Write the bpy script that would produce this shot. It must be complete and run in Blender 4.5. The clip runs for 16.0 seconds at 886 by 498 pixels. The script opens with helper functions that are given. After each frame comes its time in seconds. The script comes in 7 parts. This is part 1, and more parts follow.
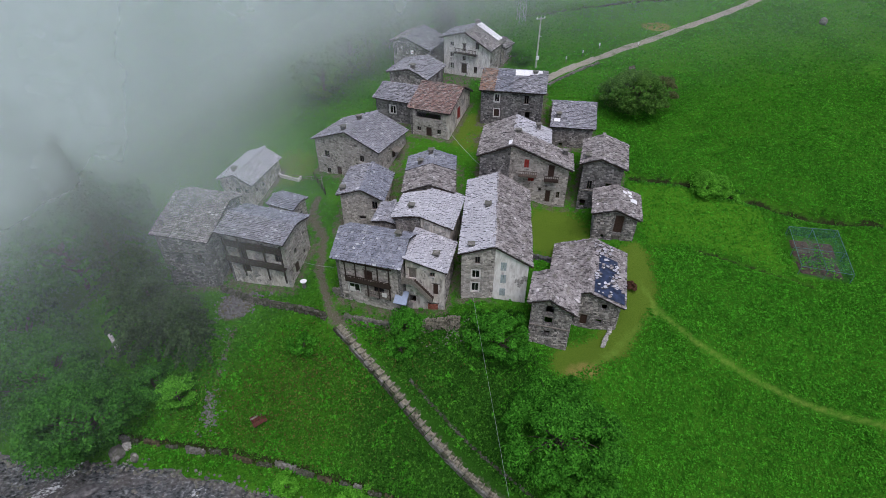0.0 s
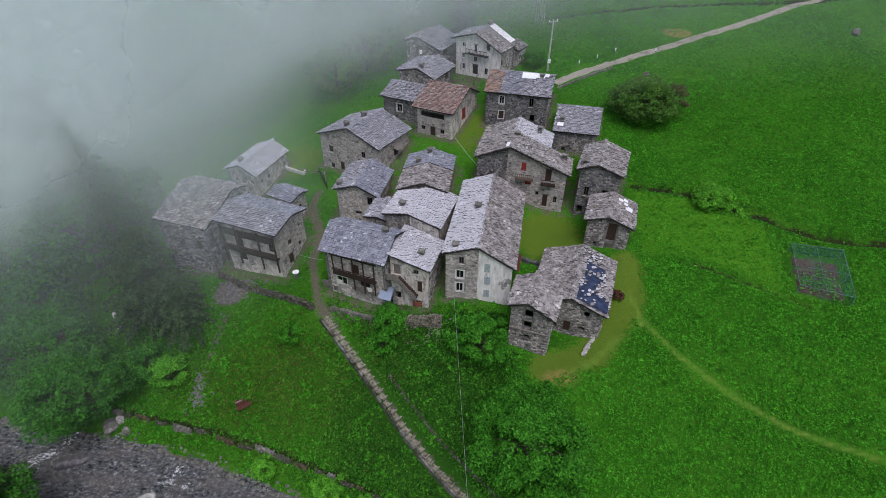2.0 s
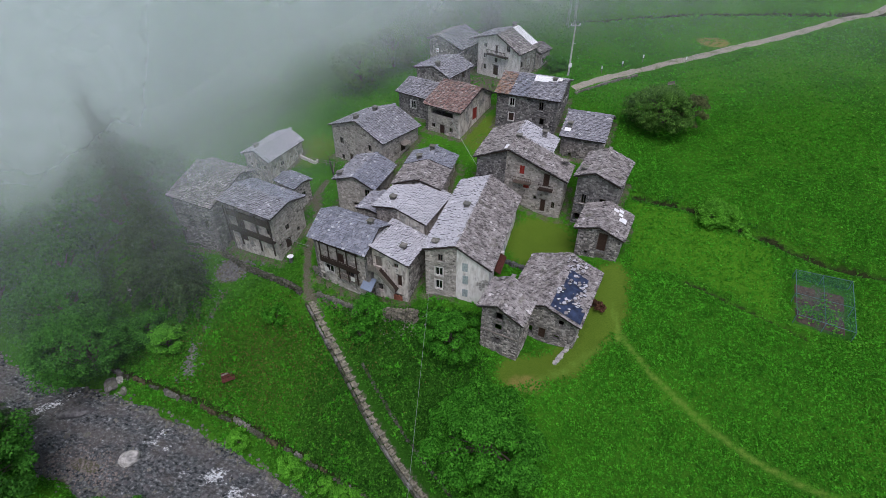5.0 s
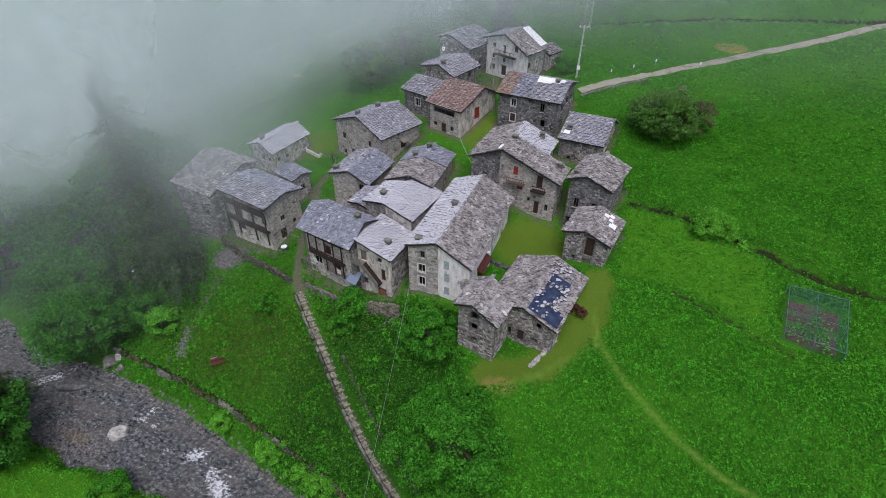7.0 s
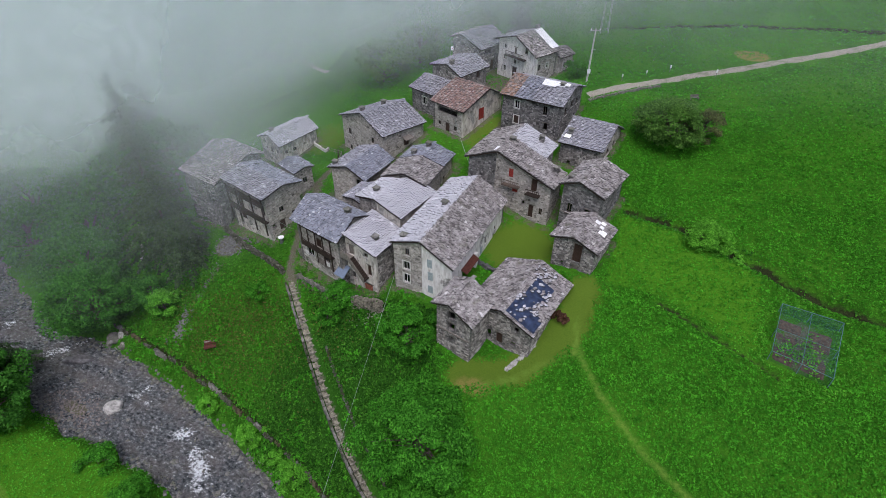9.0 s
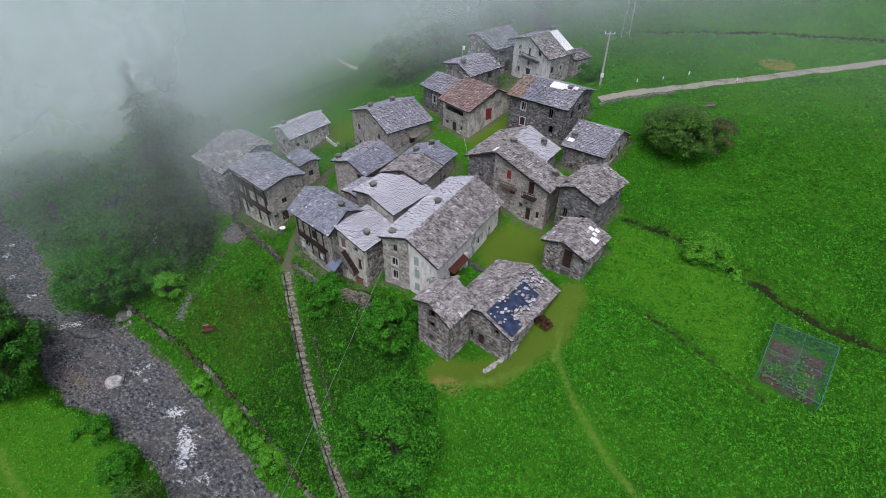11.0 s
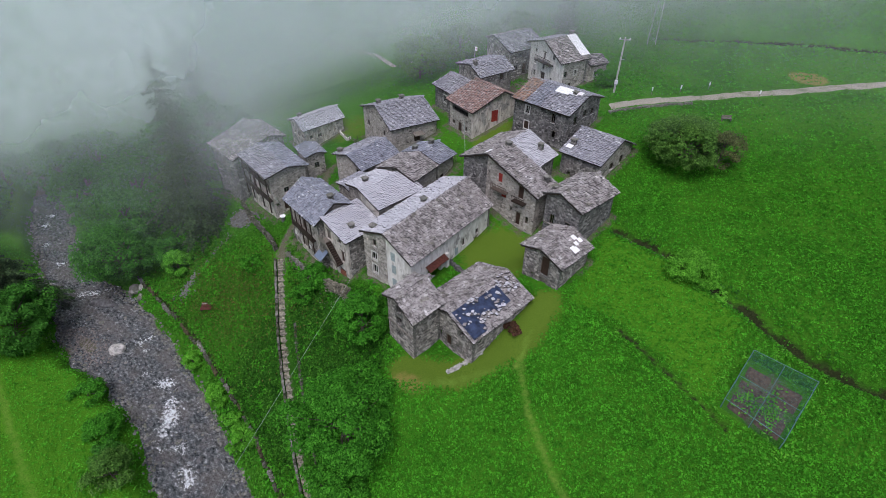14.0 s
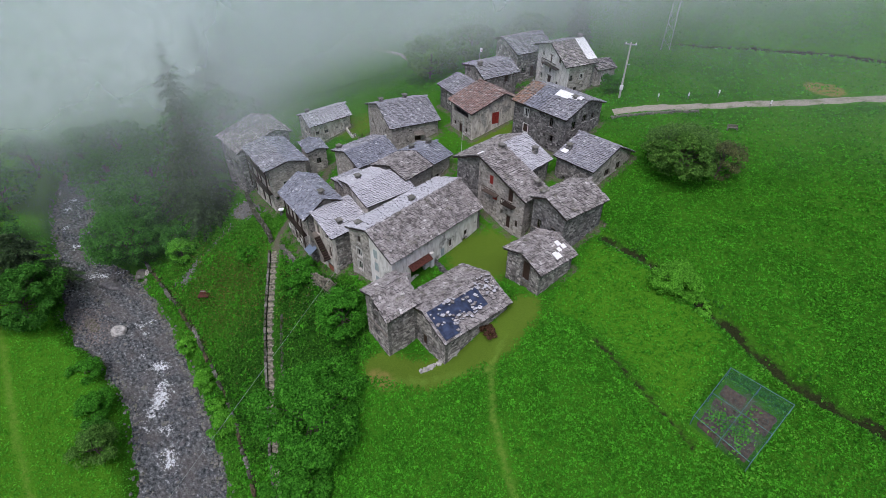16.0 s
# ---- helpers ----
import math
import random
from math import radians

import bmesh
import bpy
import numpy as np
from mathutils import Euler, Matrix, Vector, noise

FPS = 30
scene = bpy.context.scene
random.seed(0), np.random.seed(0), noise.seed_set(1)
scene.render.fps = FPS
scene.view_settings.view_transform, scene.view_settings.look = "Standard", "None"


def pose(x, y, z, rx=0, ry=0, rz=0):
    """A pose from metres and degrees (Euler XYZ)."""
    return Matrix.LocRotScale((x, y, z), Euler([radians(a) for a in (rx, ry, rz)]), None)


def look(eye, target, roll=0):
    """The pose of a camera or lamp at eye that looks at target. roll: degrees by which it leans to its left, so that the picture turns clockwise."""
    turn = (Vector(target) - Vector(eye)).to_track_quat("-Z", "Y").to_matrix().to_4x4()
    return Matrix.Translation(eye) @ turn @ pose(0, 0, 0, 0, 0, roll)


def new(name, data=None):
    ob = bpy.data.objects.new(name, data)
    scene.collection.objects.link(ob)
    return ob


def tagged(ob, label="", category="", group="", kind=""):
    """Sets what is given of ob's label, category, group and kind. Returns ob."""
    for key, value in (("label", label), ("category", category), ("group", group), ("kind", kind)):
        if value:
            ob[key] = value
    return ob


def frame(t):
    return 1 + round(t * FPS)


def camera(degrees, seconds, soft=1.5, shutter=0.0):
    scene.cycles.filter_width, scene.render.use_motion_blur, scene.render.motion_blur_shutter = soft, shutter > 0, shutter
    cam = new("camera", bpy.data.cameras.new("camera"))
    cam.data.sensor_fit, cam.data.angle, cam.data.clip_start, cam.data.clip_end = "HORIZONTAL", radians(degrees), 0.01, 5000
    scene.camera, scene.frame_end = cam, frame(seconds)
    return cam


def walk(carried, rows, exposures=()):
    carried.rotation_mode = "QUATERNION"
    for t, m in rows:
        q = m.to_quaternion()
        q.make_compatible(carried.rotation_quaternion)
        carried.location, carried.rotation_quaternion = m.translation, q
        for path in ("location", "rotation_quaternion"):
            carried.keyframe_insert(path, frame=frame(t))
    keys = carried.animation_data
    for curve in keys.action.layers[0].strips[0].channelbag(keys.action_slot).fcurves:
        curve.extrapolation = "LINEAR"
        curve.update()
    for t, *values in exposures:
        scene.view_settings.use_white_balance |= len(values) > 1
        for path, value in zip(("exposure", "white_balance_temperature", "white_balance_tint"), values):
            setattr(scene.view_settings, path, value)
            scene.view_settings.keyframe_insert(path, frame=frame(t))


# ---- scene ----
cam = camera(80.4, 16.0, 0.5)
METRES, EYE, TILT, LEAN, TURN = 51.75, 57.5, -37.5, 0.0, 0.0
ROWS = [
    (0.0, 0.0, 0.0, 0.0, 0.0, 0.0, -0.0),
    (0.5, 0.0295, -0.0021, -0.001, 0.88, -0.02, -0.74),
    (1.0, 0.0617, -0.0035, -0.0017, 1.87, -0.03, -1.58),
    (1.5, 0.091, -0.0044, -0.0012, 2.72, -0.03, -2.28),
    (2.0, 0.1236, -0.0048, -0.0009, 3.68, -0.05, -3.05),
    (2.5, 0.1534, -0.0044, -0.0006, 4.65, -0.1, -3.84),
    (3.0, 0.1856, -0.0037, -0.0002, 5.66, -0.13, -4.64),
    (3.5, 0.2152, -0.0018, 0.0019, 6.52, -0.26, -5.3),
    (4.0, 0.248, 0.0005, 0.0039, 7.61, -0.37, -6.15),
    (6.5, 0.4019, 0.0223, 0.0155, 12.31, -0.93, -9.77),
    (7.0, 0.4336, 0.0281, 0.0197, 13.21, -1.09, -10.45),
    (7.5, 0.4626, 0.0339, 0.0246, 14.09, -1.26, -11.14),
    (8.0, 0.4935, 0.0406, 0.0307, 15.06, -1.45, -11.92),
    (8.5, 0.5221, 0.0474, 0.0368, 15.97, -1.65, -12.59),
    (9.0, 0.5524, 0.0556, 0.0434, 17.01, -1.91, -13.37),
    (11.5, 0.6953, 0.1033, 0.0794, 22.29, -3.27, -16.99),
    (12.0, 0.7242, 0.1145, 0.0883, 23.42, -3.6, -17.71),
    (12.5, 0.7504, 0.1257, 0.0968, 24.54, -3.95, -18.42),
    (13.0, 0.7787, 0.1384, 0.1057, 25.77, -4.28, -19.19),
    (13.5, 0.8047, 0.1502, 0.1145, 26.65, -4.56, -19.7),
    (14.0, 0.8332, 0.1636, 0.1248, 27.37, -4.79, -20.12),
    (14.5, 0.8586, 0.1763, 0.1349, 28.17, -5.04, -20.59),
    (15.0, 0.8857, 0.1909, 0.1462, 29.3, -5.43, -21.25),
    (15.5, 0.9105, 0.2049, 0.1574, 30.41, -5.84, -21.91),
    (16.0, 0.937, 0.2204, 0.17, 31.35, -6.18, -22.45),
]
walk(cam, [(t, pose(0, 0, EYE, TILT, LEAN, TURN) @ pose(METRES * x, METRES * y, METRES * z, 90 + pitch, roll, yaw)) for t, x, y, z, yaw, pitch, roll in ROWS],
     exposures=((0.0, 0.3, 6080, 19), (4.0, 0.26, 6080, 19), (7.0, 0.4, 6080, 19), (16.0, 0.46, 6080, 19)))

# ---- world and light: overcast mountain morning ----
world = bpy.data.worlds.new("overcast")
scene.world = world
world.use_nodes = True
wn, wl = world.node_tree.nodes, world.node_tree.links
sky = wn.new("ShaderNodeTexSky")
sky.sky_type, sky.sun_disc = "NISHITA", False
sky.sun_elevation, sky.sun_rotation = radians(64), radians(160)
sky.air_density, sky.dust_density = 1.0, 4.0
grey = wn.new("ShaderNodeHueSaturation")
grey.inputs["Saturation"].default_value = 0.85
wl.new(sky.outputs[0], grey.inputs["Color"])
wl.new(grey.outputs[0], wn["Background"].inputs[0])
wn["Background"].inputs[1].default_value = 0.08
sun = new("sun", bpy.data.lights.new("sun", "SUN"))
sun.data.energy, sun.data.angle, sun.data.color = 1.5, radians(40), (1.0, 0.975, 0.95)
sun.matrix_world = look((0, 0, 0), (-0.15, 0.45, -1.0))
scene.cycles.transparent_max_bounces = 32


# ---- materials ----
def material(name, rough=0.9, metal=0.0, spec=0.3):
    m = bpy.data.materials.new(name)
    m.use_nodes = True
    b = m.node_tree.nodes["Principled BSDF"]
    b.inputs["Roughness"].default_value, b.inputs["Metallic"].default_value = rough, metal
    b.inputs["Specular IOR Level"].default_value = spec
    return m, m.node_tree.nodes, m.node_tree.links, b


def coords(n, l, sx=1.0, sy=1.0, sz=1.0):
    g = n.new("ShaderNodeNewGeometry")
    v = n.new("ShaderNodeVectorMath")
    v.operation = "MULTIPLY"
    v.inputs[1].default_value = (sx, sy, sz)
    l.new(g.outputs["Position"], v.inputs[0])
    return v.outputs[0]


def fuzz(n, l, vec, scale, detail=4.0, rough=0.55):
    t = n.new("ShaderNodeTexNoise")
    t.inputs["Scale"].default_value, t.inputs["Detail"].default_value, t.inputs["Roughness"].default_value = scale, detail, rough
    l.new(vec, t.inputs["Vector"])
    return t.outputs["Fac"]


def ramp(n, l, fac, stops):
    r = n.new("ShaderNodeValToRGB")
    while len(r.color_ramp.elements) < len(stops):
        r.color_ramp.elements.new(0.5)
    for e, (p, c) in zip(r.color_ramp.elements, stops):
        e.position, e.color = p, (*c, 1.0) if len(c) == 3 else c
    l.new(fac, r.inputs[0])
    return r.outputs[0]


def mix(n, l, fac, a, b, mode="MIX"):
    m = n.new("ShaderNodeMix")
    m.data_type, m.blend_type = "RGBA", mode
    for sock, val in ((m.inputs[0], fac), (m.inputs[6], a), (m.inputs[7], b)):
        if isinstance(val, (int, float)):
            sock.default_value = val
        elif isinstance(val, tuple):
            sock.default_value = (*val, 1.0)
        else:
            l.new(val, sock)
    return m.outputs[2]


def bump(n, l, b, height, strength=0.5, distance=0.05):
    u = n.new("ShaderNodeBump")
    u.inputs["Strength"].default_value, u.inputs["Distance"].default_value = strength, distance
    l.new(height, u.inputs["Height"])
    l.new(u.outputs[0], b.inputs["Normal"])


def stone_wall(name, tones, mortar, sx=2.3, sz=5.0, plaster=None, cover=0.0, grime=0.75):
    """Rubble masonry with mortar joints; plaster lies over part of it."""
    m, n, l, b = material(name, 0.95)
    v = coords(n, l, sx, sx, sz)
    wob = n.new("ShaderNodeTexNoise")
    wob.inputs["Scale"].default_value = 1.4
    l.new(v, wob.inputs["Vector"])
    add = n.new("ShaderNodeVectorMath")
    add.operation = "MULTIPLY_ADD"
    add.inputs[1].default_value = (0.55, 0.55, 0.55)
    l.new(wob.outputs["Color"], add.inputs[0])
    l.new(v, add.inputs[2])
    cell = n.new("ShaderNodeTexVoronoi")
    cell.inputs["Scale"].default_value = 1.0
    l.new(add.outputs[0], cell.inputs["Vector"])
    edge = n.new("ShaderNodeTexVoronoi")
    edge.feature = "DISTANCE_TO_EDGE"
    edge.inputs["Scale"].default_value = 1.0
    l.new(add.outputs[0], edge.inputs["Vector"])
    pick = n.new("ShaderNodeSeparateColor")
    l.new(cell.outputs["Color"], pick.inputs[0])
    tone = ramp(n, l, pick.outputs[0], [(i / max(1, len(tones) - 1), c) for i, c in enumerate(tones)])
    grain = fuzz(n, l, coords(n, l), 9.0, 6.0)
    tone = mix(n, l, 0.55, tone, ramp(n, l, grain, [(0.3, (0.5, 0.5, 0.5)), (0.7, (1.05, 1.05, 1.05))]), "MULTIPLY")
    joint = ramp(n, l, edge.outputs["Distance"], [(0.03, (1, 1, 1)), (0.1, (0, 0, 0))])
    colour = mix(n, l, joint, tone, mortar)
    stain = fuzz(n, l, coords(n, l, 0.5, 0.5, 0.25), 1.3, 5.0)
    colour = mix(n, l, ramp(n, l, stain, [(0.45, (0, 0, 0)), (0.75, (0.4, 0.4, 0.4))]), colour, (0.17, 0.16, 0.15))
    height = ramp(n, l, edge.outputs["Distance"], [(0.0, (0, 0, 0)), (0.16, (1, 1, 1))])
    if plaster:
        where = fuzz(n, l, coords(n, l, 1, 1, 0.8), 0.55, 6.0, 0.6)
        mask = ramp(n, l, where, [(cover, (0, 0, 0)), (cover + 0.05, (1, 1, 1))])
        dirt = fuzz(n, l, coords(n, l, 1.2, 1.2, 0.35), 2.0, 6.0)
        skin = mix(n, l, ramp(n, l, dirt, [(0.4, (0, 0, 0)), (0.66, (1.1 * grime, 1.1 * grime, 1.1 * grime))]), plaster, tuple(c * f for c, f in zip(plaster, (0.5, 0.46, 0.41))))
        soot = fuzz(n, l, coords(n, l, 1.2, 1.2, 0.45), 1.3, 5.0, 0.65)
        skin = mix(n, l, ramp(n, l, soot, [(0.54, (0, 0, 0)), (0.68, (grime, grime, grime))]), skin, (0.15, 0.13, 0.115))
        colour = mix(n, l, mask, colour, skin)
        height = mix(n, l, mask, height, grain)
    l.new(colour, b.inputs["Base Color"])
    bump(n, l, b, height, 0.9, 0.06)
    return m


def facing(name, tones, lime=0.3):
    """Single stones of a rubble wall: each has its own tone, with damp streaks and smears of lime."""
    m, n, l, b = material(name, 0.93)
    g = n.new("ShaderNodeNewGeometry")
    tone = ramp(n, l, g.outputs["Random Per Island"], [(i / (len(tones) - 1), c) for i, c in enumerate(tones)])
    grain = fuzz(n, l, coords(n, l), 8.0, 6.0, 0.65)
    tone = mix(n, l, 0.6, tone, ramp(n, l, grain, [(0.3, (0.45, 0.44, 0.43)), (0.7, (1.2, 1.2, 1.2))]), "MULTIPLY")
    pale = fuzz(n, l, coords(n, l, 1, 1, 0.7), 0.8, 5.0, 0.65)
    tone = mix(n, l, ramp(n, l, pale, [(0.5, (0, 0, 0)), (0.66, (lime, lime, lime))]), tone, (0.55, 0.52, 0.48))
    damp = fuzz(n, l, coords(n, l, 0.8, 0.8, 0.22), 1.4, 5.0, 0.6)
    tone = mix(n, l, ramp(n, l, damp, [(0.5, (0, 0, 0)), (0.68, (0.6, 0.6, 0.6))]), tone, (0.07, 0.064, 0.058))
    l.new(tone, b.inputs["Base Color"])
    bump(n, l, b, grain, 0.8, 0.04)
    return m


def slate(name, tones, lichen=(0.42, 0.42, 0.38), amount=0.5, moss=0.0, patchy=0.5):
    """Split stone slabs, each with its own tone, lichen and wet sheen."""
    m, n, l, b = material(name, 0.72, 0.0, 0.35)
    g = n.new("ShaderNodeNewGeometry")
    o = n.new("ShaderNodeObjectInfo")
    s = n.new("ShaderNodeMath")
    s.operation = "ADD"
    l.new(g.outputs["Random Per Island"], s.inputs[0])
    l.new(o.outputs["Random"], s.inputs[1])
    w = n.new("ShaderNodeMath")
    w.operation = "FRACT"
    l.new(s.outputs[0], w.inputs[0])
    mean = [sum(c[k] for c in tones[:-1]) / (len(tones) - 1) for k in range(3)]
    soft = [tuple(0.92 * c[k] + 0.08 * mean[k] for k in range(3)) for c in tones[:-1]]
    last = len(soft) - 1
    tone = ramp(n, l, w.outputs[0], [(0.94 * i / last, c) for i, c in enumerate(soft)] + [(0.975, tones[-1])])
    grain = fuzz(n, l, coords(n, l), 7.0, 6.0, 0.65)
    colour = mix(n, l, 0.7, tone, ramp(n, l, grain, [(0.3, (0.45, 0.45, 0.45)), (0.72, (1.35, 1.35, 1.35))]), "MULTIPLY")
    weather = fuzz(n, l, coords(n, l), 1.1, 6.0, 0.7)
    colour = mix(n, l, patchy, colour, ramp(n, l, weather, [(0.38, (0.3, 0.29, 0.28)), (0.47, (0.8, 0.79, 0.78)), (0.62, (1.2, 1.2, 1.2))]), "MULTIPLY")
    spots = fuzz(n, l, coords(n, l), 2.2, 5.0, 0.7)
    colour = mix(n, l, ramp(n, l, spots, [(0.52, (0, 0, 0)), (0.66, (amount, amount, amount))]), colour, lichen)
    broad = fuzz(n, l, coords(n, l), 0.35, 3.0)
    colour = mix(n, l, ramp(n, l, broad, [(0.36, (0.25, 0.25, 0.25)), (0.55, (0, 0, 0))]), colour, tuple(c * 0.9 for c in tones[0]))
    if moss:
        ms = fuzz(n, l, coords(n, l), 0.8, 5.0)
        colour = mix(n, l, ramp(n, l, ms, [(0.58, (0, 0, 0)), (0.7, (moss, moss, moss))]), colour, (0.1, 0.105, 0.05))
    l.new(colour, b.inputs["Base Color"])
    bump(n, l, b, grain, 0.6, 0.03)
    return m


def plain(name, colour, rough=0.8, metal=0.0, vary=0.35, scale=6.0, relief=0.2, stretch=(1, 1, 1)):
    m, n, l, b = material(name, rough, metal)
    f = fuzz(n, l, coords(n, l, *stretch), scale, 6.0)
    lo = tuple(c * (1 - vary) for c in colour)
    hi = tuple(min(1.0, c * (1 + vary * 0.6)) for c in colour)
    l.new(ramp(n, l, f, [(0.32, lo), (0.68, hi)]), b.inputs["Base Color"])
    bump(n, l, b, f, relief, 0.03)
    return m


def leafy(name, lo, mid, hi, back=0.25, clump=0.3):
    """Foliage: each leaf has its own green and lets some light through."""
    m, n, l, b = material(name, 0.75, 0.0, 0.08)
    g = n.new("ShaderNodeNewGeometry")
    tone = ramp(n, l, g.outputs["Random Per Island"], [(0.0, lo), (0.5, mid), (1.0, hi)])
    f = fuzz(n, l, coords(n, l), 0.6, 4.0)
    tone = mix(n, l, 0.7, tone, ramp(n, l, f, [(0.3, (0.55, 0.6, 0.55)), (0.7, (1.2, 1.15, 1.0))]), "MULTIPLY")
    f = fuzz(n, l, coords(n, l), 2.1, 3.0)
    tone = mix(n, l, clump, tone, ramp(n, l, f, [(0.34, (0.3, 0.36, 0.3)), (0.62, (1.25, 1.2, 1.1))]), "MULTIPLY")
    l.new(tone, b.inputs["Base Color"])
    t = n.new("ShaderNodeBsdfTranslucent")
    l.new(tone, t.inputs["Color"])
    mx = n.new("ShaderNodeMixShader")
    mx.inputs[0].default_value = back
    l.new(b.outputs[0], mx.inputs[1])
    l.new(t.outputs[0], mx.inputs[2])
    l.new(mx.outputs[0], n["Material Output"].inputs[0])
    return m


M_STONE = stone_wall("grey_rubble", [(0.08, 0.078, 0.076), (0.24, 0.232, 0.222), (0.4, 0.385, 0.36), (0.14, 0.133, 0.127), (0.32, 0.302, 0.28), (0.19, 0.18, 0.17)], (0.1, 0.096, 0.09), 2.6, 4.6)
M_DARK = stone_wall("dark_rubble", [(0.055, 0.055, 0.057), (0.17, 0.168, 0.168), (0.33, 0.322, 0.315), (0.11, 0.108, 0.108), (0.24, 0.235, 0.23)], (0.075, 0.074, 0.073), 1.9, 4.6)
M_PALE = stone_wall("mortared_rubble", [(0.21, 0.197, 0.18), (0.45, 0.425, 0.39), (0.62, 0.58, 0.53), (0.3, 0.275, 0.245), (0.51, 0.475, 0.43)], (0.4, 0.372, 0.333), 2.3, 3.6)
M_PLASTER = stone_wall("worn_plaster", [(0.2, 0.195, 0.185), (0.4, 0.385, 0.36), (0.3, 0.29, 0.27)], (0.42, 0.405, 0.38), 1.8, 4.0, plaster=(0.68, 0.64, 0.585), cover=0.42)
M_WHITE = stone_wall("white_plaster", [(0.3, 0.285, 0.27), (0.42, 0.4, 0.37)], (0.5, 0.485, 0.46), 1.8, 4.0, plaster=(0.84, 0.82, 0.79), cover=0.36, grime=0.45)
M_ROOF_GREY = slate("grey_slate", [(0.193, 0.2, 0.23), (0.328, 0.337, 0.378), (0.261, 0.268, 0.303), (0.386, 0.392, 0.434), (0.289, 0.295, 0.329), (0.598, 0.606, 0.648)])
M_ROOF_BLUE = slate("blue_slate", [(0.17, 0.188, 0.235), (0.28, 0.302, 0.36), (0.21, 0.228, 0.28), (0.33, 0.35, 0.405), (0.24, 0.258, 0.31), (0.5, 0.52, 0.56)], amount=0.25)
M_ROOF_PALE = slate("pale_slate", [(0.425, 0.433, 0.472), (0.54, 0.552, 0.59), (0.473, 0.481, 0.517), (0.589, 0.598, 0.634), (0.511, 0.517, 0.552), (0.714, 0.724, 0.763)], amount=0.2, patchy=0.25)
M_ROOF_BROWN = slate("weathered_slabs", [(0.197, 0.182, 0.179), (0.345, 0.325, 0.318), (0.266, 0.247, 0.242), (0.404, 0.385, 0.378), (0.305, 0.283, 0.275), (0.611, 0.59, 0.588)], moss=0.45, patchy=1.0)
M_ROOF_RED = slate("red_tiles", [(0.2, 0.115, 0.098), (0.33, 0.19, 0.155), (0.28, 0.2, 0.175), (0.38, 0.31, 0.285), (0.26, 0.14, 0.115), (0.3, 0.27, 0.255), (0.52, 0.46, 0.43)], amount=0.5, patchy=0.6)
M_ROOF_ORANGE = slate("orange_slabs", [(0.22, 0.13, 0.09), (0.36, 0.2, 0.125), (0.35, 0.29, 0.25), (0.27, 0.24, 0.225), (0.45, 0.4, 0.36)], amount=0.3)
FACING = {
    "grey_rubble": (facing("grey_facing_stones", [(0.075, 0.07, 0.066), (0.3, 0.283, 0.262), (0.6, 0.57, 0.53), (0.15, 0.141, 0.132), (0.48, 0.448, 0.405), (0.24, 0.222, 0.2), (0.1, 0.094, 0.088)], 0.4), 0.94),
    "dark_rubble": (facing("dark_facing_stones", [(0.045, 0.045, 0.047), (0.19, 0.187, 0.185), (0.4, 0.39, 0.375), (0.1, 0.097, 0.095), (0.28, 0.27, 0.258)], 0.15), 0.94),
    "mortared_rubble": (facing("pale_facing_stones", [(0.14, 0.128, 0.115), (0.45, 0.418, 0.38), (0.68, 0.635, 0.58), (0.25, 0.228, 0.2), (0.56, 0.52, 0.465)], 0.6), 0.6),
    "worn_plaster": (facing("bared_facing_stones", [(0.2, 0.185, 0.17), (0.4, 0.37, 0.335), (0.3, 0.275, 0.25)], 0.5), 0.06)}
# Dark slab sides: the shade between roof courses, put into colour.
M_SLATE_SHADE = plain("shaded_slab_edge", (0.065, 0.064, 0.065), 0.9, vary=0.4, scale=8.0)
M_WOOD = plain("dark_timber", (0.042, 0.029, 0.022), 0.85, vary=0.5, scale=5.0, stretch=(3, 3, 0.6))
M_WOOD_GREY = plain("grey_timber", (0.2, 0.18, 0.155), 0.9, vary=0.4, scale=5.0)
M_DOOR = plain("brown_door_wood", (0.058, 0.033, 0.024), 0.75, vary=0.45, scale=8.0)
M_RED = plain("red_painted_wood", (0.3, 0.035, 0.025), 0.6, vary=0.3)
M_SHUTTER = plain("pale_green_shutter", (0.36, 0.42, 0.42), 0.7, vary=0.25)
M_WINFRAME = plain("white_frame", (0.66, 0.65, 0.62), 0.6, vary=0.15)
M_PLANK = plain("brown_frame", (0.13, 0.1, 0.08), 0.7)
M_GLASS, gn, gl, gb = material("window_glass", 0.08, 0.0, 0.5)
gb.inputs["Base Color"].default_value = (0.012, 0.014, 0.016, 1)
M_METAL = plain("galvanised_metal", (0.45, 0.46, 0.47), 0.4, 0.7, 0.2)
M_CONCRETE = plain("pale_concrete", (0.5, 0.49, 0.46), 0.9, vary=0.25, scale=3.0)
M_RUST = plain("rusted_sheet", (0.1, 0.034, 0.024), 0.8, 0.2, 0.5)
M_SHEET = plain("white_sheet", (0.86, 0.87, 0.88), 0.35, vary=0.06, scale=1.5)
M_TARP = plain("blue_tarpaulin", (0.036, 0.052, 0.1), 0.3, vary=0.6, scale=1.6)
M_RUBBLE = plain("grey_rubble_stones", (0.15, 0.148, 0.147), 0.9, vary=0.45, scale=2.5, relief=0.5)
M_BARK = plain("bark", (0.09, 0.075, 0.06), 0.95, vary=0.4, scale=7.0)
M_ROCK = stone_wall("rock", [(0.1, 0.1, 0.09), (0.24, 0.235, 0.22), (0.16, 0.16, 0.13), (0.3, 0.29, 0.27)], (0.13, 0.135, 0.1), 1.6, 1.6)
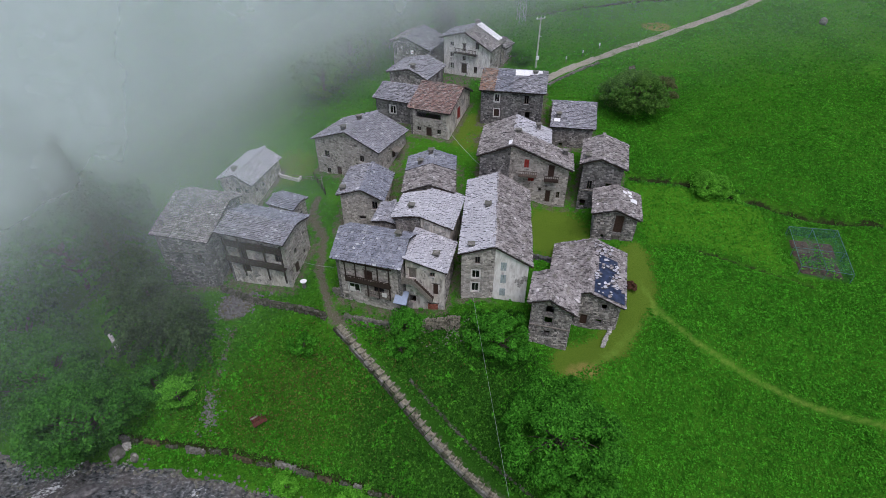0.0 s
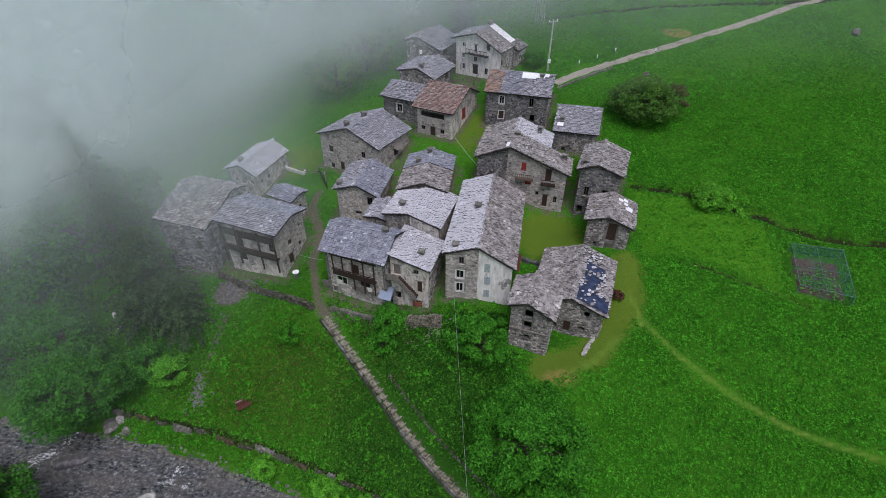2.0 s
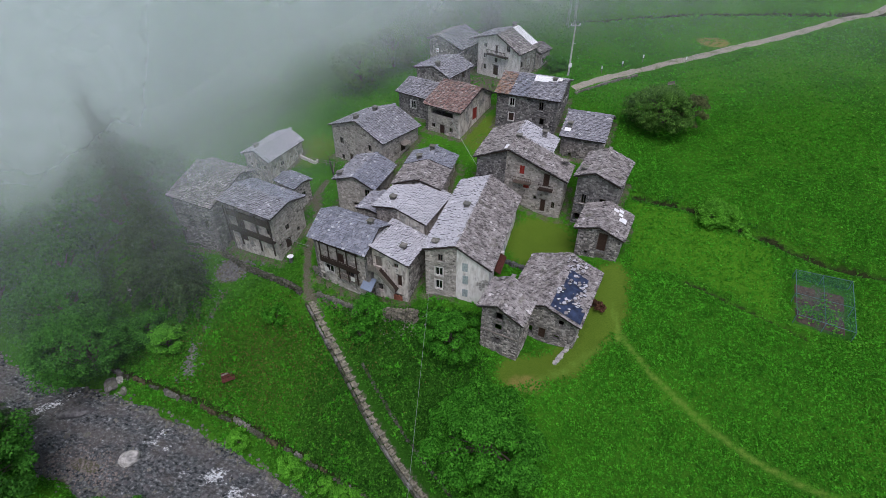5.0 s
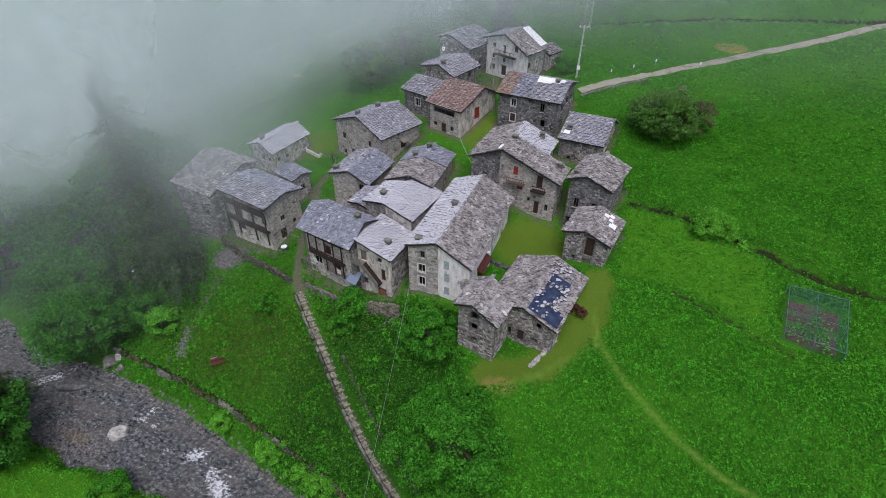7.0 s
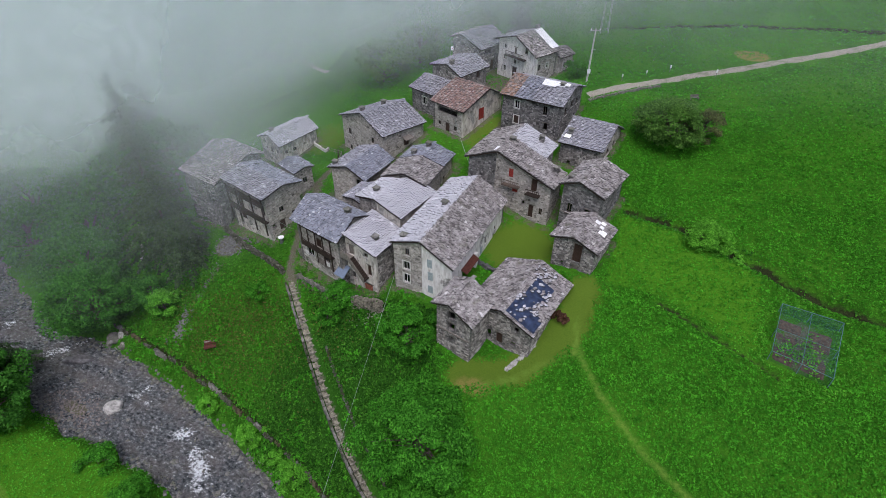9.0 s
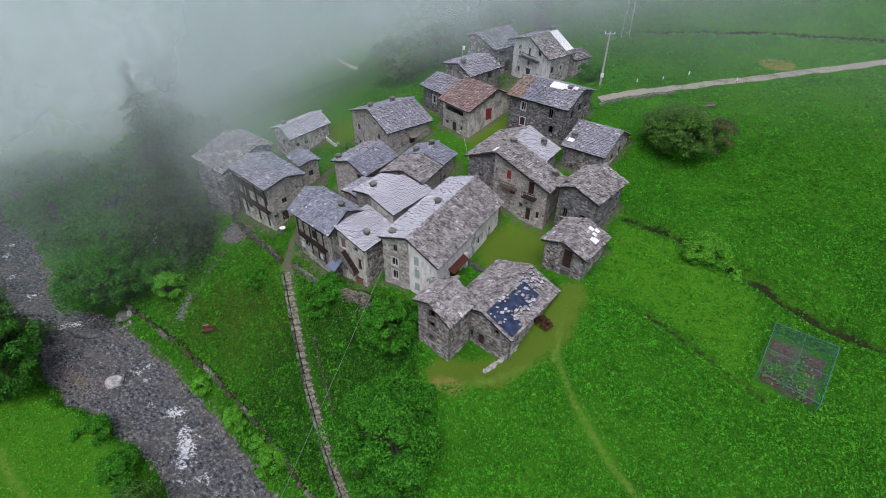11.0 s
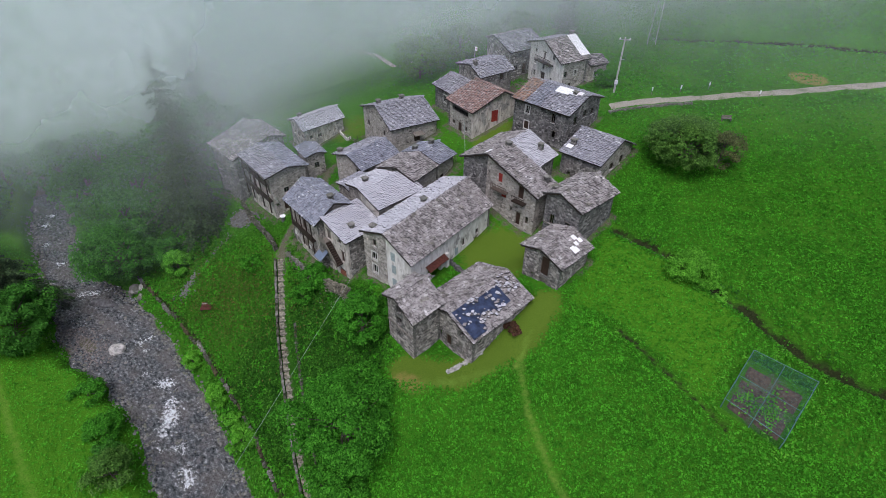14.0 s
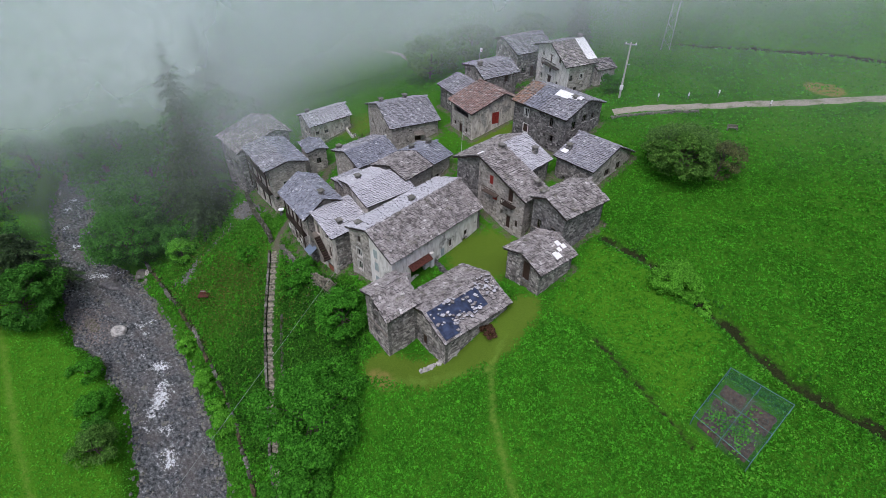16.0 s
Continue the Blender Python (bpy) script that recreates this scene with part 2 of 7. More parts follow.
M_WETROCK = plain("wet_stone", (0.11, 0.11, 0.112), 0.4, vary=0.6, scale=2.0, relief=0.6)
M_MOSSROCK = stone_wall("mossy_rock", [(0.063, 0.063, 0.049), (0.140, 0.136, 0.112), (0.056, 0.070, 0.028), (0.182, 0.175, 0.154), (0.042, 0.059, 0.021)], (0.035, 0.042, 0.021), 1.9, 1.9)
M_EARTHROCK = plain("earthy_stones", (0.095, 0.08, 0.045), 0.95, vary=0.6, scale=2.2, relief=0.6)
M_PALEROCK = plain("pale_boulder", (0.44, 0.43, 0.4), 0.9, vary=0.5, scale=2.2, relief=0.6)
M_LEAF = leafy("broad_leaves", (0.017, 0.09, 0.007), (0.043, 0.215, 0.014), (0.092, 0.355, 0.031), 0.15, 0.45)
M_LEAF_BRIGHT = leafy("young_leaves", (0.05, 0.2, 0.013), (0.1, 0.36, 0.025), (0.17, 0.5, 0.05), 0.2)
M_LEAF_DARK = leafy("dark_leaves", (0.038, 0.1, 0.018), (0.075, 0.19, 0.033), (0.15, 0.32, 0.06), 0.18)
M_LEAF_BROWN = leafy("brownish_leaves", (0.05, 0.065, 0.025), (0.1, 0.12, 0.045), (0.15, 0.19, 0.07), 0.15)
M_NEEDLE = leafy("needles", (0.028, 0.06, 0.026), (0.06, 0.115, 0.047), (0.1, 0.175, 0.07), 0.1)
M_HERB = leafy("meadow_herbs", (0.035, 0.2, 0.009), (0.064, 0.33, 0.016), (0.096, 0.415, 0.029), 0.2, 0.75)
M_HERB_LIGHT = leafy("far_bank_herbs", (0.05, 0.25, 0.012), (0.085, 0.38, 0.022), (0.125, 0.47, 0.036), 0.2, 0.45)
M_HERB_DARK = leafy("rank_herbs", (0.026, 0.12, 0.009), (0.06, 0.235, 0.018), (0.11, 0.34, 0.034), 0.2, 0.55)
M_NETTLE = leafy("nettle_leaves", (0.012, 0.06, 0.006), (0.027, 0.12, 0.011), (0.055, 0.19, 0.022), 0.2, 0.55)
M_LEAF_DEEP = leafy("deep_green_leaves", (0.02, 0.085, 0.011), (0.041, 0.17, 0.019), (0.082, 0.275, 0.038), 0.15, 0.35)


# ---- terrain ----
RIVER = [(150.0, -30.0, 5.5), (90.0, -14.0, 5.5), (45.0, 2.0, 5.3), (16.0, 14.0, 5.2), (1.0, 21.5, 5.0), (-8.0, 25.2, 4.8), (-16.2, 28.2, 4.5), (-28.6, 30.8, 5.4), (-36.5, 31.3, 6.4), (-44.0, 32.5, 6.5), (-55.0, 34.5, 4.4), (-68.0, 37.9, 3.4), (-80.0, 42.0, 3.6), (-96.6, 50.6, 4.0)]
ROAD = [(19.5, 99.2), (30.5, 108.0), (46.0, 116.5), (71.3, 128.8), (110, 146)]
TRAIL = [(27.4, 55), (28.4, 50.2), (32.0, 45.4), (36.4, 41.3), (41.8, 37.8), (49.9, 34.7), (62, 31)]
DITCH = [(30.8, 74.6), (38.0, 73.2), (44.4, 70.6), (46.2, 70.0), (49.6, 68.8), (51.6, 67.6), (54.0, 66.6), (56.2, 65.6), (59.3, 64.8), (64, 64.2), (76, 61.5)]
FURROW = [(36.5, 59.7), (37.4, 59.3), (40.0, 58.5), (43.3, 57.1), (45.4, 56.1), (48.3, 55.0), (50.5, 53.6)]
FAR_DITCH = [(18.4, 129.6), (39.9, 131.1), (63.4, 131.3), (95, 131)]
FAR_TRACK = [(-60.0, 21.2), (-42.9, 16.8), (-30.0, 13.4), (-20.7, 11.1), (-12.6, 9.5), (0.0, 7.0), (20, 2.0)]
LANE = [(-15.5, 52.4), (-16.5, 55), (-18.4, 60), (-18.6, 66), (-21.5, 71), (-21, 75)]
STAIR = [(-15.1, 52.1), (-11.1, 48.2), (-6.9, 44.1), (-2.7, 40.2), (1.3, 36.8), (5.5, 33.5), (9.1, 31.0), (14.0, 27.6)]
BANK = [(-46, 42.3), (-41.3, 41.5), (-32.0, 39.9), (-22.0, 38.0), (-13.3, 35.6), (-7.6, 34.05), (-1.3, 31.8), (4.5, 29.3), (10, 27.0)]
MOUNDS = [(17.8, 69.0, 8.0, -3.33), (4.6, 50.6, 9.2, 1.38), (18.4, 40.8, 4.6, 1.84), (19.0, 50.0, 5.2, -1.49), (-27.6, 80.5, 9.2, -1.95),
          (-16.1, 77.0, 6.9, -0.92), (-16.1, 52.9, 5.8, 1.15), (0.0, 36.8, 6.9, -1.38), (34.5, 43.7, 9.2, 1.03), (59.8, 85.1, 13.8, 1.49), (20.7, 101.2, 9.2, 1.15), (50.5, 60.0, 9.0, -1.25), (-47.5, 54.0, 7.5, 1.9)]
WATER_Z = -10.15


def off_line(x, y, line):
    d = np.full(np.shape(x), 1e9)
    for (ax, ay), (bx, by) in zip(line, line[1:]):
        vx, vy = bx - ax, by - ay
        t = np.clip(((x - ax) * vx + (y - ay) * vy) / (vx * vx + vy * vy), 0, 1)
        d = np.minimum(d, np.hypot(x - ax - t * vx, y - ay - t * vy))
    return d


def off_river(x, y):
    """Distance beyond the water's edge; negative in the stream."""
    d = np.full(np.shape(x), 1e9)
    for (ax, ay, aw), (bx, by, bw) in zip(RIVER, RIVER[1:]):
        vx, vy = bx - ax, by - ay
        t = np.clip(((x - ax) * vx + (y - ay) * vy) / (vx * vx + vy * vy), 0, 1)
        d = np.minimum(d, np.hypot(x - ax - t * vx, y - ay - t * vy) - aw - t * (bw - aw))
    return d


def above_bank(x, y):
    """Signed distance from the bank wall's line, positive uphill."""
    side = np.zeros(np.shape(x))
    best = np.full(np.shape(x), 1e9)
    for (ax, ay), (bx, by) in zip(BANK, BANK[1:]):
        vx, vy = bx - ax, by - ay
        t = np.clip(((x - ax) * vx + (y - ay) * vy) / (vx * vx + vy * vy), 0, 1)
        d = np.hypot(x - ax - t * vx, y - ay - t * vy)
        s = np.sign(vx * (y - ay) - vy * (x - ax))
        side = np.where(d < best, s * d, side)
        best = np.minimum(d, best)
    return side


def ease(a, b, x):
    t = np.clip((x - a) / (b - a), 0, 1)
    return t * t * (3 - 2 * t)


def ripple(x, y):
    return (np.sin(x * 0.9 + 1.3 * np.sin(y * 0.31)) * np.sin(y * 0.8 + 1.1 * np.sin(x * 0.27)) * 0.5
            + np.sin(x * 0.33 + y * 0.21) * np.sin(y * 0.37 - x * 0.13)) * 0.12


def land(x, y):
    """Height of the hillside: a smooth slope, mounds and hollows, the valley floor and the river's bed."""
    x, y = np.asarray(x, float), np.asarray(y, float)
    u, v = (np.clip(x, -80, 76) - 5.75) / 46, (np.clip(y, 16, 140) - 69) / 46
    z = 12.982 + 3.261 * u + 14.388 * v - 2.984 * u * u - 3.338 * u * v - 5.804 * v * v + 0.994 * u ** 3 - 0.968 * u * u * v + 5.296 * u * v * v + 1.19 * v ** 3
    for bx, by, r, a in MOUNDS:
        z = z + a * np.exp(-((x - bx) ** 2 + (y - by) ** 2) / (r * r))
    z = z + 0.3 * np.maximum(y - 140, 0) + 0.12 * np.maximum(x - 76, 0)
    # the foot of the village slope falls away towards the stream
    stream_y = np.interp(x, [p[0] for p in RIVER[::-1]], [p[1] for p in RIVER[::-1]])
    z = z - np.interp(x, [-46, -32, -22, -13, -8, 0, 10, 18, 30], [0.8, 1.3, 3.4, 4.3, 5.0, 5.2, 6.0, 5.2, 2.5]) * ease(14.5, 3.5, off_river(x, y)) * (y > stream_y)
    floor_z = -8.5 + 0.1 * np.maximum(0, 16 - y - 0.35 * x)
    z = 0.5 * (z + floor_z + np.sqrt((z - floor_z) ** 2 + 2.6))
    sd = above_bank(x, y)
    z = z + 1.05 * ease(-0.25, 0.15, sd) * np.exp(-np.maximum(sd, 0) / 4.0) * ease(-47, -44, x) * ease(11, 8, x)
    k = ease(2.7, -0.8, off_river(x, y) + 0.55 * np.sin(x * 0.8) * np.sin(y * 0.9 + x * 0.3))
    z = z * (1 - k) - 10.75 * k + 0.78 * np.exp(-(((x + 40.0) / 4.2) ** 2 + ((y - 28.2) / 1.9) ** 2))
    z = z + ripple(x, y) * (1 - 0.5 * k)
    for line, w, a in ((DITCH, 0.9, -1.3), (FURROW, 0.6, -0.45), (FAR_DITCH, 1.2, -0.7), (TRAIL, 0.7, -0.1)):
        z = z + a * np.exp(-(off_line(x, y, line) / w) ** 2)
    return z


def height(x, y):
    return float(land(x, y))


def mesh_object(name, verts, faces, mat=None, parent=None, smooth=False):
    me = bpy.data.meshes.new(name)
    me.from_pydata(verts, [], faces)
    if smooth:
        me.polygons.foreach_set("use_smooth", [True] * len(me.polygons))
    if mat:
        me.materials.append(mat)
    ob = new(name, me)
    ob.parent = parent
    return ob


def quads_mesh(name, corners, mat, parent=None):
    """One mesh out of an array of loose quads (n, 4, 3)."""
    n = len(corners)
    me = bpy.data.meshes.new(name)
    me.vertices.add(n * 4)
    me.vertices.foreach_set("co", np.ascontiguousarray(corners, dtype=np.float32).ravel())
    me.loops.add(n * 4)
    me.loops.foreach_set("vertex_index", np.arange(n * 4, dtype=np.int32))
    me.polygons.add(n)
    me.polygons.foreach_set("loop_start", np.arange(0, n * 4, 4, dtype=np.int32))
    me.polygons.foreach_set("loop_total", np.full(n, 4, dtype=np.int32))
    me.update(calc_edges=True)
    me.materials.append(mat)
    ob = new(name, me)
    ob.parent = parent
    return ob


def lawn_at(x, y):
    """The mown strip between furrow and ditch."""
    lo, hi = np.interp(x, [p[0] for p in FURROW], [p[1] for p in FURROW]), np.interp(x, [p[0] for p in DITCH], [p[1] for p in DITCH])
    return ease(0.3, 1.6, y - lo) * ease(0.8, 2.2, hi - y) * ease(28.5, 31, x) * ease(50, 47.5, x)


def build_ground():
    gx = np.concatenate([[-2500, -1200, -600, -330, -220, -160, -125], np.arange(-100, 90.1, 0.5), [100, 115, 135, 170, 230, 340, 600, 1200, 2500]])
    gy = np.concatenate([[-1500, -700, -350, -180, -90, -45, -20, -8], np.arange(0, 145.1, 0.5), [150, 158, 168, 182, 200, 230, 280, 360, 500, 800, 1500, 2500]])
    X, Y = np.meshgrid(gx, gy)
    Z = np.minimum(land(X, Y), 160)
    nx, ny = len(gx), len(gy)
    i = (np.arange(ny - 1)[:, None] * nx + np.arange(nx - 1)[None, :]).ravel()
    faces = np.stack([i, i + 1, i + 1 + nx, i + nx], 1)
    me = bpy.data.meshes.new("ground")
    me.from_pydata(np.stack([X, Y, Z], -1).reshape(-1, 3).tolist(), [], faces.tolist())
    me.polygons.foreach_set("use_smooth", [True] * len(me.polygons))
    x, y = X.ravel(), Y.ravel()
    d_r = off_river(x, y)
    near = near_house(x, y)
    earth = np.maximum.reduce([
        0.75 * np.exp(-(off_line(x, y, LANE) / 1.0) ** 2),
        ease(0.3, -0.3, d_r) * 0.95,
        0.8 * np.exp(-(((x + 31) / 3.2) ** 2 + ((y - 57) / 2.2) ** 2) ** 2),
        0.45 * np.exp(-(off_line(x, y, [(-32.9, 45.9), (-32.1, 42.7)]) / 0.9) ** 2),
        0.6 * np.exp(-(off_line(x, y, [(-30.5, 54), (-32, 48)]) / 0.8) ** 2),
        0.85 * np.exp(-(((x - 1.5) / 4.2) ** 2 + ((y - 101.5) / 4.0) ** 2) ** 2),
        0.75 * np.exp(-(off_line(x, y, [(-15, 52.3), (-8, 51.2), (-2, 50.2)]) / 1.3) ** 2),
        0.62 * np.exp(-(((x - 53.0) / 3.2) ** 2 + ((y - 58.3) / 4.0) ** 2) ** 3),
        0.55 * np.exp(-(off_line(x, y, STAIR) / 0.6) ** 2),
        0.55 * ease(1.2, 0.2, near) * (1 - np.exp(-(((x - 19) / 12.0) ** 2 + ((y - 56) / 14.0) ** 2) ** 3)),
        0.5 * ease(3.4, 1.0, near) * np.exp(-(((x + 8) / 17.0) ** 2 + ((y - 68) / 20.0) ** 2) ** 3),
        0.62 * np.exp(-(((x - 10.5) / 7.0) ** 2 + ((y - 84) / 3.0) ** 2) ** 2)])
    # Ditches, furrow, bank foot: dark soil with the hollows' shade painted into it.
    wet = np.maximum.reduce([1.0 * np.exp(-(off_line(x, y, DITCH) / 0.8) ** 2) * (0.8 + 0.2 * np.sin(x * 1.3)), 0.6 * np.exp(-(off_line(x, y, FURROW) / 0.45) ** 2),
        0.85 * np.exp(-(off_line(x, y, FAR_DITCH) / 0.7) ** 2), 0.7 * np.exp(-(off_line(x, y, BANK) / 0.6) ** 2)])
    south = np.interp(x, [p[0] for p in RIVER[::-1]], [p[1] for p in RIVER[::-1]]) > y
    lawn = np.maximum(lawn_at(x, y), 0.9 * south * ease(0.5, 2.5, d_r))
    moss = np.maximum.reduce([
        np.exp(-(((x - 17) / 5.6) ** 2 + ((y - 65.5) / 6.4) ** 2) ** 1.6),
        np.exp(-(off_line(x, y, [(16, 44.2), (22, 46.5), (27.0, 53.5), (27.3, 59)]) / 2.7) ** 2.2),
        np.exp(-(((x - 5.5) / 5.0) ** 2 + ((y - 86) / 5.5) ** 2) ** 2) * 0.9,
        np.exp(-(((x + 28) / 7.0) ** 2 + ((y - 84) / 5.0) ** 2) ** 2) * 0.6])
    trail = np.maximum.reduce([0.5 * np.exp(-(off_line(x, y, FAR_TRACK) / 0.9) ** 2), 0.64 * np.exp(-(off_line(x, y, TRAIL) / 0.5) ** 2), 0.55 * np.exp(-(off_line(x, y, [(28.4, 50.2), (18, 42.5)]) / 1.2) ** 2)])
    sand = np.maximum(np.exp(-(((x - 17.6) / 2.6) ** 2 + ((y - 42.6) / 1.4) ** 2) ** 1.5), 1.5 * np.exp(-(((x - 46.5) / 3.0) ** 2 + ((y - 120.2) / 1.7) ** 2) ** 2))
    brown = np.exp(-(((x + 21) / 8.0) ** 2 + ((y - 46.5) / 3.5) ** 2) ** 2) * 0.35
    rank = np.maximum(np.exp(-(((x - 0.5) / 15.0) ** 2 + ((y - 39.5) / 11.0) ** 2) ** 3), 0.45 * np.exp(-(((x + 24) / 17.0) ** 2 + ((y - 45) / 8.0) ** 2) ** 3))
    for key, val in (("earth", earth), ("moss", moss), ("trail", trail), ("sand", sand), ("brown", brown), ("wet", wet), ("rank", rank), ("lawn", lawn)):
        a = me.attributes.new(key, "FLOAT", "POINT")
        a.data.foreach_set("value", np.clip(val, 0, 1).astype(np.float32))
    m, n, l, b = material("meadow", 0.9, 0.0, 0.06)
    p = coords(n, l)
    fine, mid_f, broad = fuzz(n, l, p, 7.0, 6.0, 0.7), fuzz(n, l, p, 1.3, 5.0), fuzz(n, l, p, 0.11, 4.0)
    col = ramp(n, l, fine, [(0.34, (0.01, 0.045, 0.003)), (0.46, (0.034, 0.145, 0.007)), (0.66, (0.075, 0.27, 0.016))])
    col = mix(n, l, ramp(n, l, mid_f, [(0.42, (0, 0, 0)), (0.6, (0.85, 0.85, 0.85))]), col, (0.028, 0.115, 0.007))
    col = mix(n, l, ramp(n, l, broad, [(0.42, (0, 0, 0)), (0.6, (0.45, 0.45, 0.45))]), col, (0.075, 0.23, 0.014))

    def mask(key, lo=0.35, hi=0.6):
        a = n.new("ShaderNodeAttribute")
        a.attribute_name = key
        s = n.new("ShaderNodeMath")
        s.operation = "MULTIPLY_ADD"
        s.inputs[1].default_value = 0.9
        l.new(mid_f, s.inputs[0])
        s2 = n.new("ShaderNodeMath")
        s2.operation = "ADD"
        l.new(a.outputs["Fac"], s.inputs[2])
        l.new(s.outputs[0], s2.inputs[0])
        s2.inputs[1].default_value = -0.45
        return ramp(n, l, s2.outputs[0], [(lo, (0, 0, 0)), (hi, (1, 1, 1))])
    col = mix(n, l, mask("lawn", 0.3, 0.7), col, ramp(n, l, fine, [(0.3, (0.03, 0.12, 0.005)), (0.5, (0.066, 0.215, 0.01)), (0.75, (0.105, 0.29, 0.018))]))
    col = mix(n, l, mask("rank", 0.2, 0.9), col, ramp(n, l, fine, [(0.3, (0.012, 0.05, 0.005)), (0.55, (0.03, 0.115, 0.01)), (0.75, (0.06, 0.175, 0.02))]))
    col = mix(n, l, mask("moss", 0.3, 0.6), col, ramp(n, l, fine, [(0.3, (0.07, 0.135, 0.012)), (0.7, (0.13, 0.215, 0.024))]))
    col = mix(n, l, mask("trail", 0.3, 0.75), col, ramp(n, l, fine, [(0.3, (0.095, 0.2, 0.018)), (0.7, (0.175, 0.29, 0.045))]))
    col = mix(n, l, mask("brown", 0.35, 0.8), col, ramp(n, l, mid_f, [(0.35, (0.04, 0.09, 0.018)), (0.7, (0.12, 0.085, 0.04))]))
    col = mix(n, l, mask("sand", 0.3, 0.85), col, ramp(n, l, fine, [(0.3, (0.14, 0.145, 0.025)), (0.7, (0.3, 0.27, 0.08))]))
    # near-black tone: soil colour plus that painted shade
    col = mix(n, l, mask("wet", 0.3, 0.6), col, ramp(n, l, fine, [(0.3, (0.012, 0.018, 0.006)), (0.55, (0.03, 0.04, 0.014)), (0.75, (0.07, 0.075, 0.03))]))
    soil = ramp(n, l, fine, [(0.28, (0.05, 0.05, 0.03)), (0.42, (0.085, 0.095, 0.045)), (0.55, (0.14, 0.13, 0.1)), (0.74, (0.25, 0.235, 0.2))])
    col = mix(n, l, mask("earth"), col, soil)
    l.new(col, b.inputs["Base Color"])
    bump(n, l, b, fine, 1.0, 0.18)
    me.materials.append(m)
    return tagged(new("ground", me), "green alpine hillside meadow with worn paths", "ground", kind="structure")


# ---- builders for houses ----
def part(name, bm, mat, parent, label=""):
    me = bpy.data.meshes.new(name)
    bmesh.ops.recalc_face_normals(bm, faces=bm.faces)
    bm.to_mesh(me)
    bm.free()
    me.materials.append(mat)
    ob = new(name, me)
    ob.parent = parent
    if label:
        ob["label"] = label
    return ob


def prism(bm, pts8):
    """A closed eight-cornered block: four bottom corners, then four top corners."""
    v = [bm.verts.new(p) for p in pts8]
    for f in ((3, 2, 1, 0), (4, 5, 6, 7), (0, 1, 5, 4), (1, 2, 6, 5), (2, 3, 7, 6), (3, 0, 4, 7)):
        bm.faces.new([v[i] for i in f])


def box(bm, x0, x1, y0, y1, z0, z1):
    prism(bm, [(x0, y0, z0), (x1, y0, z0), (x1, y1, z0), (x0, y1, z0), (x0, y0, z1), (x1, y0, z1), (x1, y1, z1), (x0, y1, z1)])


def block(name, ext, mat, parent, label="", jitter=0.0):
    bm = bmesh.new()
    box(bm, *ext)
    if jitter:
        for v in bm.verts:
            v.co += Vector([random.uniform(-jitter, jitter) for _ in range(3)])
    return part(name, bm, mat, parent, label)


def slab_mesh(i, mat):
    """One split roofing slab, about a metre by a metre by one thickness, with an uneven outline."""
    r = random.Random(500 + i)
    n = r.choice((4, 5, 5, 6))
    base = {4: [(-.5, -.5), (.5, -.5), (.5, .5), (-.5, .5)], 5: [(-.5, -.5), (.1, -.56), (.5, -.42), (.5, .5), (-.5, .5)],
            6: [(-.5, -.4), (-.25, -.56), (.3, -.54), (.5, -.38), (.5, .5), (-.5, .5)]}[n]
    pts = [(x + r.uniform(-.06, .06), y + r.uniform(-.05, .05)) for x, y in base]
    verts = [(x, y, -.5) for x, y in pts] + [(x * .96, y * .96, .5 + r.uniform(-.15, .15)) for x, y in pts]
    faces = [tuple(range(n, 2 * n))] + [(k, (k + 1) % n, n + (k + 1) % n, n + k) for k in range(n)]
    me = bpy.data.meshes.new("slate")
    me.from_pydata(verts, [], faces)
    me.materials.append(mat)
    # side faces carry the painted joint shade
    me.materials.append(M_SLATE_SHADE)
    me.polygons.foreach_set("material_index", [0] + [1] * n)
    return me


SLABS = {}


def slabs_of(mat):
    if mat.name not in SLABS:
        SLABS[mat.name] = [slab_mesh(i, mat) for i in range(6)]
    return SLABS[mat.name]


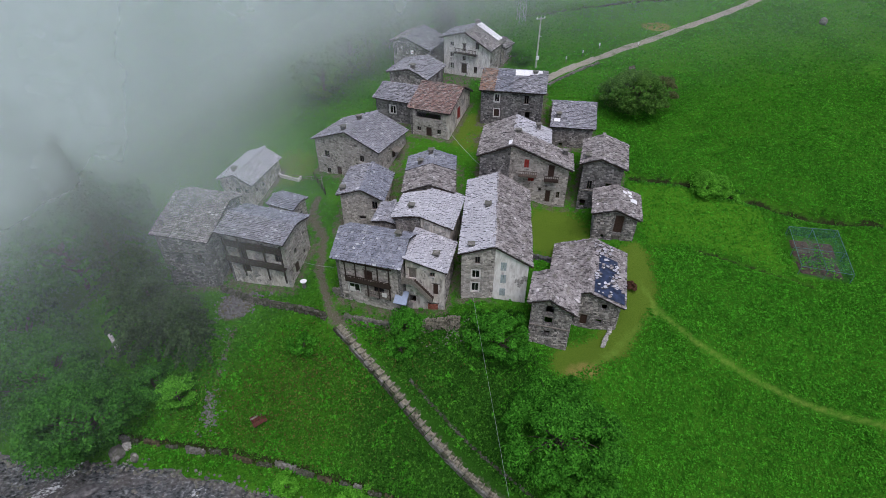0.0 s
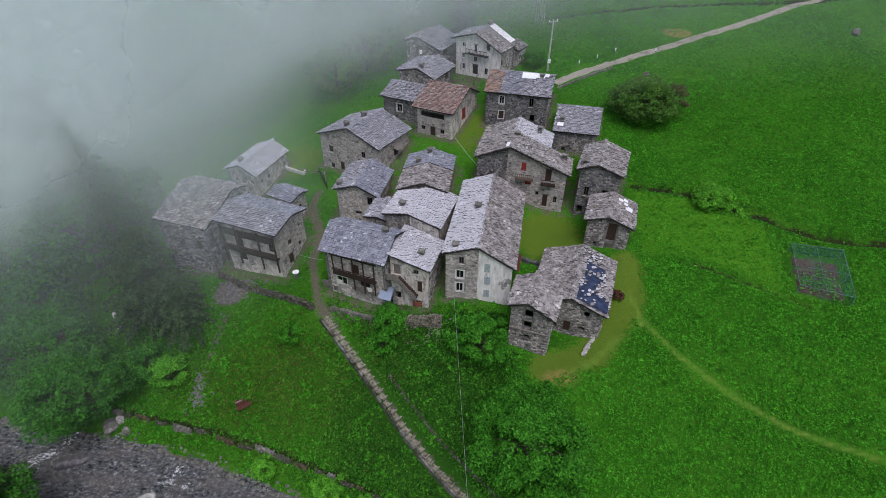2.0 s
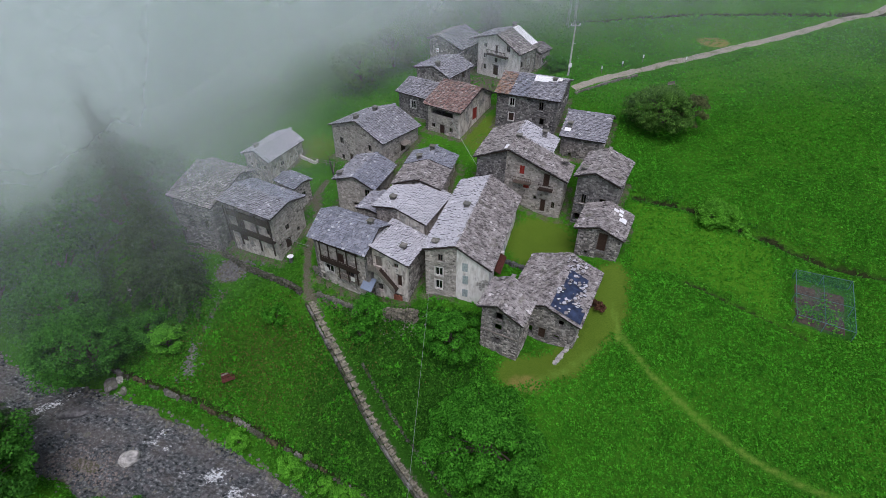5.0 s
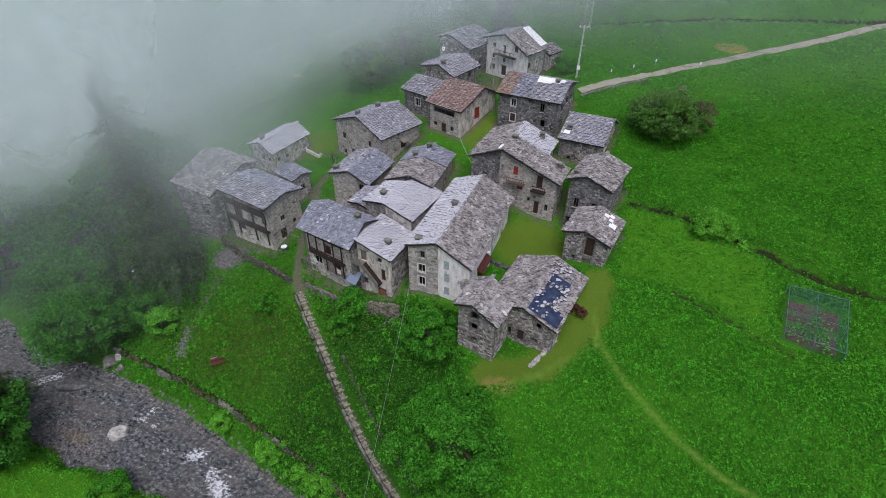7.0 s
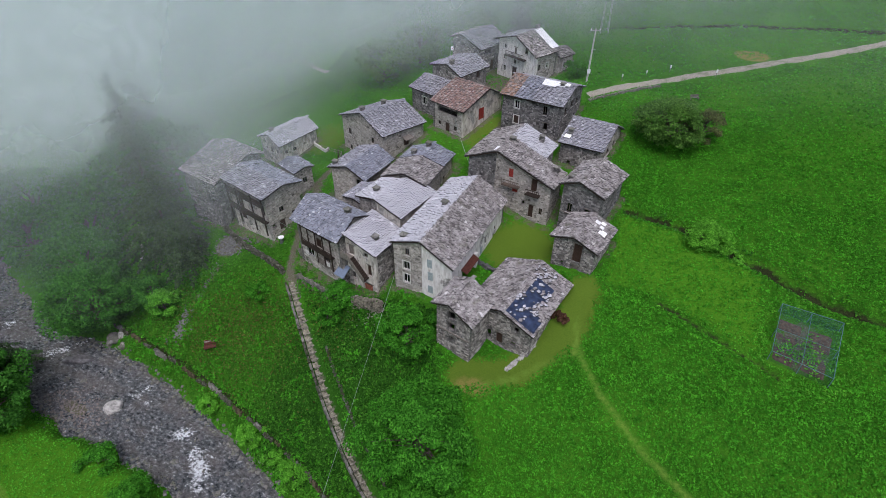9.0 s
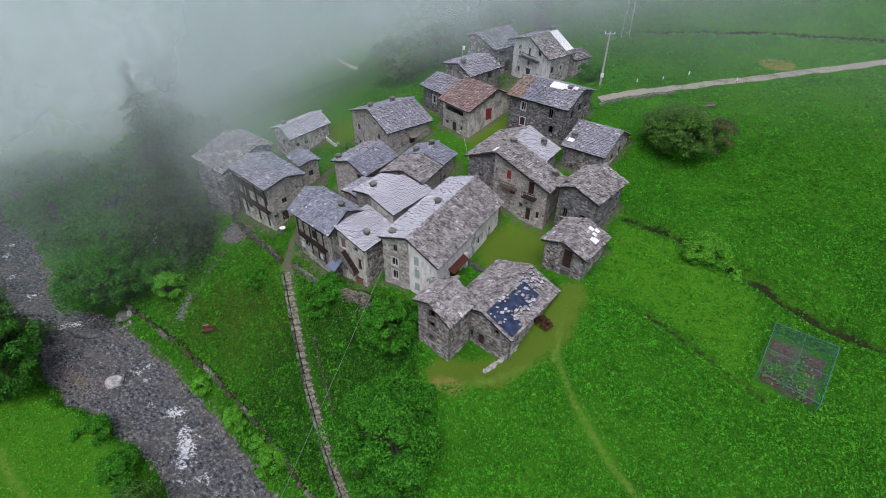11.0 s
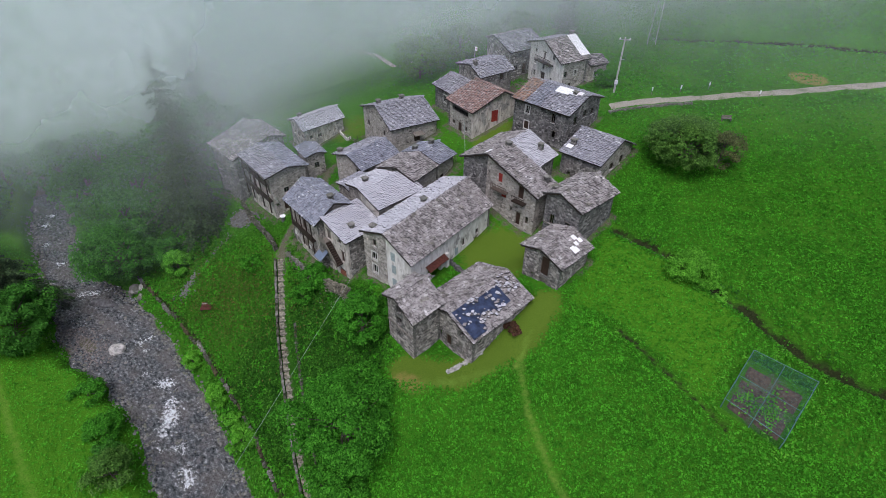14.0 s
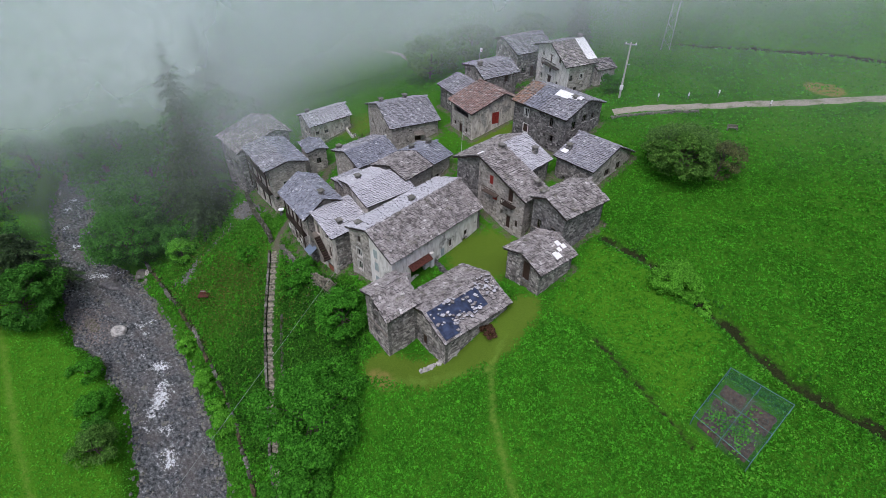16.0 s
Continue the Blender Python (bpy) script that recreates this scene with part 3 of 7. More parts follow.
def lay_slates(roof, origin, along, up, length, run, mat, row=0.33, wide=0.46, rough=1.0, pieces=0, seed=0):
    """Courses of overlapping stone slabs on one slope; the first ones are objects of their own, the rest one joined part."""
    rnd = random.Random(seed)
    along, up = Vector(along).normalized(), Vector(up).normalized()
    nrm = along.cross(up)
    if nrm.z < 0:
        nrm.negate()
    spots = []
    b = 0.0
    while b < run + 0.05:
        a = -rnd.uniform(0, wide)
        while a < length:
            w = wide * rnd.uniform(0.6, 1.5)
            c0, c1 = max(a, -0.04), min(a + w, length + 0.04)
            if c1 - c0 > 0.12:
                spots.append((0.5 * (c0 + c1), b, c1 - c0))
            a += w
        b += row
    meshes = slabs_of(mat)
    verts, faces, edge = [], [], []
    count = 0
    rnd.shuffle(spots)
    for a, b, w in spots:
        h = row * rnd.uniform(1.5, 1.9)
        th = 0.085 * rnd.uniform(0.6, 1.6) * (0.6 + 0.4 * rough)
        c = Vector(origin) + along * a + up * min(b + h * 0.32, run - 0.02) + nrm * (0.05 + (rnd.uniform(0, 0.05) + 0.05 * (1 + noise.noise(Vector((a * 0.45, b * 0.6, seed * 0.37))))) * rough)
        tilt = -0.17 + (rnd.gauss(0, 0.045) + 0.07 * noise.noise(Vector((a * 0.5, b * 0.7, seed * 0.53)))) * rough
        rot = Matrix((along, up, nrm)).transposed().to_4x4() @ Euler((tilt, rnd.gauss(0, 0.045) * rough, rnd.gauss(0, 0.09) * rough)).to_matrix().to_4x4()
        if b > run - row * 0.8:
            h *= 0.7
        mtx = Matrix.Translation(c) @ rot @ Matrix.Diagonal((w * 0.97, h, th, 1))
        me = meshes[rnd.randrange(6)]
        if count < pieces:
            ob = new("slate", me)
            ob.parent = roof
            ob.matrix_local = mtx
            count += 1
        else:
            k = len(verts)
            verts += [mtx @ v.co for v in me.vertices]
            faces += [tuple(k + i for i in p.vertices) for p in me.polygons]
            edge += [p.material_index for p in me.polygons]
    if verts:
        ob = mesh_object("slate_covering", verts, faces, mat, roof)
        ob.data.materials.append(M_SLATE_SHADE)
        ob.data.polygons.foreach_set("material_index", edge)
        tagged(ob, kind="stuff")


def wall_mesh(bm, u0, u1, base, top, thick, place, holes):
    """A wall between u0 and u1 whose upper edge follows top(u), with openings cut right through it."""
    us = sorted({u0, u1, *[h for o in holes for h in o[:2] if u0 < h < u1], *[k for k in (0.0,) if u0 < k < u1]})
    for a, b in zip(us, us[1:]):
        if b - a < 1e-4:
            continue
        m = 0.5 * (a + b)
        gaps = sorted([(o[2], o[3]) for o in holes if o[0] < m < o[1]])
        z = base
        spans = []
        for g0, g1 in gaps:
            if g0 > z:
                spans.append((z, g0))
            z = max(z, g1)
        spans.append((z, None))
        for z0, z1 in spans:
            ta, tb = (top(a), top(b)) if z1 is None else (min(z1, top(a)), min(z1, top(b)))
            if min(ta, tb) <= z0 + 0.01:
                continue
            prism(bm, [place(a, 0, z0), place(b, 0, z0), place(b, thick, z0), place(a, thick, z0),
                       place(a, 0, ta), place(b, 0, tb), place(b, thick, tb), place(a, thick, ta)])


def face_stones(root, side, a0, a1, base, top, place, holes, mat, cover, seed):
    """Rough courses of stones standing proud of a rubble wall, clear of its openings and of the ground."""
    rnd = random.Random(seed)
    us = np.linspace(a0, a1, 7)
    at = [root.matrix_basis @ Vector(place(u, 0, 0)) for u in us]
    soil = land(np.array([p.x for p in at]), np.array([p.y for p in at]))
    verts, faces = [], []
    z = max(base, float(soil.min()) - 0.2)
    peak = max(top(a0), top(a1), top(min(max(0.0, a0), a1)))
    while z < peak:
        tall = rnd.uniform(0.16, 0.36)
        u = a0 - rnd.uniform(0, 0.3)
        while u < a1:
            wide = tall * rnd.uniform(0.8, 2.1)
            p, q = max(u + 0.02, a0), min(u + wide - 0.02, a1)
            c, d = z + rnd.uniform(-0.06, 0.04), z + tall - 0.03 + rnd.uniform(-0.07, 0.05)
            u += wide
            if q - p < 0.08 or d > min(top(p), top(q)) - 0.12 or d < np.interp(0.5 * (p + q), us, soil) - 0.1 or rnd.random() > cover:
                continue
            if any(q > o[0] - 0.17 and p < o[1] + 0.17 and d > o[2] - 0.17 and c < o[3] + 0.17 for o in holes):
                continue
            k = len(verts)
            out = -rnd.uniform(0.012, 0.075)
            j = [(rnd.uniform(0.0, 0.07), rnd.uniform(0.0, 0.06)) for _ in range(4)]
            verts += [place(p, 0.01, c), place(q, 0.01, c), place(q, 0.01, d), place(p, 0.01, d),
                      place(p + j[0][0], out, c + j[0][1]), place(q - j[1][0], out, c + j[1][1]), place(q - j[2][0], out, d - j[2][1]), place(p + j[3][0], out, d - j[3][1])]
            faces += [(k + 4, k + 5, k + 6, k + 7), (k, k + 1, k + 5, k + 4), (k + 1, k + 2, k + 6, k + 5), (k + 2, k + 3, k + 7, k + 6), (k + 3, k, k + 4, k + 7)]
        z += tall
    if verts:
        tagged(mesh_object("wall_facing", verts, faces, mat, root), kind="stuff")


def opening(parent, kind, place, u0, u1, z0, z1):
    """What sits in an opening: a glazed window, a shuttered one or a door."""
    def slab(name, a, b, c, d, p, q, mat, under, label=""):
        bm = bmesh.new()
        prism(bm, [place(a, p, c), place(b, p, c), place(b, q, c), place(a, q, c), place(a, p, d), place(b, p, d), place(b, q, d), place(a, q, d)])
        return part(name, bm, mat, under, label)
    w, h, uc = u1 - u0, z1 - z0, 0.5 * (u0 + u1)
    if kind in ("win", "winw"):
        fm = M_WINFRAME if kind == "winw" else M_PLANK
        t = 0.07
        bm = bmesh.new()
        for a, b, c, d in ((u0, u1, z0, z0 + t), (u0, u1, z1 - t, z1), (u0, u0 + t, z0 + t, z1 - t), (u1 - t, u1, z0 + t, z1 - t), (uc - 0.03, uc + 0.03, z0 + t, z1 - t)):
            prism(bm, [place(a, 0.16, c), place(b, 0.16, c), place(b, 0.24, c), place(a, 0.24, c), place(a, 0.16, d), place(b, 0.16, d), place(b, 0.24, d), place(a, 0.24, d)])
        win = part("window", bm, fm, parent)
        slab("pane", u0 + t, uc - 0.03, z0 + t, z1 - t, 0.19, 0.21, M_GLASS, win)
        slab("pane", uc + 0.03, u1 - t, z0 + t, z1 - t, 0.19, 0.21, M_GLASS, win)
        slab("window_sill", u0 - 0.1, u1 + 0.1, z0 - 0.09, z0 - 0.01, -0.08, 0.15, M_CONCRETE, win)
        if kind == "winw":
            e = 0.14
            bm = bmesh.new()
            for a, b, c, d in ((u0 - e, u1 + e, z1, z1 + e), (u0 - e, u0, z0, z1), (u1, u1 + e, z0, z1)):
                prism(bm, [place(a, -0.025, c), place(b, -0.025, c), place(b, 0.02, c), place(a, 0.02, c), place(a, -0.025, d), place(b, -0.025, d), place(b, 0.02, d), place(a, 0.02, d)])
            part("surround", bm, M_WINFRAME, win, "whitewashed window surround")
    elif kind in ("shut", "red", "brown"):
        mat = {"shut": M_SHUTTER, "red": M_RED, "brown": M_DOOR}[kind]
        for s, (a, b) in enumerate(((u0, uc - 0.015), (uc + 0.015, u1))):
            sh = slab("shutter", a, b, z0, z1, -0.05 if kind == "shut" else 0.06, 0.0 if kind == "shut" else 0.11, mat, parent)
            for k in range(4):
                zz = z0 + h * (0.14 + 0.22 * k)
                slab("slat", a + 0.06, b - 0.06, zz, zz + h * 0.08, -0.075 if kind == "shut" else 0.035, -0.05 if kind == "shut" else 0.06, mat, sh)
        if kind == "brown":
            e = 0.15
            for a, b, c, d in ((u0 - e, u1 + e, z1, z1 + e), (u0 - e, u0, z0 - e, z1), (u1, u1 + e, z0 - e, z1), (u0, u1, z0 - e, z0)):
                slab("surround", a, b, c, d, -0.03, 0.05, M_WINFRAME, parent)
    elif kind in ("door", "doorb", "doorw"):
        mat = {"door": M_DOOR, "doorb": M_WOOD_GREY if random.random() < 0.3 else M_DOOR, "doorw": M_SHUTTER}[kind]
        d0 = slab("door", u0 + 0.07, u1 - 0.07, z0, z1 - 0.07, 0.2, 0.27, mat, parent)
        nb = 4
        for k in range(nb):
            a = u0 + 0.07 + (w - 0.14) * k / nb
            slab("plank", a + 0.012, a + (w - 0.14) / nb - 0.012, z0 + 0.02, z1 - 0.09, 0.175, 0.2, mat, d0)
        bm = bmesh.new()
        for a, b, c, d in ((u0, u0 + 0.07, z0, z1), (u1 - 0.07, u1, z0, z1), (u0 + 0.07, u1 - 0.07, z1 - 0.07, z1)):
            prism(bm, [place(a, 0.14, c), place(b, 0.14, c), place(b, 0.28, c), place(a, 0.28, c), place(a, 0.14, d), place(b, 0.14, d), place(b, 0.28, d), place(a, 0.28, d)])
        part("door_frame", bm, M_PLANK, d0)
        slab("lintel", u0 - 0.2, u1 + 0.2, z1, z1 + 0.16, -0.02, 0.3, M_WOOD_GREY, parent)
    else:
        slab("lintel", u0 - 0.18, u1 + 0.18, z1, z1 + 0.13, -0.02, 0.35, M_WOOD_GREY, parent)


FOOT, SHAPE = [], {}


def near_house(x, y):
    """Distance to the nearest house's walls, nought inside."""
    d = np.full(np.shape(x), 1e9)
    for hx, hy, a, x0, x1, L in FOOT:
        c, s = math.cos(a), math.sin(a)
        u, v = (x - hx) * c + (y - hy) * s, -(x - hx) * s + (y - hy) * c
        d = np.minimum(d, np.hypot(np.maximum(np.maximum(x0 - u, u - x1), 0), np.maximum(np.maximum(-v, v - L), 0)))
    return d


def house(label, x, y, yaw, WL, WR, L, zr, dl, dr, dzb, base, over, openings=(), walls=M_STONE, roofs=(M_ROOF_GREY, M_ROOF_GREY), mono=False,
          pieces=0, rough=1.0, row=0.33, wide=0.46, chimneys=(), split=None, zones=None):
    """A gabled house: the ridge runs along its own y from the front gable (y = 0), the slopes fall to x = -WL and x = WR.
    over: overhang left, right, front, back. walls: one material or one for each of F, B, L, R. split: (u, material) changes the front wall from u on."""
    ol, orr, of, ob = over
    root = new("house")
    FOOT.append((x, y, radians(yaw), -WL, WR, L))
    SHAPE[root.name] = (WL, WR, L, zr, dl, dr, dzb)
    root.matrix_basis = pose(x, y, 0, 0, 0, yaw)
    tagged(root, label, "house")
    wm = walls if isinstance(walls, dict) else dict.fromkeys("FBLR", walls)
    xl, xr = (0.12 if mono else -WL + ol), WR - orr
    y0, y1 = of, L - ob

    def roof_z(u, v):
        return zr + dzb * v / L - (dl * -u / WL if u < 0 else dr * u / WR)
    th = 0.45
    places = {"F": lambda u, p, z: (u, y0 + p, z), "B": lambda u, p, z: (-u, y1 - p, z), "L": lambda u, p, z: (xl + p, y1 + y0 - u, z), "R": lambda u, p, z: (xr - p, u, z)}
    tops = {"F": lambda u: roof_z(u, y0) - 0.1, "B": lambda u: roof_z(-u, y1) - 0.1, "L": lambda u: roof_z(xl, y1 + y0 - u) - 0.1, "R": lambda u: roof_z(xr, u) - 0.1}
    spans = {"F": (xl, xr), "B": (-xr, -xl), "L": (y0 + th, y1 - th), "R": (y0 + th, y1 - th)}
    for side in "FBLR":
        u0, u1 = spans[side]
        mine = []
        for w_, a, b, c, d, kind in openings:
            if w_ != side:
                continue
            if side == "L":
                a, b = y0 + y1 - b, y0 + y1 - a
            a, b = max(a, u0 + 0.15), min(b, u1 - 0.15)
            d = min(d, min(tops[side](a), tops[side](b)) - 0.1)
            if b - a > 0.2 and d - c > 0.2:
                mine.append((a, b, c, d, kind))
        mine_holes = [o[:4] for o in mine]
        cuts = [(u0, u1, wm[side])]
        if split and side == "F":
            cuts = [(u0, split[0], wm[side]), (split[0], u1, split[1])]
        for a0, a1, mat in cuts:
            bm = bmesh.new()
            wall_mesh(bm, a0, a1, base, tops[side], th, places[side], [(max(o[0], a0 - 9), o[1], o[2], o[3]) for o in mine])
            bmesh.ops.remove_doubles(bm, verts=bm.verts, dist=0.0005)
            part("wall", bm, mat, root)
            out = root.matrix_basis.to_3x3() @ (Vector(places[side](0, -1, 0)) - Vector(places[side](0, 0, 0)))
            if mat.name in FACING and out.y < 0.35:
                face_stones(root, side, a0, a1, base, tops[side], places[side], mine_holes, *FACING[mat.name], int(abs(x * 53 + y * 17) + ord(side)))
        for a, b, c, d, kind in mine:
            opening(root, kind, places[side], a, b, c, d)
    # upper floor and ground floor inside keep the rooms dark
    block("floor_boards", (xl + th, xr - th, y0 + th, y1 - th, base + 2.2, base + 2.3), M_WOOD, root)
    slopes = [("right", 1, WR, dr, roofs[1])] if mono else [("left", -1, WL, dl, roofs[0]), ("right", 1, WR, dr, roofs[1])]
    for name, s, W, d, mat in slopes:
        run = math.hypot(W, d)
        bm = bmesh.new()
        e0, e1 = (0.0, zr), (s * W, zr - d)
        prism(bm, [(e0[0], 0, e0[1] - 0.1), (e1[0], 0, e1[1] - 0.1), (e1[0], L, e1[1] + dzb - 0.1), (e0[0], L, e0[1] + dzb - 0.1),
                   (e0[0], 0, e0[1]), (e1[0], 0, e1[1]), (e1[0], L, e1[1] + dzb), (e0[0], L, e0[1] + dzb)])
        bmesh.ops.recalc_face_normals(bm, faces=bm.faces)
        roof = part("roof", bm, M_WOOD, root, "stone slab roof slope on dark boarding")
        for q0, q1, qm in (zones or {}).get(name, [(0, L, mat)]):
            lay_slates(roof, (e1[0], q0, e1[1] + dzb * q0 / L), (0, L, dzb), (-s * W, 0, d), q1 - q0, run, qm, row, wide, rough,
                       pieces if s > 0 or mono else pieces // 2, int(abs(x * 97 + y * 31 + s * 7 + q0)))
        # rafter tails under the eaves
        k = 0.5
        while k < L - 0.3:
            bm = bmesh.new()
            zz = zr - d * (1 - 0.9 / max(W, 1)) + dzb * k / L
            ze = zr - d + dzb * k / L
            ax, bx = s * (W - 0.06), s * (W - 0.9)
            prism(bm, [(ax, k, ze - 0.24), (bx, k, zz - 0.26), (bx, k + 0.12, zz - 0.26), (ax, k + 0.12, ze - 0.24),
                       (ax, k, ze - 0.1), (bx, k, zz - 0.1), (bx, k + 0.12, zz - 0.1), (ax, k + 0.12, ze - 0.1)])
            bmesh.ops.recalc_face_normals(bm, faces=bm.faces)
            part("rafter", bm, M_WOOD, roof)
            k += 1.15
    if not mono:
        k = 0.0
        rnd = random.Random(int(abs(x * 13 + y)))
        meshes = slabs_of(roofs[1])
        verts, faces = [], []
        while k < L:
            w = rnd.uniform(0.4, 0.75)
            mtx = Matrix.Translation((rnd.uniform(-.06, .06), k + w / 2, zr + dzb * k / L + 0.12)) @ Euler((rnd.gauss(0, .04), rnd.gauss(0, .06), rnd.gauss(0, .1))).to_matrix().to_4x4() @ Matrix.Diagonal((0.55, w * 1.1, 0.07, 1))
            me = meshes[rnd.randrange(6)]
            j = len(verts)
            verts += [mtx @ v.co for v in me.vertices]
            faces += [tuple(j + i for i in p.vertices) for p in me.polygons]
            k += w
        tagged(mesh_object("ridge_capping", verts, faces, roofs[1], root), kind="stuff")
    for cx, cy, hgt in chimneys:
        chimney(root, cx, cy, roof_z(cx, cy), hgt)
    return root


def chimney(root, cx, cy, z, h):
    """A squat stone chimney with a slab laid on four stub stones."""
    bm = bmesh.new()
    a = 0.34
    box(bm, cx - a, cx + a, cy - a, cy + a, z - 0.4, z + h)
    bmesh.ops.bevel(bm, geom=bm.edges[:], offset=0.04, segments=1)
    c = part("chimney", bm, M_STONE, root, "squat stone chimney under a slab")
    for sx in (-1, 1):
        for sy in (-1, 1):
            block("stub", (cx + sx * 0.24 - 0.08, cx + sx * 0.24 + 0.08, cy + sy * 0.24 - 0.08, cy + sy * 0.24 + 0.08, z + h, z + h + 0.2), M_STONE, c, "", 0.01)
    block("chimney_cap", (cx - 0.48, cx + 0.48, cy - 0.46, cy + 0.46, z + h + 0.2, z + h + 0.28), M_ROCK, c, "", 0.03)


def balcony(root, side, at, u0, u1, z, depth=0.9, mat=M_WOOD, tall=0.95):
    """A timber balcony on the front (F: y = at), the left (L: x = at) or the right wall."""
    def place(u, p, zz):
        return {"F": (u, at - p, zz), "L": (at - p, u, zz), "R": (at + p, u, zz)}[side]

    def bar(name, a, b, p, q, c, d, under):
        bm = bmesh.new()
        prism(bm, [place(a, p, c), place(b, p, c), place(b, q, c), place(a, q, c), place(a, p, d), place(b, p, d), place(b, q, d), place(a, q, d)])
        bmesh.ops.recalc_face_normals(bm, faces=bm.faces)
        return part(name, bm, mat, under)
    deck = bar("balcony", u0, u1, 0, depth, z - 0.1, z, root)
    bar("handrail", u0, u1, depth - 0.09, depth, z + tall - 0.08, z + tall, deck)
    bar("bottom_rail", u0, u1, depth - 0.07, depth - 0.01, z + 0.1, z + 0.16, deck)
    n = max(2, int((u1 - u0) / 0.3))
    for k in range(n + 1):
        u = u0 + (u1 - u0 - 0.06) * k / n
        bar("baluster", u, u + 0.06, depth - 0.07, depth - 0.02, z, z + tall - 0.08, deck)
    for u in (u0 + 0.1, u1 - 0.2):
        bar("bracket", u, u + 0.1, 0, depth * 0.8, z - 0.24, z - 0.1, deck)
    return deck


# ---- the village, house by house ----

barn_small = house("small two-storey grey rubble barn with rough slab roof", 12.84, 46.40, -15.20, 2.45, 3.51, 5.26, 14.04, 1.05, 1.89, 0.66, base=4.4, over=(0.45, 0.45, 0.45, 0.4), openings=(
    ('F', -0.2, 0.77, 11.39, 12.81, 'hole'), ('F', -0.22, 0.76, 9.6, 10.87, 'hole'), ('F', -0.06, 0.68, 7.77, 8.48, 'hole'),),
    walls=M_STONE, roofs=(M_ROOF_BROWN, M_ROOF_BROWN), pieces=150, rough=1.6)

barn_tarp = house("low rubble barn with blue tarpaulin weighted by stones on its roof", 18.56, 49.34, -15.02, 5.13, 4.72, 10.74, 12.59, 1.98, 1.79, 0.90, base=5.5, over=(0.45, 0.45, 0.45, 0.4), openings=(
    ('F', -1.88, -1.23, 6.9, 8.2, 'hole'), ('F', -0.44, 0.5, 6.61, 8.4, 'door'), ('F', 1.6, 2.35, 7.26, 7.94, 'hole'), ('F', 1.93, 2.59, 9.72, 10.74, 'hole'),),
    walls=M_STONE, roofs=(M_ROOF_BROWN, M_ROOF_BROWN), pieces=260, rough=1.3)

long_house = house("long tall house, half rubble and half white plaster, with slab roof", 6.52, 52.37, -5.92, 4.51, 4.92, 18.28, 17.52, 1.54, 2.82, 0.42, base=7.0, over=(0.35, 0.35, 0.4, 0.3), openings=(
    ('F', -2.43, -1.76, 14.4, 15.54, 'win'), ('F', -2.77, -1.73, 11.9, 13.3, 'winw'), ('F', -2.75, -1.78, 9.56, 11.11, 'winw'), ('F', 0.96, 1.7, 13.59, 14.92, 'shut'), ('F', 1.05, 1.79, 11.47, 12.85, 'shut'), ('F', 1.05, 1.81, 9.23, 10.46, 'shut'), ('F', 0.21, 1.21, 7.02, 8.29, 'door'), ('F', -1.65, -0.8, 6.83, 8.1, 'doorw'), ('F', 1.89, 2.35, 7.69, 8.22, 'hole'), ('R', 17.32, 18.14, 12.05, 13.23, 'win'), ('R', 14.56, 15.34, 11.59, 12.55, 'win'), ('R', 11.39, 12.0, 11.24, 12.49, 'win'), ('R', 9.63, 10.34, 10.52, 11.77, 'shut'), ('R', 3.72, 6.42, 9.67, 11.89, 'hole'), ('R', 14.26, 15.04, 10.06, 11.15, 'door'),),
    walls=dict(F=M_PALE, B=M_STONE, L=M_STONE, R=M_WHITE), roofs=(M_ROOF_PALE, M_ROOF_BROWN), pieces=300, rough=1.5, row=0.3, split=(0.15, M_WHITE), chimneys=((-1.2, 9.6, 0.5), (-3.0, 1.2, 0.35)))

# Front left of the split: dark rubble, its recess's shade included in the colour.
balcony_house = house("three-storey stone house with red shutters and timber balconies", 10.59, 72.21, -10.01, 5.39, 9.38, 5.30, 21.72, 2.26, 3.61, 0.25, base=10.2, over=(0.4, 0.5, 0.6, 0.4), openings=(
    ('F', 1.93, 2.65, 17.9, 19.32, 'red'), ('F', 2.73, 3.64, 15.58, 16.75, 'red'), ('F', 5.7, 6.65, 16.6, 18.67, 'door'), ('F', 4.53, 4.98, 13.81, 14.5, 'hole'), ('F', 5.69, 6.5, 11.97, 14.18, 'door'), ('F', 7.4, 7.93, 12.9, 14.08, 'win'),),
    walls=dict(F=M_DARK, B=M_STONE, L=M_DARK, R=M_PALE), roofs=(M_ROOF_BROWN, M_ROOF_BROWN), pieces=120, rough=1.5, split=(-0.3, M_PALE), chimneys=((0.5, 4.4, 0.5), (8.2, 4.0, 0.8)))

narrow_house = house("narrow dark stone house with brown slab roof", 23.41, 69.35, -16.23, 2.86, 3.90, 8.26, 20.89, 1.28, 1.36, 0.18, base=10.3, over=(0.45, 0.45, 0.45, 0.4), openings=(
    ('F', -1.42, -0.67, 15.36, 16.92, 'win'), ('F', 1.28, 2.09, 16.2, 16.87, 'hole'), ('F', -2.13, -1.19, 12.12, 13.45, 'hole'),),
    walls=M_DARK, roofs=(M_ROOF_BROWN, M_ROOF_BROWN), pieces=100, rough=1.4, chimneys=((-1.9, 1.5, 0.5),))

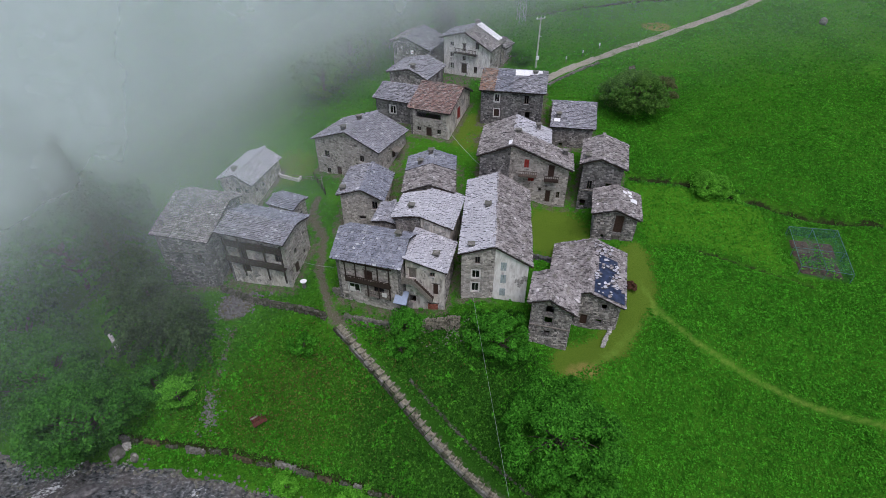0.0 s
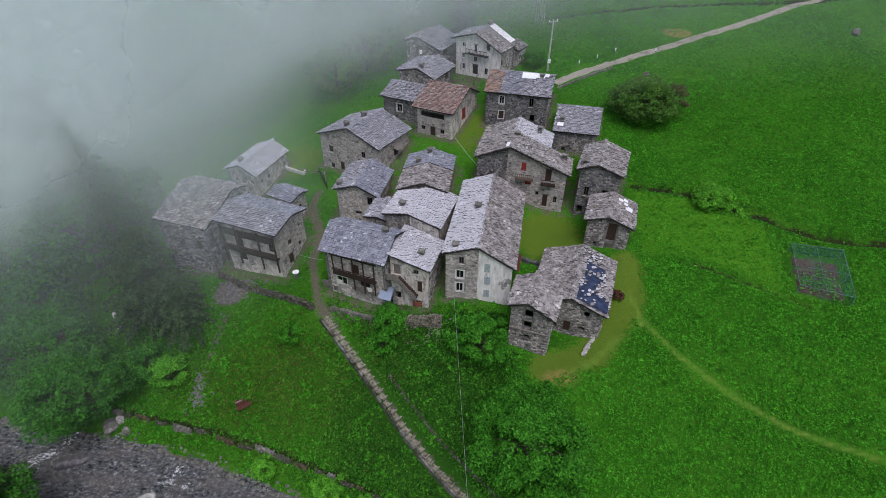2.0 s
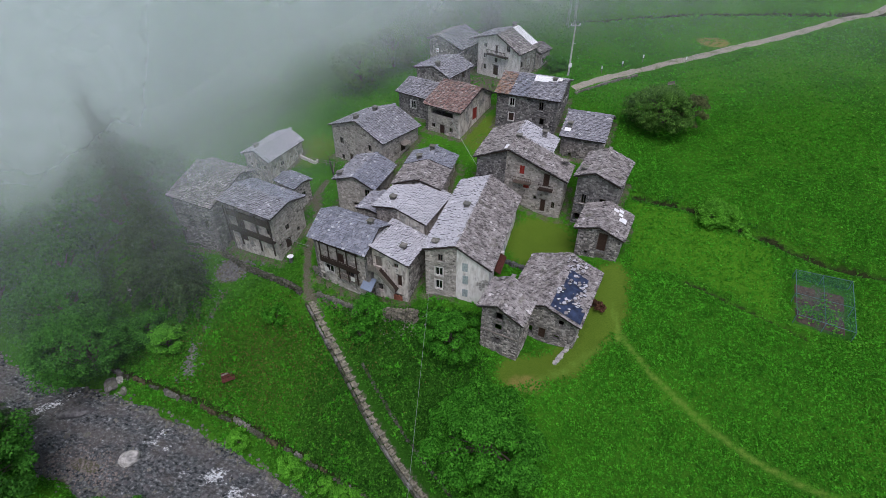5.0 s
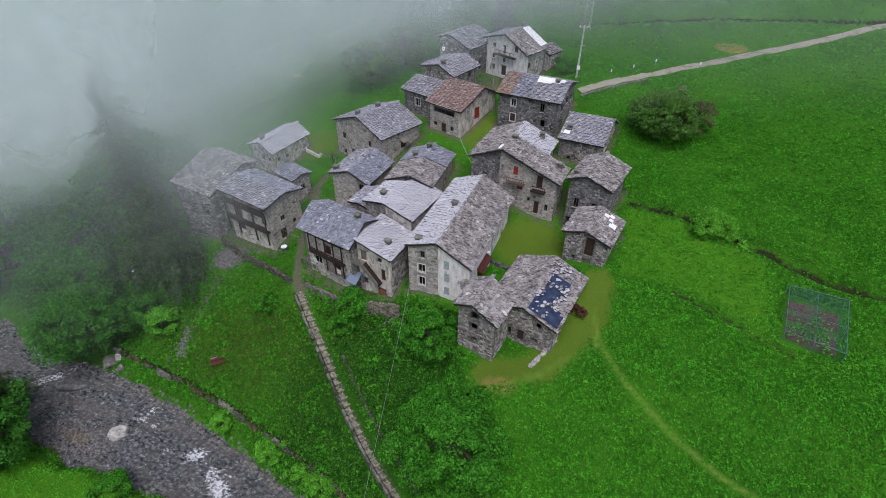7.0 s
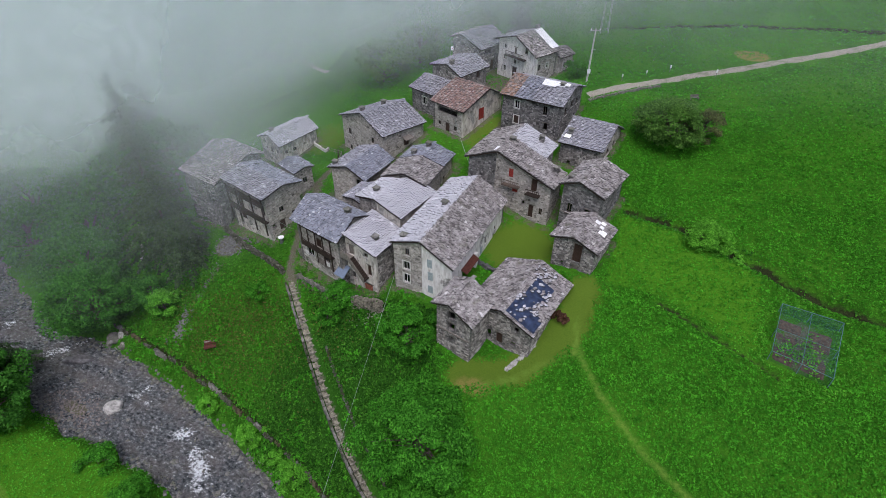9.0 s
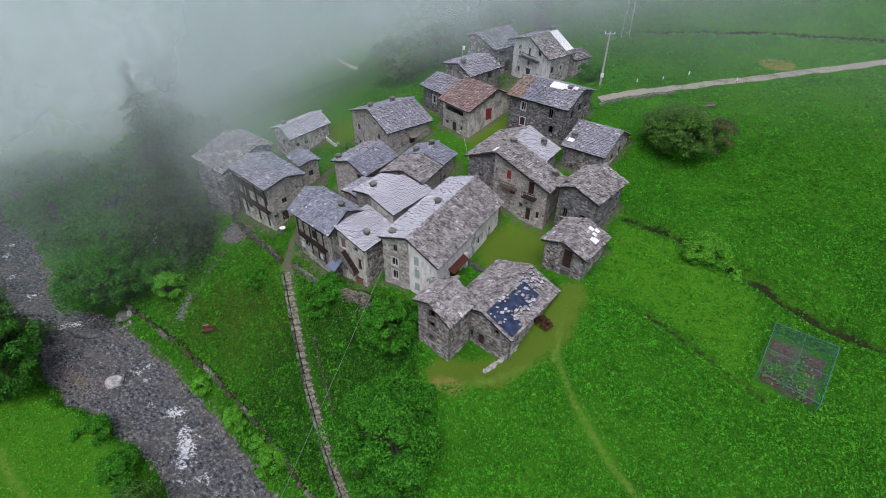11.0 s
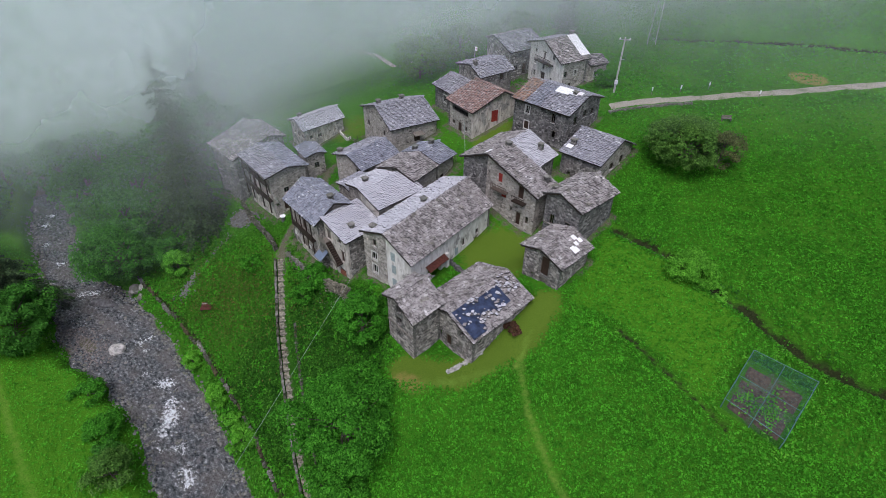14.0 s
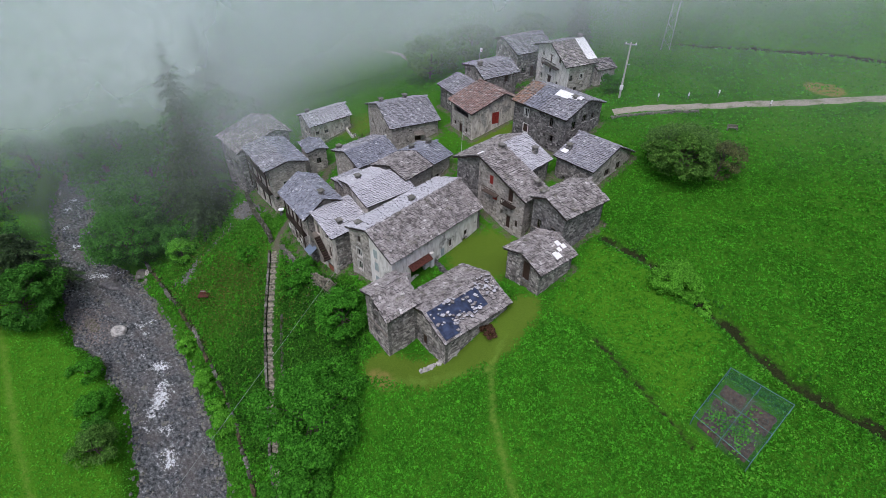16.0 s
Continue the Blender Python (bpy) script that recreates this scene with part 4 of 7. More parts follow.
patch_barn = house("small stone barn with wooden doors and pale patches on its roof", 24.57, 61.99, -14.36, 3.21, 3.59, 6.81, 16.68, 1.08, 1.30, 0.23, base=9.4, over=(0.45, 0.45, 0.45, 0.4), openings=(
    ('F', 0.09, 1.36, 12.73, 15.69, 'doorb'), ('F', 0.3, 1.3, 10.87, 12.19, 'doorb'), ('F', -1.46, -0.98, 11.49, 12.09, 'hole'),),
    walls=M_STONE, roofs=(M_ROOF_BROWN, M_ROOF_BROWN), pieces=160, rough=1.3)

low_house = house("low stone house with dark slab roof and skylight", 26.31, 86.07, 78.61, 5.89, 4.60, 7.42, 22.74, 2.20, 2.30, -0.15, base=15.6, over=(0.45, 0.45, 0.45, 0.4), openings=(
    ('F', -2.19, -0.89, 18.34, 19.54, 'win'), ('F', 0.62, 1.8, 18.51, 19.85, 'win'), ('F', -0.24, 0.77, 16.72, 17.4, 'hole'), ('L', 5.05, 5.66, 16.72, 17.55, 'hole'),),
    walls=dict(F=M_PALE, B=M_STONE, L=M_STONE, R=M_STONE), roofs=(M_ROOF_GREY, M_ROOF_GREY), pieces=60, row=0.3, rough=0.9)

dark_house = house("large dark rubble house with patched slate roof", 18.37, 91.00, 79.25, 5.38, 4.88, 11.39, 26.32, 1.90, 1.57, -0.03, base=17.0, over=(0.45, 0.45, 0.45, 0.4), openings=(
    ('L', 7.84, 8.71, 22.35, 23.75, 'winw'), ('L', 7.76, 8.66, 19.77, 21.12, 'brown'), ('L', 2.8, 3.57, 22.33, 23.82, 'win'), ('L', 2.44, 3.22, 19.78, 21.02, 'hole'), ('F', -3.11, -2.02, 22.12, 23.46, 'win'), ('F', -0.48, 0.65, 22.7, 23.85, 'win'), ('F', 1.83, 2.84, 22.55, 23.61, 'win'),),
    walls=M_DARK, roofs=(M_ROOF_GREY, M_ROOF_GREY), pieces=60, row=0.3, chimneys=((-0.8, 2.2, 0.4),), zones=dict(left=[(0, 5.7, M_ROOF_GREY), (5.7, 8.7, M_ROOF_BLUE), (8.7, 11.39, M_ROOF_ORANGE)]))

red_house = house("stone house with faded red tiled roof and open loft", 3.78, 89.88, 67.64, 6.71, 4.60, 8.09, 24.13, 2.42, 2.30, -0.01, base=15.7, over=(0.45, 0.45, 0.45, 0.4), openings=(
    ('L', 1.93, 6.52, 20.1, 21.14, 'hole'), ('L', 3.66, 4.75, 16.6, 18.54, 'door'), ('L', 5.71, 6.48, 17.67, 18.42, 'win'), ('L', 1.94, 2.69, 17.59, 18.44, 'win'), ('F', -2.17, -0.71, 18.92, 21.05, 'red'),),
    walls=dict(F=M_PLASTER, B=M_STONE, L=M_PALE, R=M_STONE), roofs=(M_ROOF_RED, M_ROOF_RED), row=0.3, wide=0.4, rough=0.9)

white_house = house("white plastered three-storey house with timber balcony", 4.09, 103.83, -28.89, 5.75, 5.57, 6.92, 29.50, 1.66, 2.77, 0.25, base=19.8, over=(0.9, 0.5, 0.7, 0.4), openings=(
    ('F', -3.53, -2.66, 26.43, 27.29, 'winw'), ('F', -3.52, -2.63, 24.36, 25.35, 'winw'), ('F', -3.37, -2.6, 22.13, 23.26, 'winw'), ('F', -0.66, -0.05, 25.86, 27.24, 'door'), ('F', -0.73, 0.01, 24.11, 24.98, 'win'), ('F', -0.93, 0.32, 21.56, 23.45, 'door'), ('F', 2.0, 2.84, 26.58, 27.84, 'win'), ('F', 1.82, 2.56, 21.97, 23.19, 'win'), ('R', 1.4, 2.1, 24.0, 25.1, 'win'), ('R', 3.6, 4.3, 24.1, 25.1, 'winw'), ('R', 2.6, 3.3, 21.8, 22.8, 'win'),),
    walls=dict(F=M_WHITE, B=M_STONE, L=M_PLASTER, R=M_PALE), roofs=(M_ROOF_GREY, M_ROOF_BROWN), rough=1.1, chimneys=((-0.4, 6.4, 0.6),))

farm_house = house("grey stone farmhouse with slab roof", -7.65, 106.25, -24.57, 3.17, 5.44, 9.19, 27.87, 0.97, 1.92, 0.19, base=18.6, over=(0.45, 0.45, 0.45, 0.4), openings=(
    ('R', 1.61, 2.57, 22.1, 23.24, 'win'), ('R', 3.69, 4.67, 21.21, 23.28, 'door'), ('R', 1.83, 3.6, 24.67, 25.55, 'hole'),),
    walls=M_STONE, roofs=(M_ROOF_BROWN, M_ROOF_GREY), rough=1.2)

gable_house = house("small stone house with grey slab roof", -6.18, 94.60, -25.93, 4.81, 3.72, 7.71, 25.59, 1.13, 1.42, 0.40, base=17.1, over=(0.45, 0.45, 0.45, 0.4), openings=(
    ('R', 4.66, 5.53, 23.0, 24.6, 'doorb'),),
    walls=M_STONE, roofs=(M_ROOF_GREY, M_ROOF_GREY), rough=1.2, chimneys=((0.3, 1.0, 0.6),))

broad_house = house("broad pale rubble house with neat grey slate roof", -16.02, 78.57, -26.79, 7.17, 6.34, 9.77, 20.86, 2.66, 2.28, 0.00, base=10.9, over=(0.45, 0.45, 0.45, 0.4), openings=(
    ('F', -5.07, -3.96, 15.24, 16.47, 'win'), ('F', 2.21, 3.12, 16.0, 17.18, 'win'), ('F', -5.0, -4.11, 12.16, 13.2, 'win'), ('F', -2.79, -1.8, 12.05, 13.88, 'door'), ('R', 4.81, 6.03, 15.29, 16.61, 'door'),),
    walls=M_PALE, roofs=(M_ROOF_GREY, M_ROOF_GREY), rough=0.7, row=0.3, chimneys=((-0.9, 1.2, 0.7), (-0.9, 5.8, 0.7)))

small_house = house("small whitewashed house with pale slate roof", -34.74, 75.91, -17.85, 3.55, 3.23, 9.56, 14.52, 1.36, 1.49, 0.56, base=7.4, over=(0.45, 0.45, 0.45, 0.4), openings=(
    ('F', -1.91, -1.32, 11.01, 11.72, 'win'), ('F', -0.58, 0.48, 10.85, 11.9, 'win'), ('F', 1.24, 2.05, 11.06, 11.88, 'win'), ('R', 1.47, 2.16, 10.92, 11.65, 'win'), ('R', 3.31, 4.17, 10.83, 11.57, 'win'),),
    walls=M_PLASTER, roofs=(M_ROOF_PALE, M_ROOF_PALE), rough=0.6, row=0.3, chimneys=((-0.6, 1.5, 0.6),))

loggia_house = house("large stone house with timber loggia across its front", -20.88, 61.26, 74.32, 4.14, 3.75, 10.87, 14.83, 0.84, 1.01, 0.25, base=3.4, over=(0.8, 0.5, 0.5, 0.3), openings=(
    ('F', -1.16, -0.22, 10.09, 11.08, 'win'), ('F', 1.17, 1.9, 8.49, 9.26, 'win'), ('F', -1.6, -0.37, 6.87, 8.66, 'door'), ('F', -3.01, -2.23, 7.92, 8.59, 'hole'), ('L', 6.93, 8.43, 7.08, 11.59, 'doorb'), ('L', 1.31, 2.44, 10.06, 12.21, 'win'),),
    walls=dict(F=M_PALE, B=M_STONE, L=M_PLASTER, R=M_STONE), roofs=(M_ROOF_GREY, M_ROOF_BLUE), pieces=150, rough=1.2)

side_house = house("stone house with grey slate roof", -12.21, 66.46, -6.12, 3.74, 3.35, 9.00, 17.33, 1.06, 1.79, -0.16, base=8.8, over=(0.45, 0.45, 0.45, 0.4), openings=(
    ('F', 1.43, 2.3, 13.87, 15.29, 'win'), ('F', -0.72, 0.35, 11.86, 12.49, 'hole'),),
    walls=M_PALE, roofs=(M_ROOF_GREY, M_ROOF_BLUE), pieces=80, rough=1.0, chimneys=((-3.0, 1.2, 0.5),))

chimney_house = house("stone house with blue-grey slate roof and chimneys", -1.87, 72.54, -2.23, 3.90, 3.80, 5.06, 18.51, 1.39, 1.22, -0.11, base=12.1, over=(0.45, 0.45, 0.45, 0.4), openings=(
    ('R', 0.52, 2.07, 13.91, 14.88, 'win'),),
    walls=M_PALE, roofs=(M_ROOF_BLUE, M_ROOF_BLUE), pieces=60, rough=0.8, chimneys=((-1.7, 0.9, 0.6), (-0.2, 3.4, 0.7)))

upper_block = house("plastered upper house block with pale slab roof", -3.28, 58.89, -12.91, 4.60, 4.69, 8.82, 17.74, 2.30, 1.50, 0.03, base=7.5, over=(0.1, 0.4, 0.4, 0.3), openings=(
    ('R', 6.5, 7.35, 12.82, 13.43, 'hole'),),
    walls=M_PLASTER, roofs=(M_ROOF_PALE, M_ROOF_PALE), pieces=200, rough=0.8, mono=True, row=0.3)

stair_house = house("weathered plastered house with outside stair and pale slab roof", -5.17, 52.71, -12.75, 4.60, 5.79, 6.65, 15.46, 2.30, 1.58, 0.31, base=5.0, over=(0.1, 0.4, 0.4, 0.1), openings=(
    ('F', 0.6, 1.54, 12.07, 13.73, 'doorb'), ('F', 3.85, 4.57, 9.69, 11.61, 'doorb'), ('F', 3.39, 4.1, 12.75, 13.46, 'win'), ('F', 0.43, 1.48, 7.57, 8.96, 'hole'), ('F', 3.13, 4.5, 6.35, 8.07, 'doorb'),),
    walls=dict(F=M_PLASTER, B=M_STONE, L=M_STONE, R=M_STONE), roofs=(M_ROOF_PALE, M_ROOF_PALE), pieces=200, rough=0.8, mono=True, row=0.3, chimneys=((3.8, 2.6, 0.4),))

gallery_house = house("stone house with blue-grey roof and timber balconies", -4.36, 55.06, 72.98, 3.52, 3.00, 10.13, 16.86, 2.49, 1.30, -0.28, base=4.8, over=(0.7, 0.1, 0.4, 0.4), openings=(
    ('L', 6.65, 8.26, 8.25, 9.67, 'winw'), ('L', 3.01, 4.52, 8.85, 10.57, 'win'), ('L', 4.52, 5.79, 10.81, 12.49, 'door'), ('L', 8.46, 9.37, 6.48, 7.38, 'hole'),),
    walls=dict(F=M_STONE, B=M_STONE, L=M_PALE, R=M_STONE), roofs=(M_ROOF_BLUE, M_ROOF_BLUE), pieces=250, rough=1.0, row=0.3, chimneys=((0.3, 1.6, 0.6),))

balcony_house_rear = house("rear wing of the balcony house under pale slabs", 11.51, 77.43, -10.01, 5.39, 5.75, 5.0, 21.97, 2.26, 2.21, 0.23, base=10.2, over=(0.4, 0.45, 0.02, 0.4),
    walls=M_STONE, roofs=(M_ROOF_BROWN, M_ROOF_PALE), rough=0.9, row=0.3, chimneys=((3.6, 3.2, 0.9),))
chimney_house_front = house("front half of the stone house under brown slabs", -2.12, 66.2, -2.23, 3.9, 3.8, 6.25, 18.35, 1.39, 1.22, 0.0, base=10.0, over=(0.45, 0.45, 0.45, 0.02),
    walls=M_PALE, roofs=(M_ROOF_BROWN, M_ROOF_BROWN), rough=1.4)
lower_block = house("low stone outhouse with pale slab roof", -3.55, 59.5, -12.9, 3.7, 0.35, 6.6, 17.35, 0.75, 0.1, 0.2, base=8.5, over=(0.4, 0.1, 0.4, 0.3),
    walls=M_STONE, roofs=(M_ROOF_PALE, M_ROOF_PALE), rough=1.0, chimneys=((-1.4, 2.2, 0.5),))
shed_house = house("small stone outhouse with slab roof", -8.3, 61.0, -12.9, 1.9, 1.6, 4.8, 15.6, 0.4, 0.4, 0.3, base=8.5, over=(0.3, 0.2, 0.3, 0.2),
    walls=M_STONE, roofs=(M_ROOF_GREY, M_ROOF_GREY), rough=1.0)
lean_house = house("low stone house with grey slab roof behind the red roof", -4.3, 92.9, 66.0, 4.2, 0.7, 7.4, 23.0, 1.5, 0.2, -0.1, base=15.7, over=(0.45, 0.2, 0.1, 0.4), openings=(("L", 3.0, 4.2, 18.9, 20.4, "winw"),),
    walls=M_DARK, roofs=(M_ROOF_GREY, M_ROOF_GREY), rough=1.3)
rear_lean = house("low stone lean-to behind the loggia house", -22.0, 69.0, 68.0, 2.2, 1.8, 5.0, 13.9, 0.5, 0.5, 0.1, base=6.4, over=(0.3, 0.3, 0.4, 0.2), openings=(("F", -0.5, 0.4, 10.8, 11.9, "win"),),
    walls=M_PALE, roofs=(M_ROOF_BLUE, M_ROOF_BLUE))
back_house = house("stone barn with brown slab roof behind the loggia house", -32.2, 67.6, 80.0, 8.0, 3.2, 9.0, 15.0, 2.3, 1.2, 0.4, base=3.0, over=(0.45, 0.45, 0.45, 0.4), openings=(("L", 2.0, 3.2, 8.0, 10.0, "hole"), ("L", 5.0, 6.4, 8.0, 10.0, "hole")),
    walls=M_DARK, roofs=(M_ROOF_BROWN, M_ROOF_BROWN), rough=1.4)
white_annex = house("half-ruined stone annex with broken slab roof", 10.49, 108.18, -28.89, 2.2, 2.3, 4.2, 26.3, 0.7, 0.9, 0.1, base=19.8, over=(0.2, 0.25, 0.02, 0.2), openings=(("R", 1.2, 2.0, 23.4, 24.5, "winw"),),
    walls=M_PALE, roofs=(M_ROOF_BROWN, M_ROOF_BROWN), rough=2.6)
build_ground()


# ---- water ----
def build_water():
    m, n, l, b = material("river_water", 0.12, 0.0, 0.5)
    flow = n.new("ShaderNodeMapping")
    flow.inputs["Rotation"].default_value = (0, 0, 0.22)
    flow.inputs["Scale"].default_value = (1.0, 1.5, 1.0)
    l.new(coords(n, l), flow.inputs["Vector"])
    p = flow.outputs[0]
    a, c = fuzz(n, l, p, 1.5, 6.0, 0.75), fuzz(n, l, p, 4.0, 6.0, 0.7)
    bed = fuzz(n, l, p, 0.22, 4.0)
    # Wave reflections are painted in: dark troughs, pale crests in the base colour.
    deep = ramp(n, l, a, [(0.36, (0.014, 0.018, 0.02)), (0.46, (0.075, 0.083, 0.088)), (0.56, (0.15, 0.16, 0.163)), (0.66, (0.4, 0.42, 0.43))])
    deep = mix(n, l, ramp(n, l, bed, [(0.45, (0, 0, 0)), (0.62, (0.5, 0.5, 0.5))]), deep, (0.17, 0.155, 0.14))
    rapid = n.new("ShaderNodeAttribute")
    rapid.attribute_name = "rapid"
    f = n.new("ShaderNodeMath")
    f.operation = "MULTIPLY"
    l.new(a, f.inputs[0])
    l.new(c, f.inputs[1])
    f3 = n.new("ShaderNodeMath")
    f3.operation = "MULTIPLY_ADD"
    f3.inputs[1].default_value = 0.2
    l.new(rapid.outputs["Fac"], f3.inputs[0])
    l.new(f.outputs[0], f3.inputs[2])
    foam = ramp(n, l, f3.outputs[0], [(0.36, (0, 0, 0)), (0.46, (1, 1, 1))])
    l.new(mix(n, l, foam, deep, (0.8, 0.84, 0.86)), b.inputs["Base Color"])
    l.new(ramp(n, l, foam, [(0, (0.12, 0.12, 0.12)), (1, (0.8, 0.8, 0.8))]), b.inputs["Roughness"])
    bump(n, l, b, a, 1.0, 0.5)
    verts, faces = [], []
    fine = []
    for (ax, ay), (bx, by) in zip([r[:2] for r in RIVER], [r[:2] for r in RIVER[1:]]):
        k = max(2, int(math.hypot(bx - ax, by - ay) / 1.0))
        fine += [(ax + (bx - ax) * j / k, ay + (by - ay) * j / k) for j in range(k)]
    for i, (x, y) in enumerate(fine):
        x2, y2 = fine[min(i + 1, len(fine) - 1)]
        x1, y1 = fine[max(i - 1, 0)]
        d = Vector((x2 - x1, y2 - y1, 0)).normalized()
        s = Vector((-d.y, d.x, 0))
        for j in range(17):
            q = Vector((x, y, 0)) + s * (j - 8) * 1.05
            verts.append((q.x, q.y, WATER_Z + 0.05 * math.sin(i * 1.7 + j * 0.9) + 0.04 * math.sin(i * 0.8 - j * 1.9)))
    w = 17
    faces = [(i * w + j, i * w + j + 1, (i + 1) * w + j + 1, (i + 1) * w + j) for i in range(len(fine) - 1) for j in range(16)]
    ob = mesh_object("water", verts, faces, m, None, True)
    at = ob.data.attributes.new("rapid", "FLOAT", "POINT")
    spots = [(-53.4, 34.6, 1.1), (-51.6, 36.0, 1.0), (-50.4, 38.4, 0.8), (-49.6, 40.2, 0.7), (-33.4, 33.6, 0.8), (-32.6, 35.2, 0.7), (-30.4, 33.0, 0.6), (-22.3, 30.6, 1.3), (-20.6, 31.2, 0.9), (-16.6, 28.4, 1.5),
             (-15.0, 27.0, 1.3), (-14.2, 25.0, 0.9), (-18.6, 29.2, 0.9), (-9.9, 25.3, 1.0), (-6.1, 23.4, 1.2), (-4.4, 22.6, 1.0), (-12.4, 23.6, 0.7), (-82.5, 42.0, 1.2), (-85.4, 44.5, 1.0), (-75.0, 38.4, 1.0), (-66.0, 37.0, 1.0), (-26.0, 30.4, 0.7)]
    at.data.foreach_set("value", [min(1.0, sum(math.exp(-((x - sx) ** 2 + (y - sy) ** 2) / (r * r)) for sx, sy, r in spots)) for x, y, z in verts])
    return tagged(ob, "dark shallow mountain stream with white rapids", "river", kind="structure")


build_water()


# ---- plants ----
def leaf_quads(centres, size, flat=0.5, seed=1, lean=None, loose=1.0):
    """Loose leaves: pointed quads of about the given size at the centres, tilted at random, more upward than not; lean tips each one its own way."""
    g = np.random.default_rng(seed)
    n = len(centres)
    nrm = g.normal(size=(n, 3)) * loose
    nrm[:, 2] = np.abs(nrm[:, 2]) + flat
    if lean is not None:
        nrm += lean
    nrm /= np.linalg.norm(nrm, axis=1, keepdims=True)
    t = np.cross(nrm, g.normal(size=(n, 3)))
    t /= np.linalg.norm(t, axis=1, keepdims=True)
    b = np.cross(nrm, t)
    s = size * g.uniform(0.6, 1.4, (n, 1))
    return np.stack([centres - t * s, centres - b * s * 0.55, centres + t * s, centres + b * s * 0.55], 1)


def tree(label, x, y, tall, spread, clumps, per, leaf, mat, low=0.3, seed=1, kind="tree", cat="tree", squash=0.85):
    """A broad-leaved tree: tapered trunk, limbs, and a crown of clumps of leaves with gaps between them."""
    g = np.random.default_rng(seed)
    root = new(kind)
    z0 = height(x, y)
    root.matrix_basis = pose(x, y, z0)
    tagged(root, label, cat)
    ends = []
    crown_h = tall * (1 - low)
    for k in range(clumps):
        a, c = g.uniform(0, 2 * math.pi), g.uniform(-0.85, 1.0)
        r = math.sqrt(max(0.0, 1 - c * c)) * g.uniform(0.72, 1.05) * spread * (1.0 + 0.18 * math.sin(3 * a + seed))
        ends.append((r * math.cos(a), r * math.sin(a), tall * low + crown_h * (0.5 + 0.46 * c * g.uniform(0.75, 1.08))))
    for k in range(clumps // 5):
        a, r = g.uniform(0, 2 * math.pi), spread * g.uniform(0, 0.55)
        ends.append((r * math.cos(a), r * math.sin(a), tall * low + crown_h * (0.93 - 0.3 * (r / spread) ** 2) * g.uniform(0.88, 1.02)))
    bm = bmesh.new()
    rings = 6
    prev = None
    for i in range(rings + 1):
        f = i / rings
        rad = max(0.05, tall * 0.028 * (1 - 0.8 * f))
        ox, oy = 0.25 * math.sin(f * 2.3 + seed), 0.2 * math.sin(f * 3.1 + 2 * seed)
        ring = [bm.verts.new((ox + rad * math.cos(j * math.pi / 4), oy + rad * math.sin(j * math.pi / 4), -0.5 + f * (tall * 0.8 + 0.5))) for j in range(8)]
        if prev:
            for j in range(8):
                bm.faces.new((prev[j], prev[(j + 1) % 8], ring[(j + 1) % 8], ring[j]))
        prev = ring
    part("trunk", bm, M_BARK, root)
    bm = bmesh.new()
    for ex, ey, ez in ends[::3]:
        sz = ez * g.uniform(0.35, 0.7)
        a, b = Vector((0, 0, sz)), Vector((ex, ey, ez))
        d = (b - a).normalized()
        s = d.cross(Vector((0.3, 0.2, 1))).normalized()
        t = d.cross(s)
        r0 = 0.012 * tall
        va = [bm.verts.new(a + s * r0 * math.cos(q) + t * r0 * math.sin(q)) for q in (0, 2.1, 4.2)]
        vb = [bm.verts.new(b + s * 0.02 * math.cos(q) + t * 0.02 * math.sin(q)) for q in (0, 2.1, 4.2)]
        for j in range(3):
            bm.faces.new((va[j], va[(j + 1) % 3], vb[(j + 1) % 3], vb[j]))
    part("branchwork", bm, M_BARK, root)
    pts, lean = [], []
    for ex, ey, ez in ends:
        # a bough's end: a domed spray of leaves, thin below and ragged at its rim
        cr = spread * (g.uniform(0.14, 0.26) if spread > 3 else g.uniform(0.22, 0.4))
        d = g.normal(size=(per, 3))
        d /= np.linalg.norm(d, axis=1, keepdims=True)
        d[:, 2] = np.where(g.uniform(0, 1, per) < 0.8, np.abs(d[:, 2]), d[:, 2])
        lean.append(d * 1.1)
        d = d * cr * g.uniform(0.5, 1.0, (per, 1)) ** 0.5 * np.where(g.uniform(0, 1, (per, 1)) < 0.12, 1.3, 1.0)
        d[:, 2] = d[:, 2] * squash * 0.75 - 0.25 * (d[:, 0] ** 2 + d[:, 1] ** 2) / cr
        pts.append(d + [ex, ey, ez])
    quads_mesh("crown", leaf_quads(np.concatenate(pts), leaf, 0.25, seed + 9, np.concatenate(lean), 0.45), mat, root)
    return root


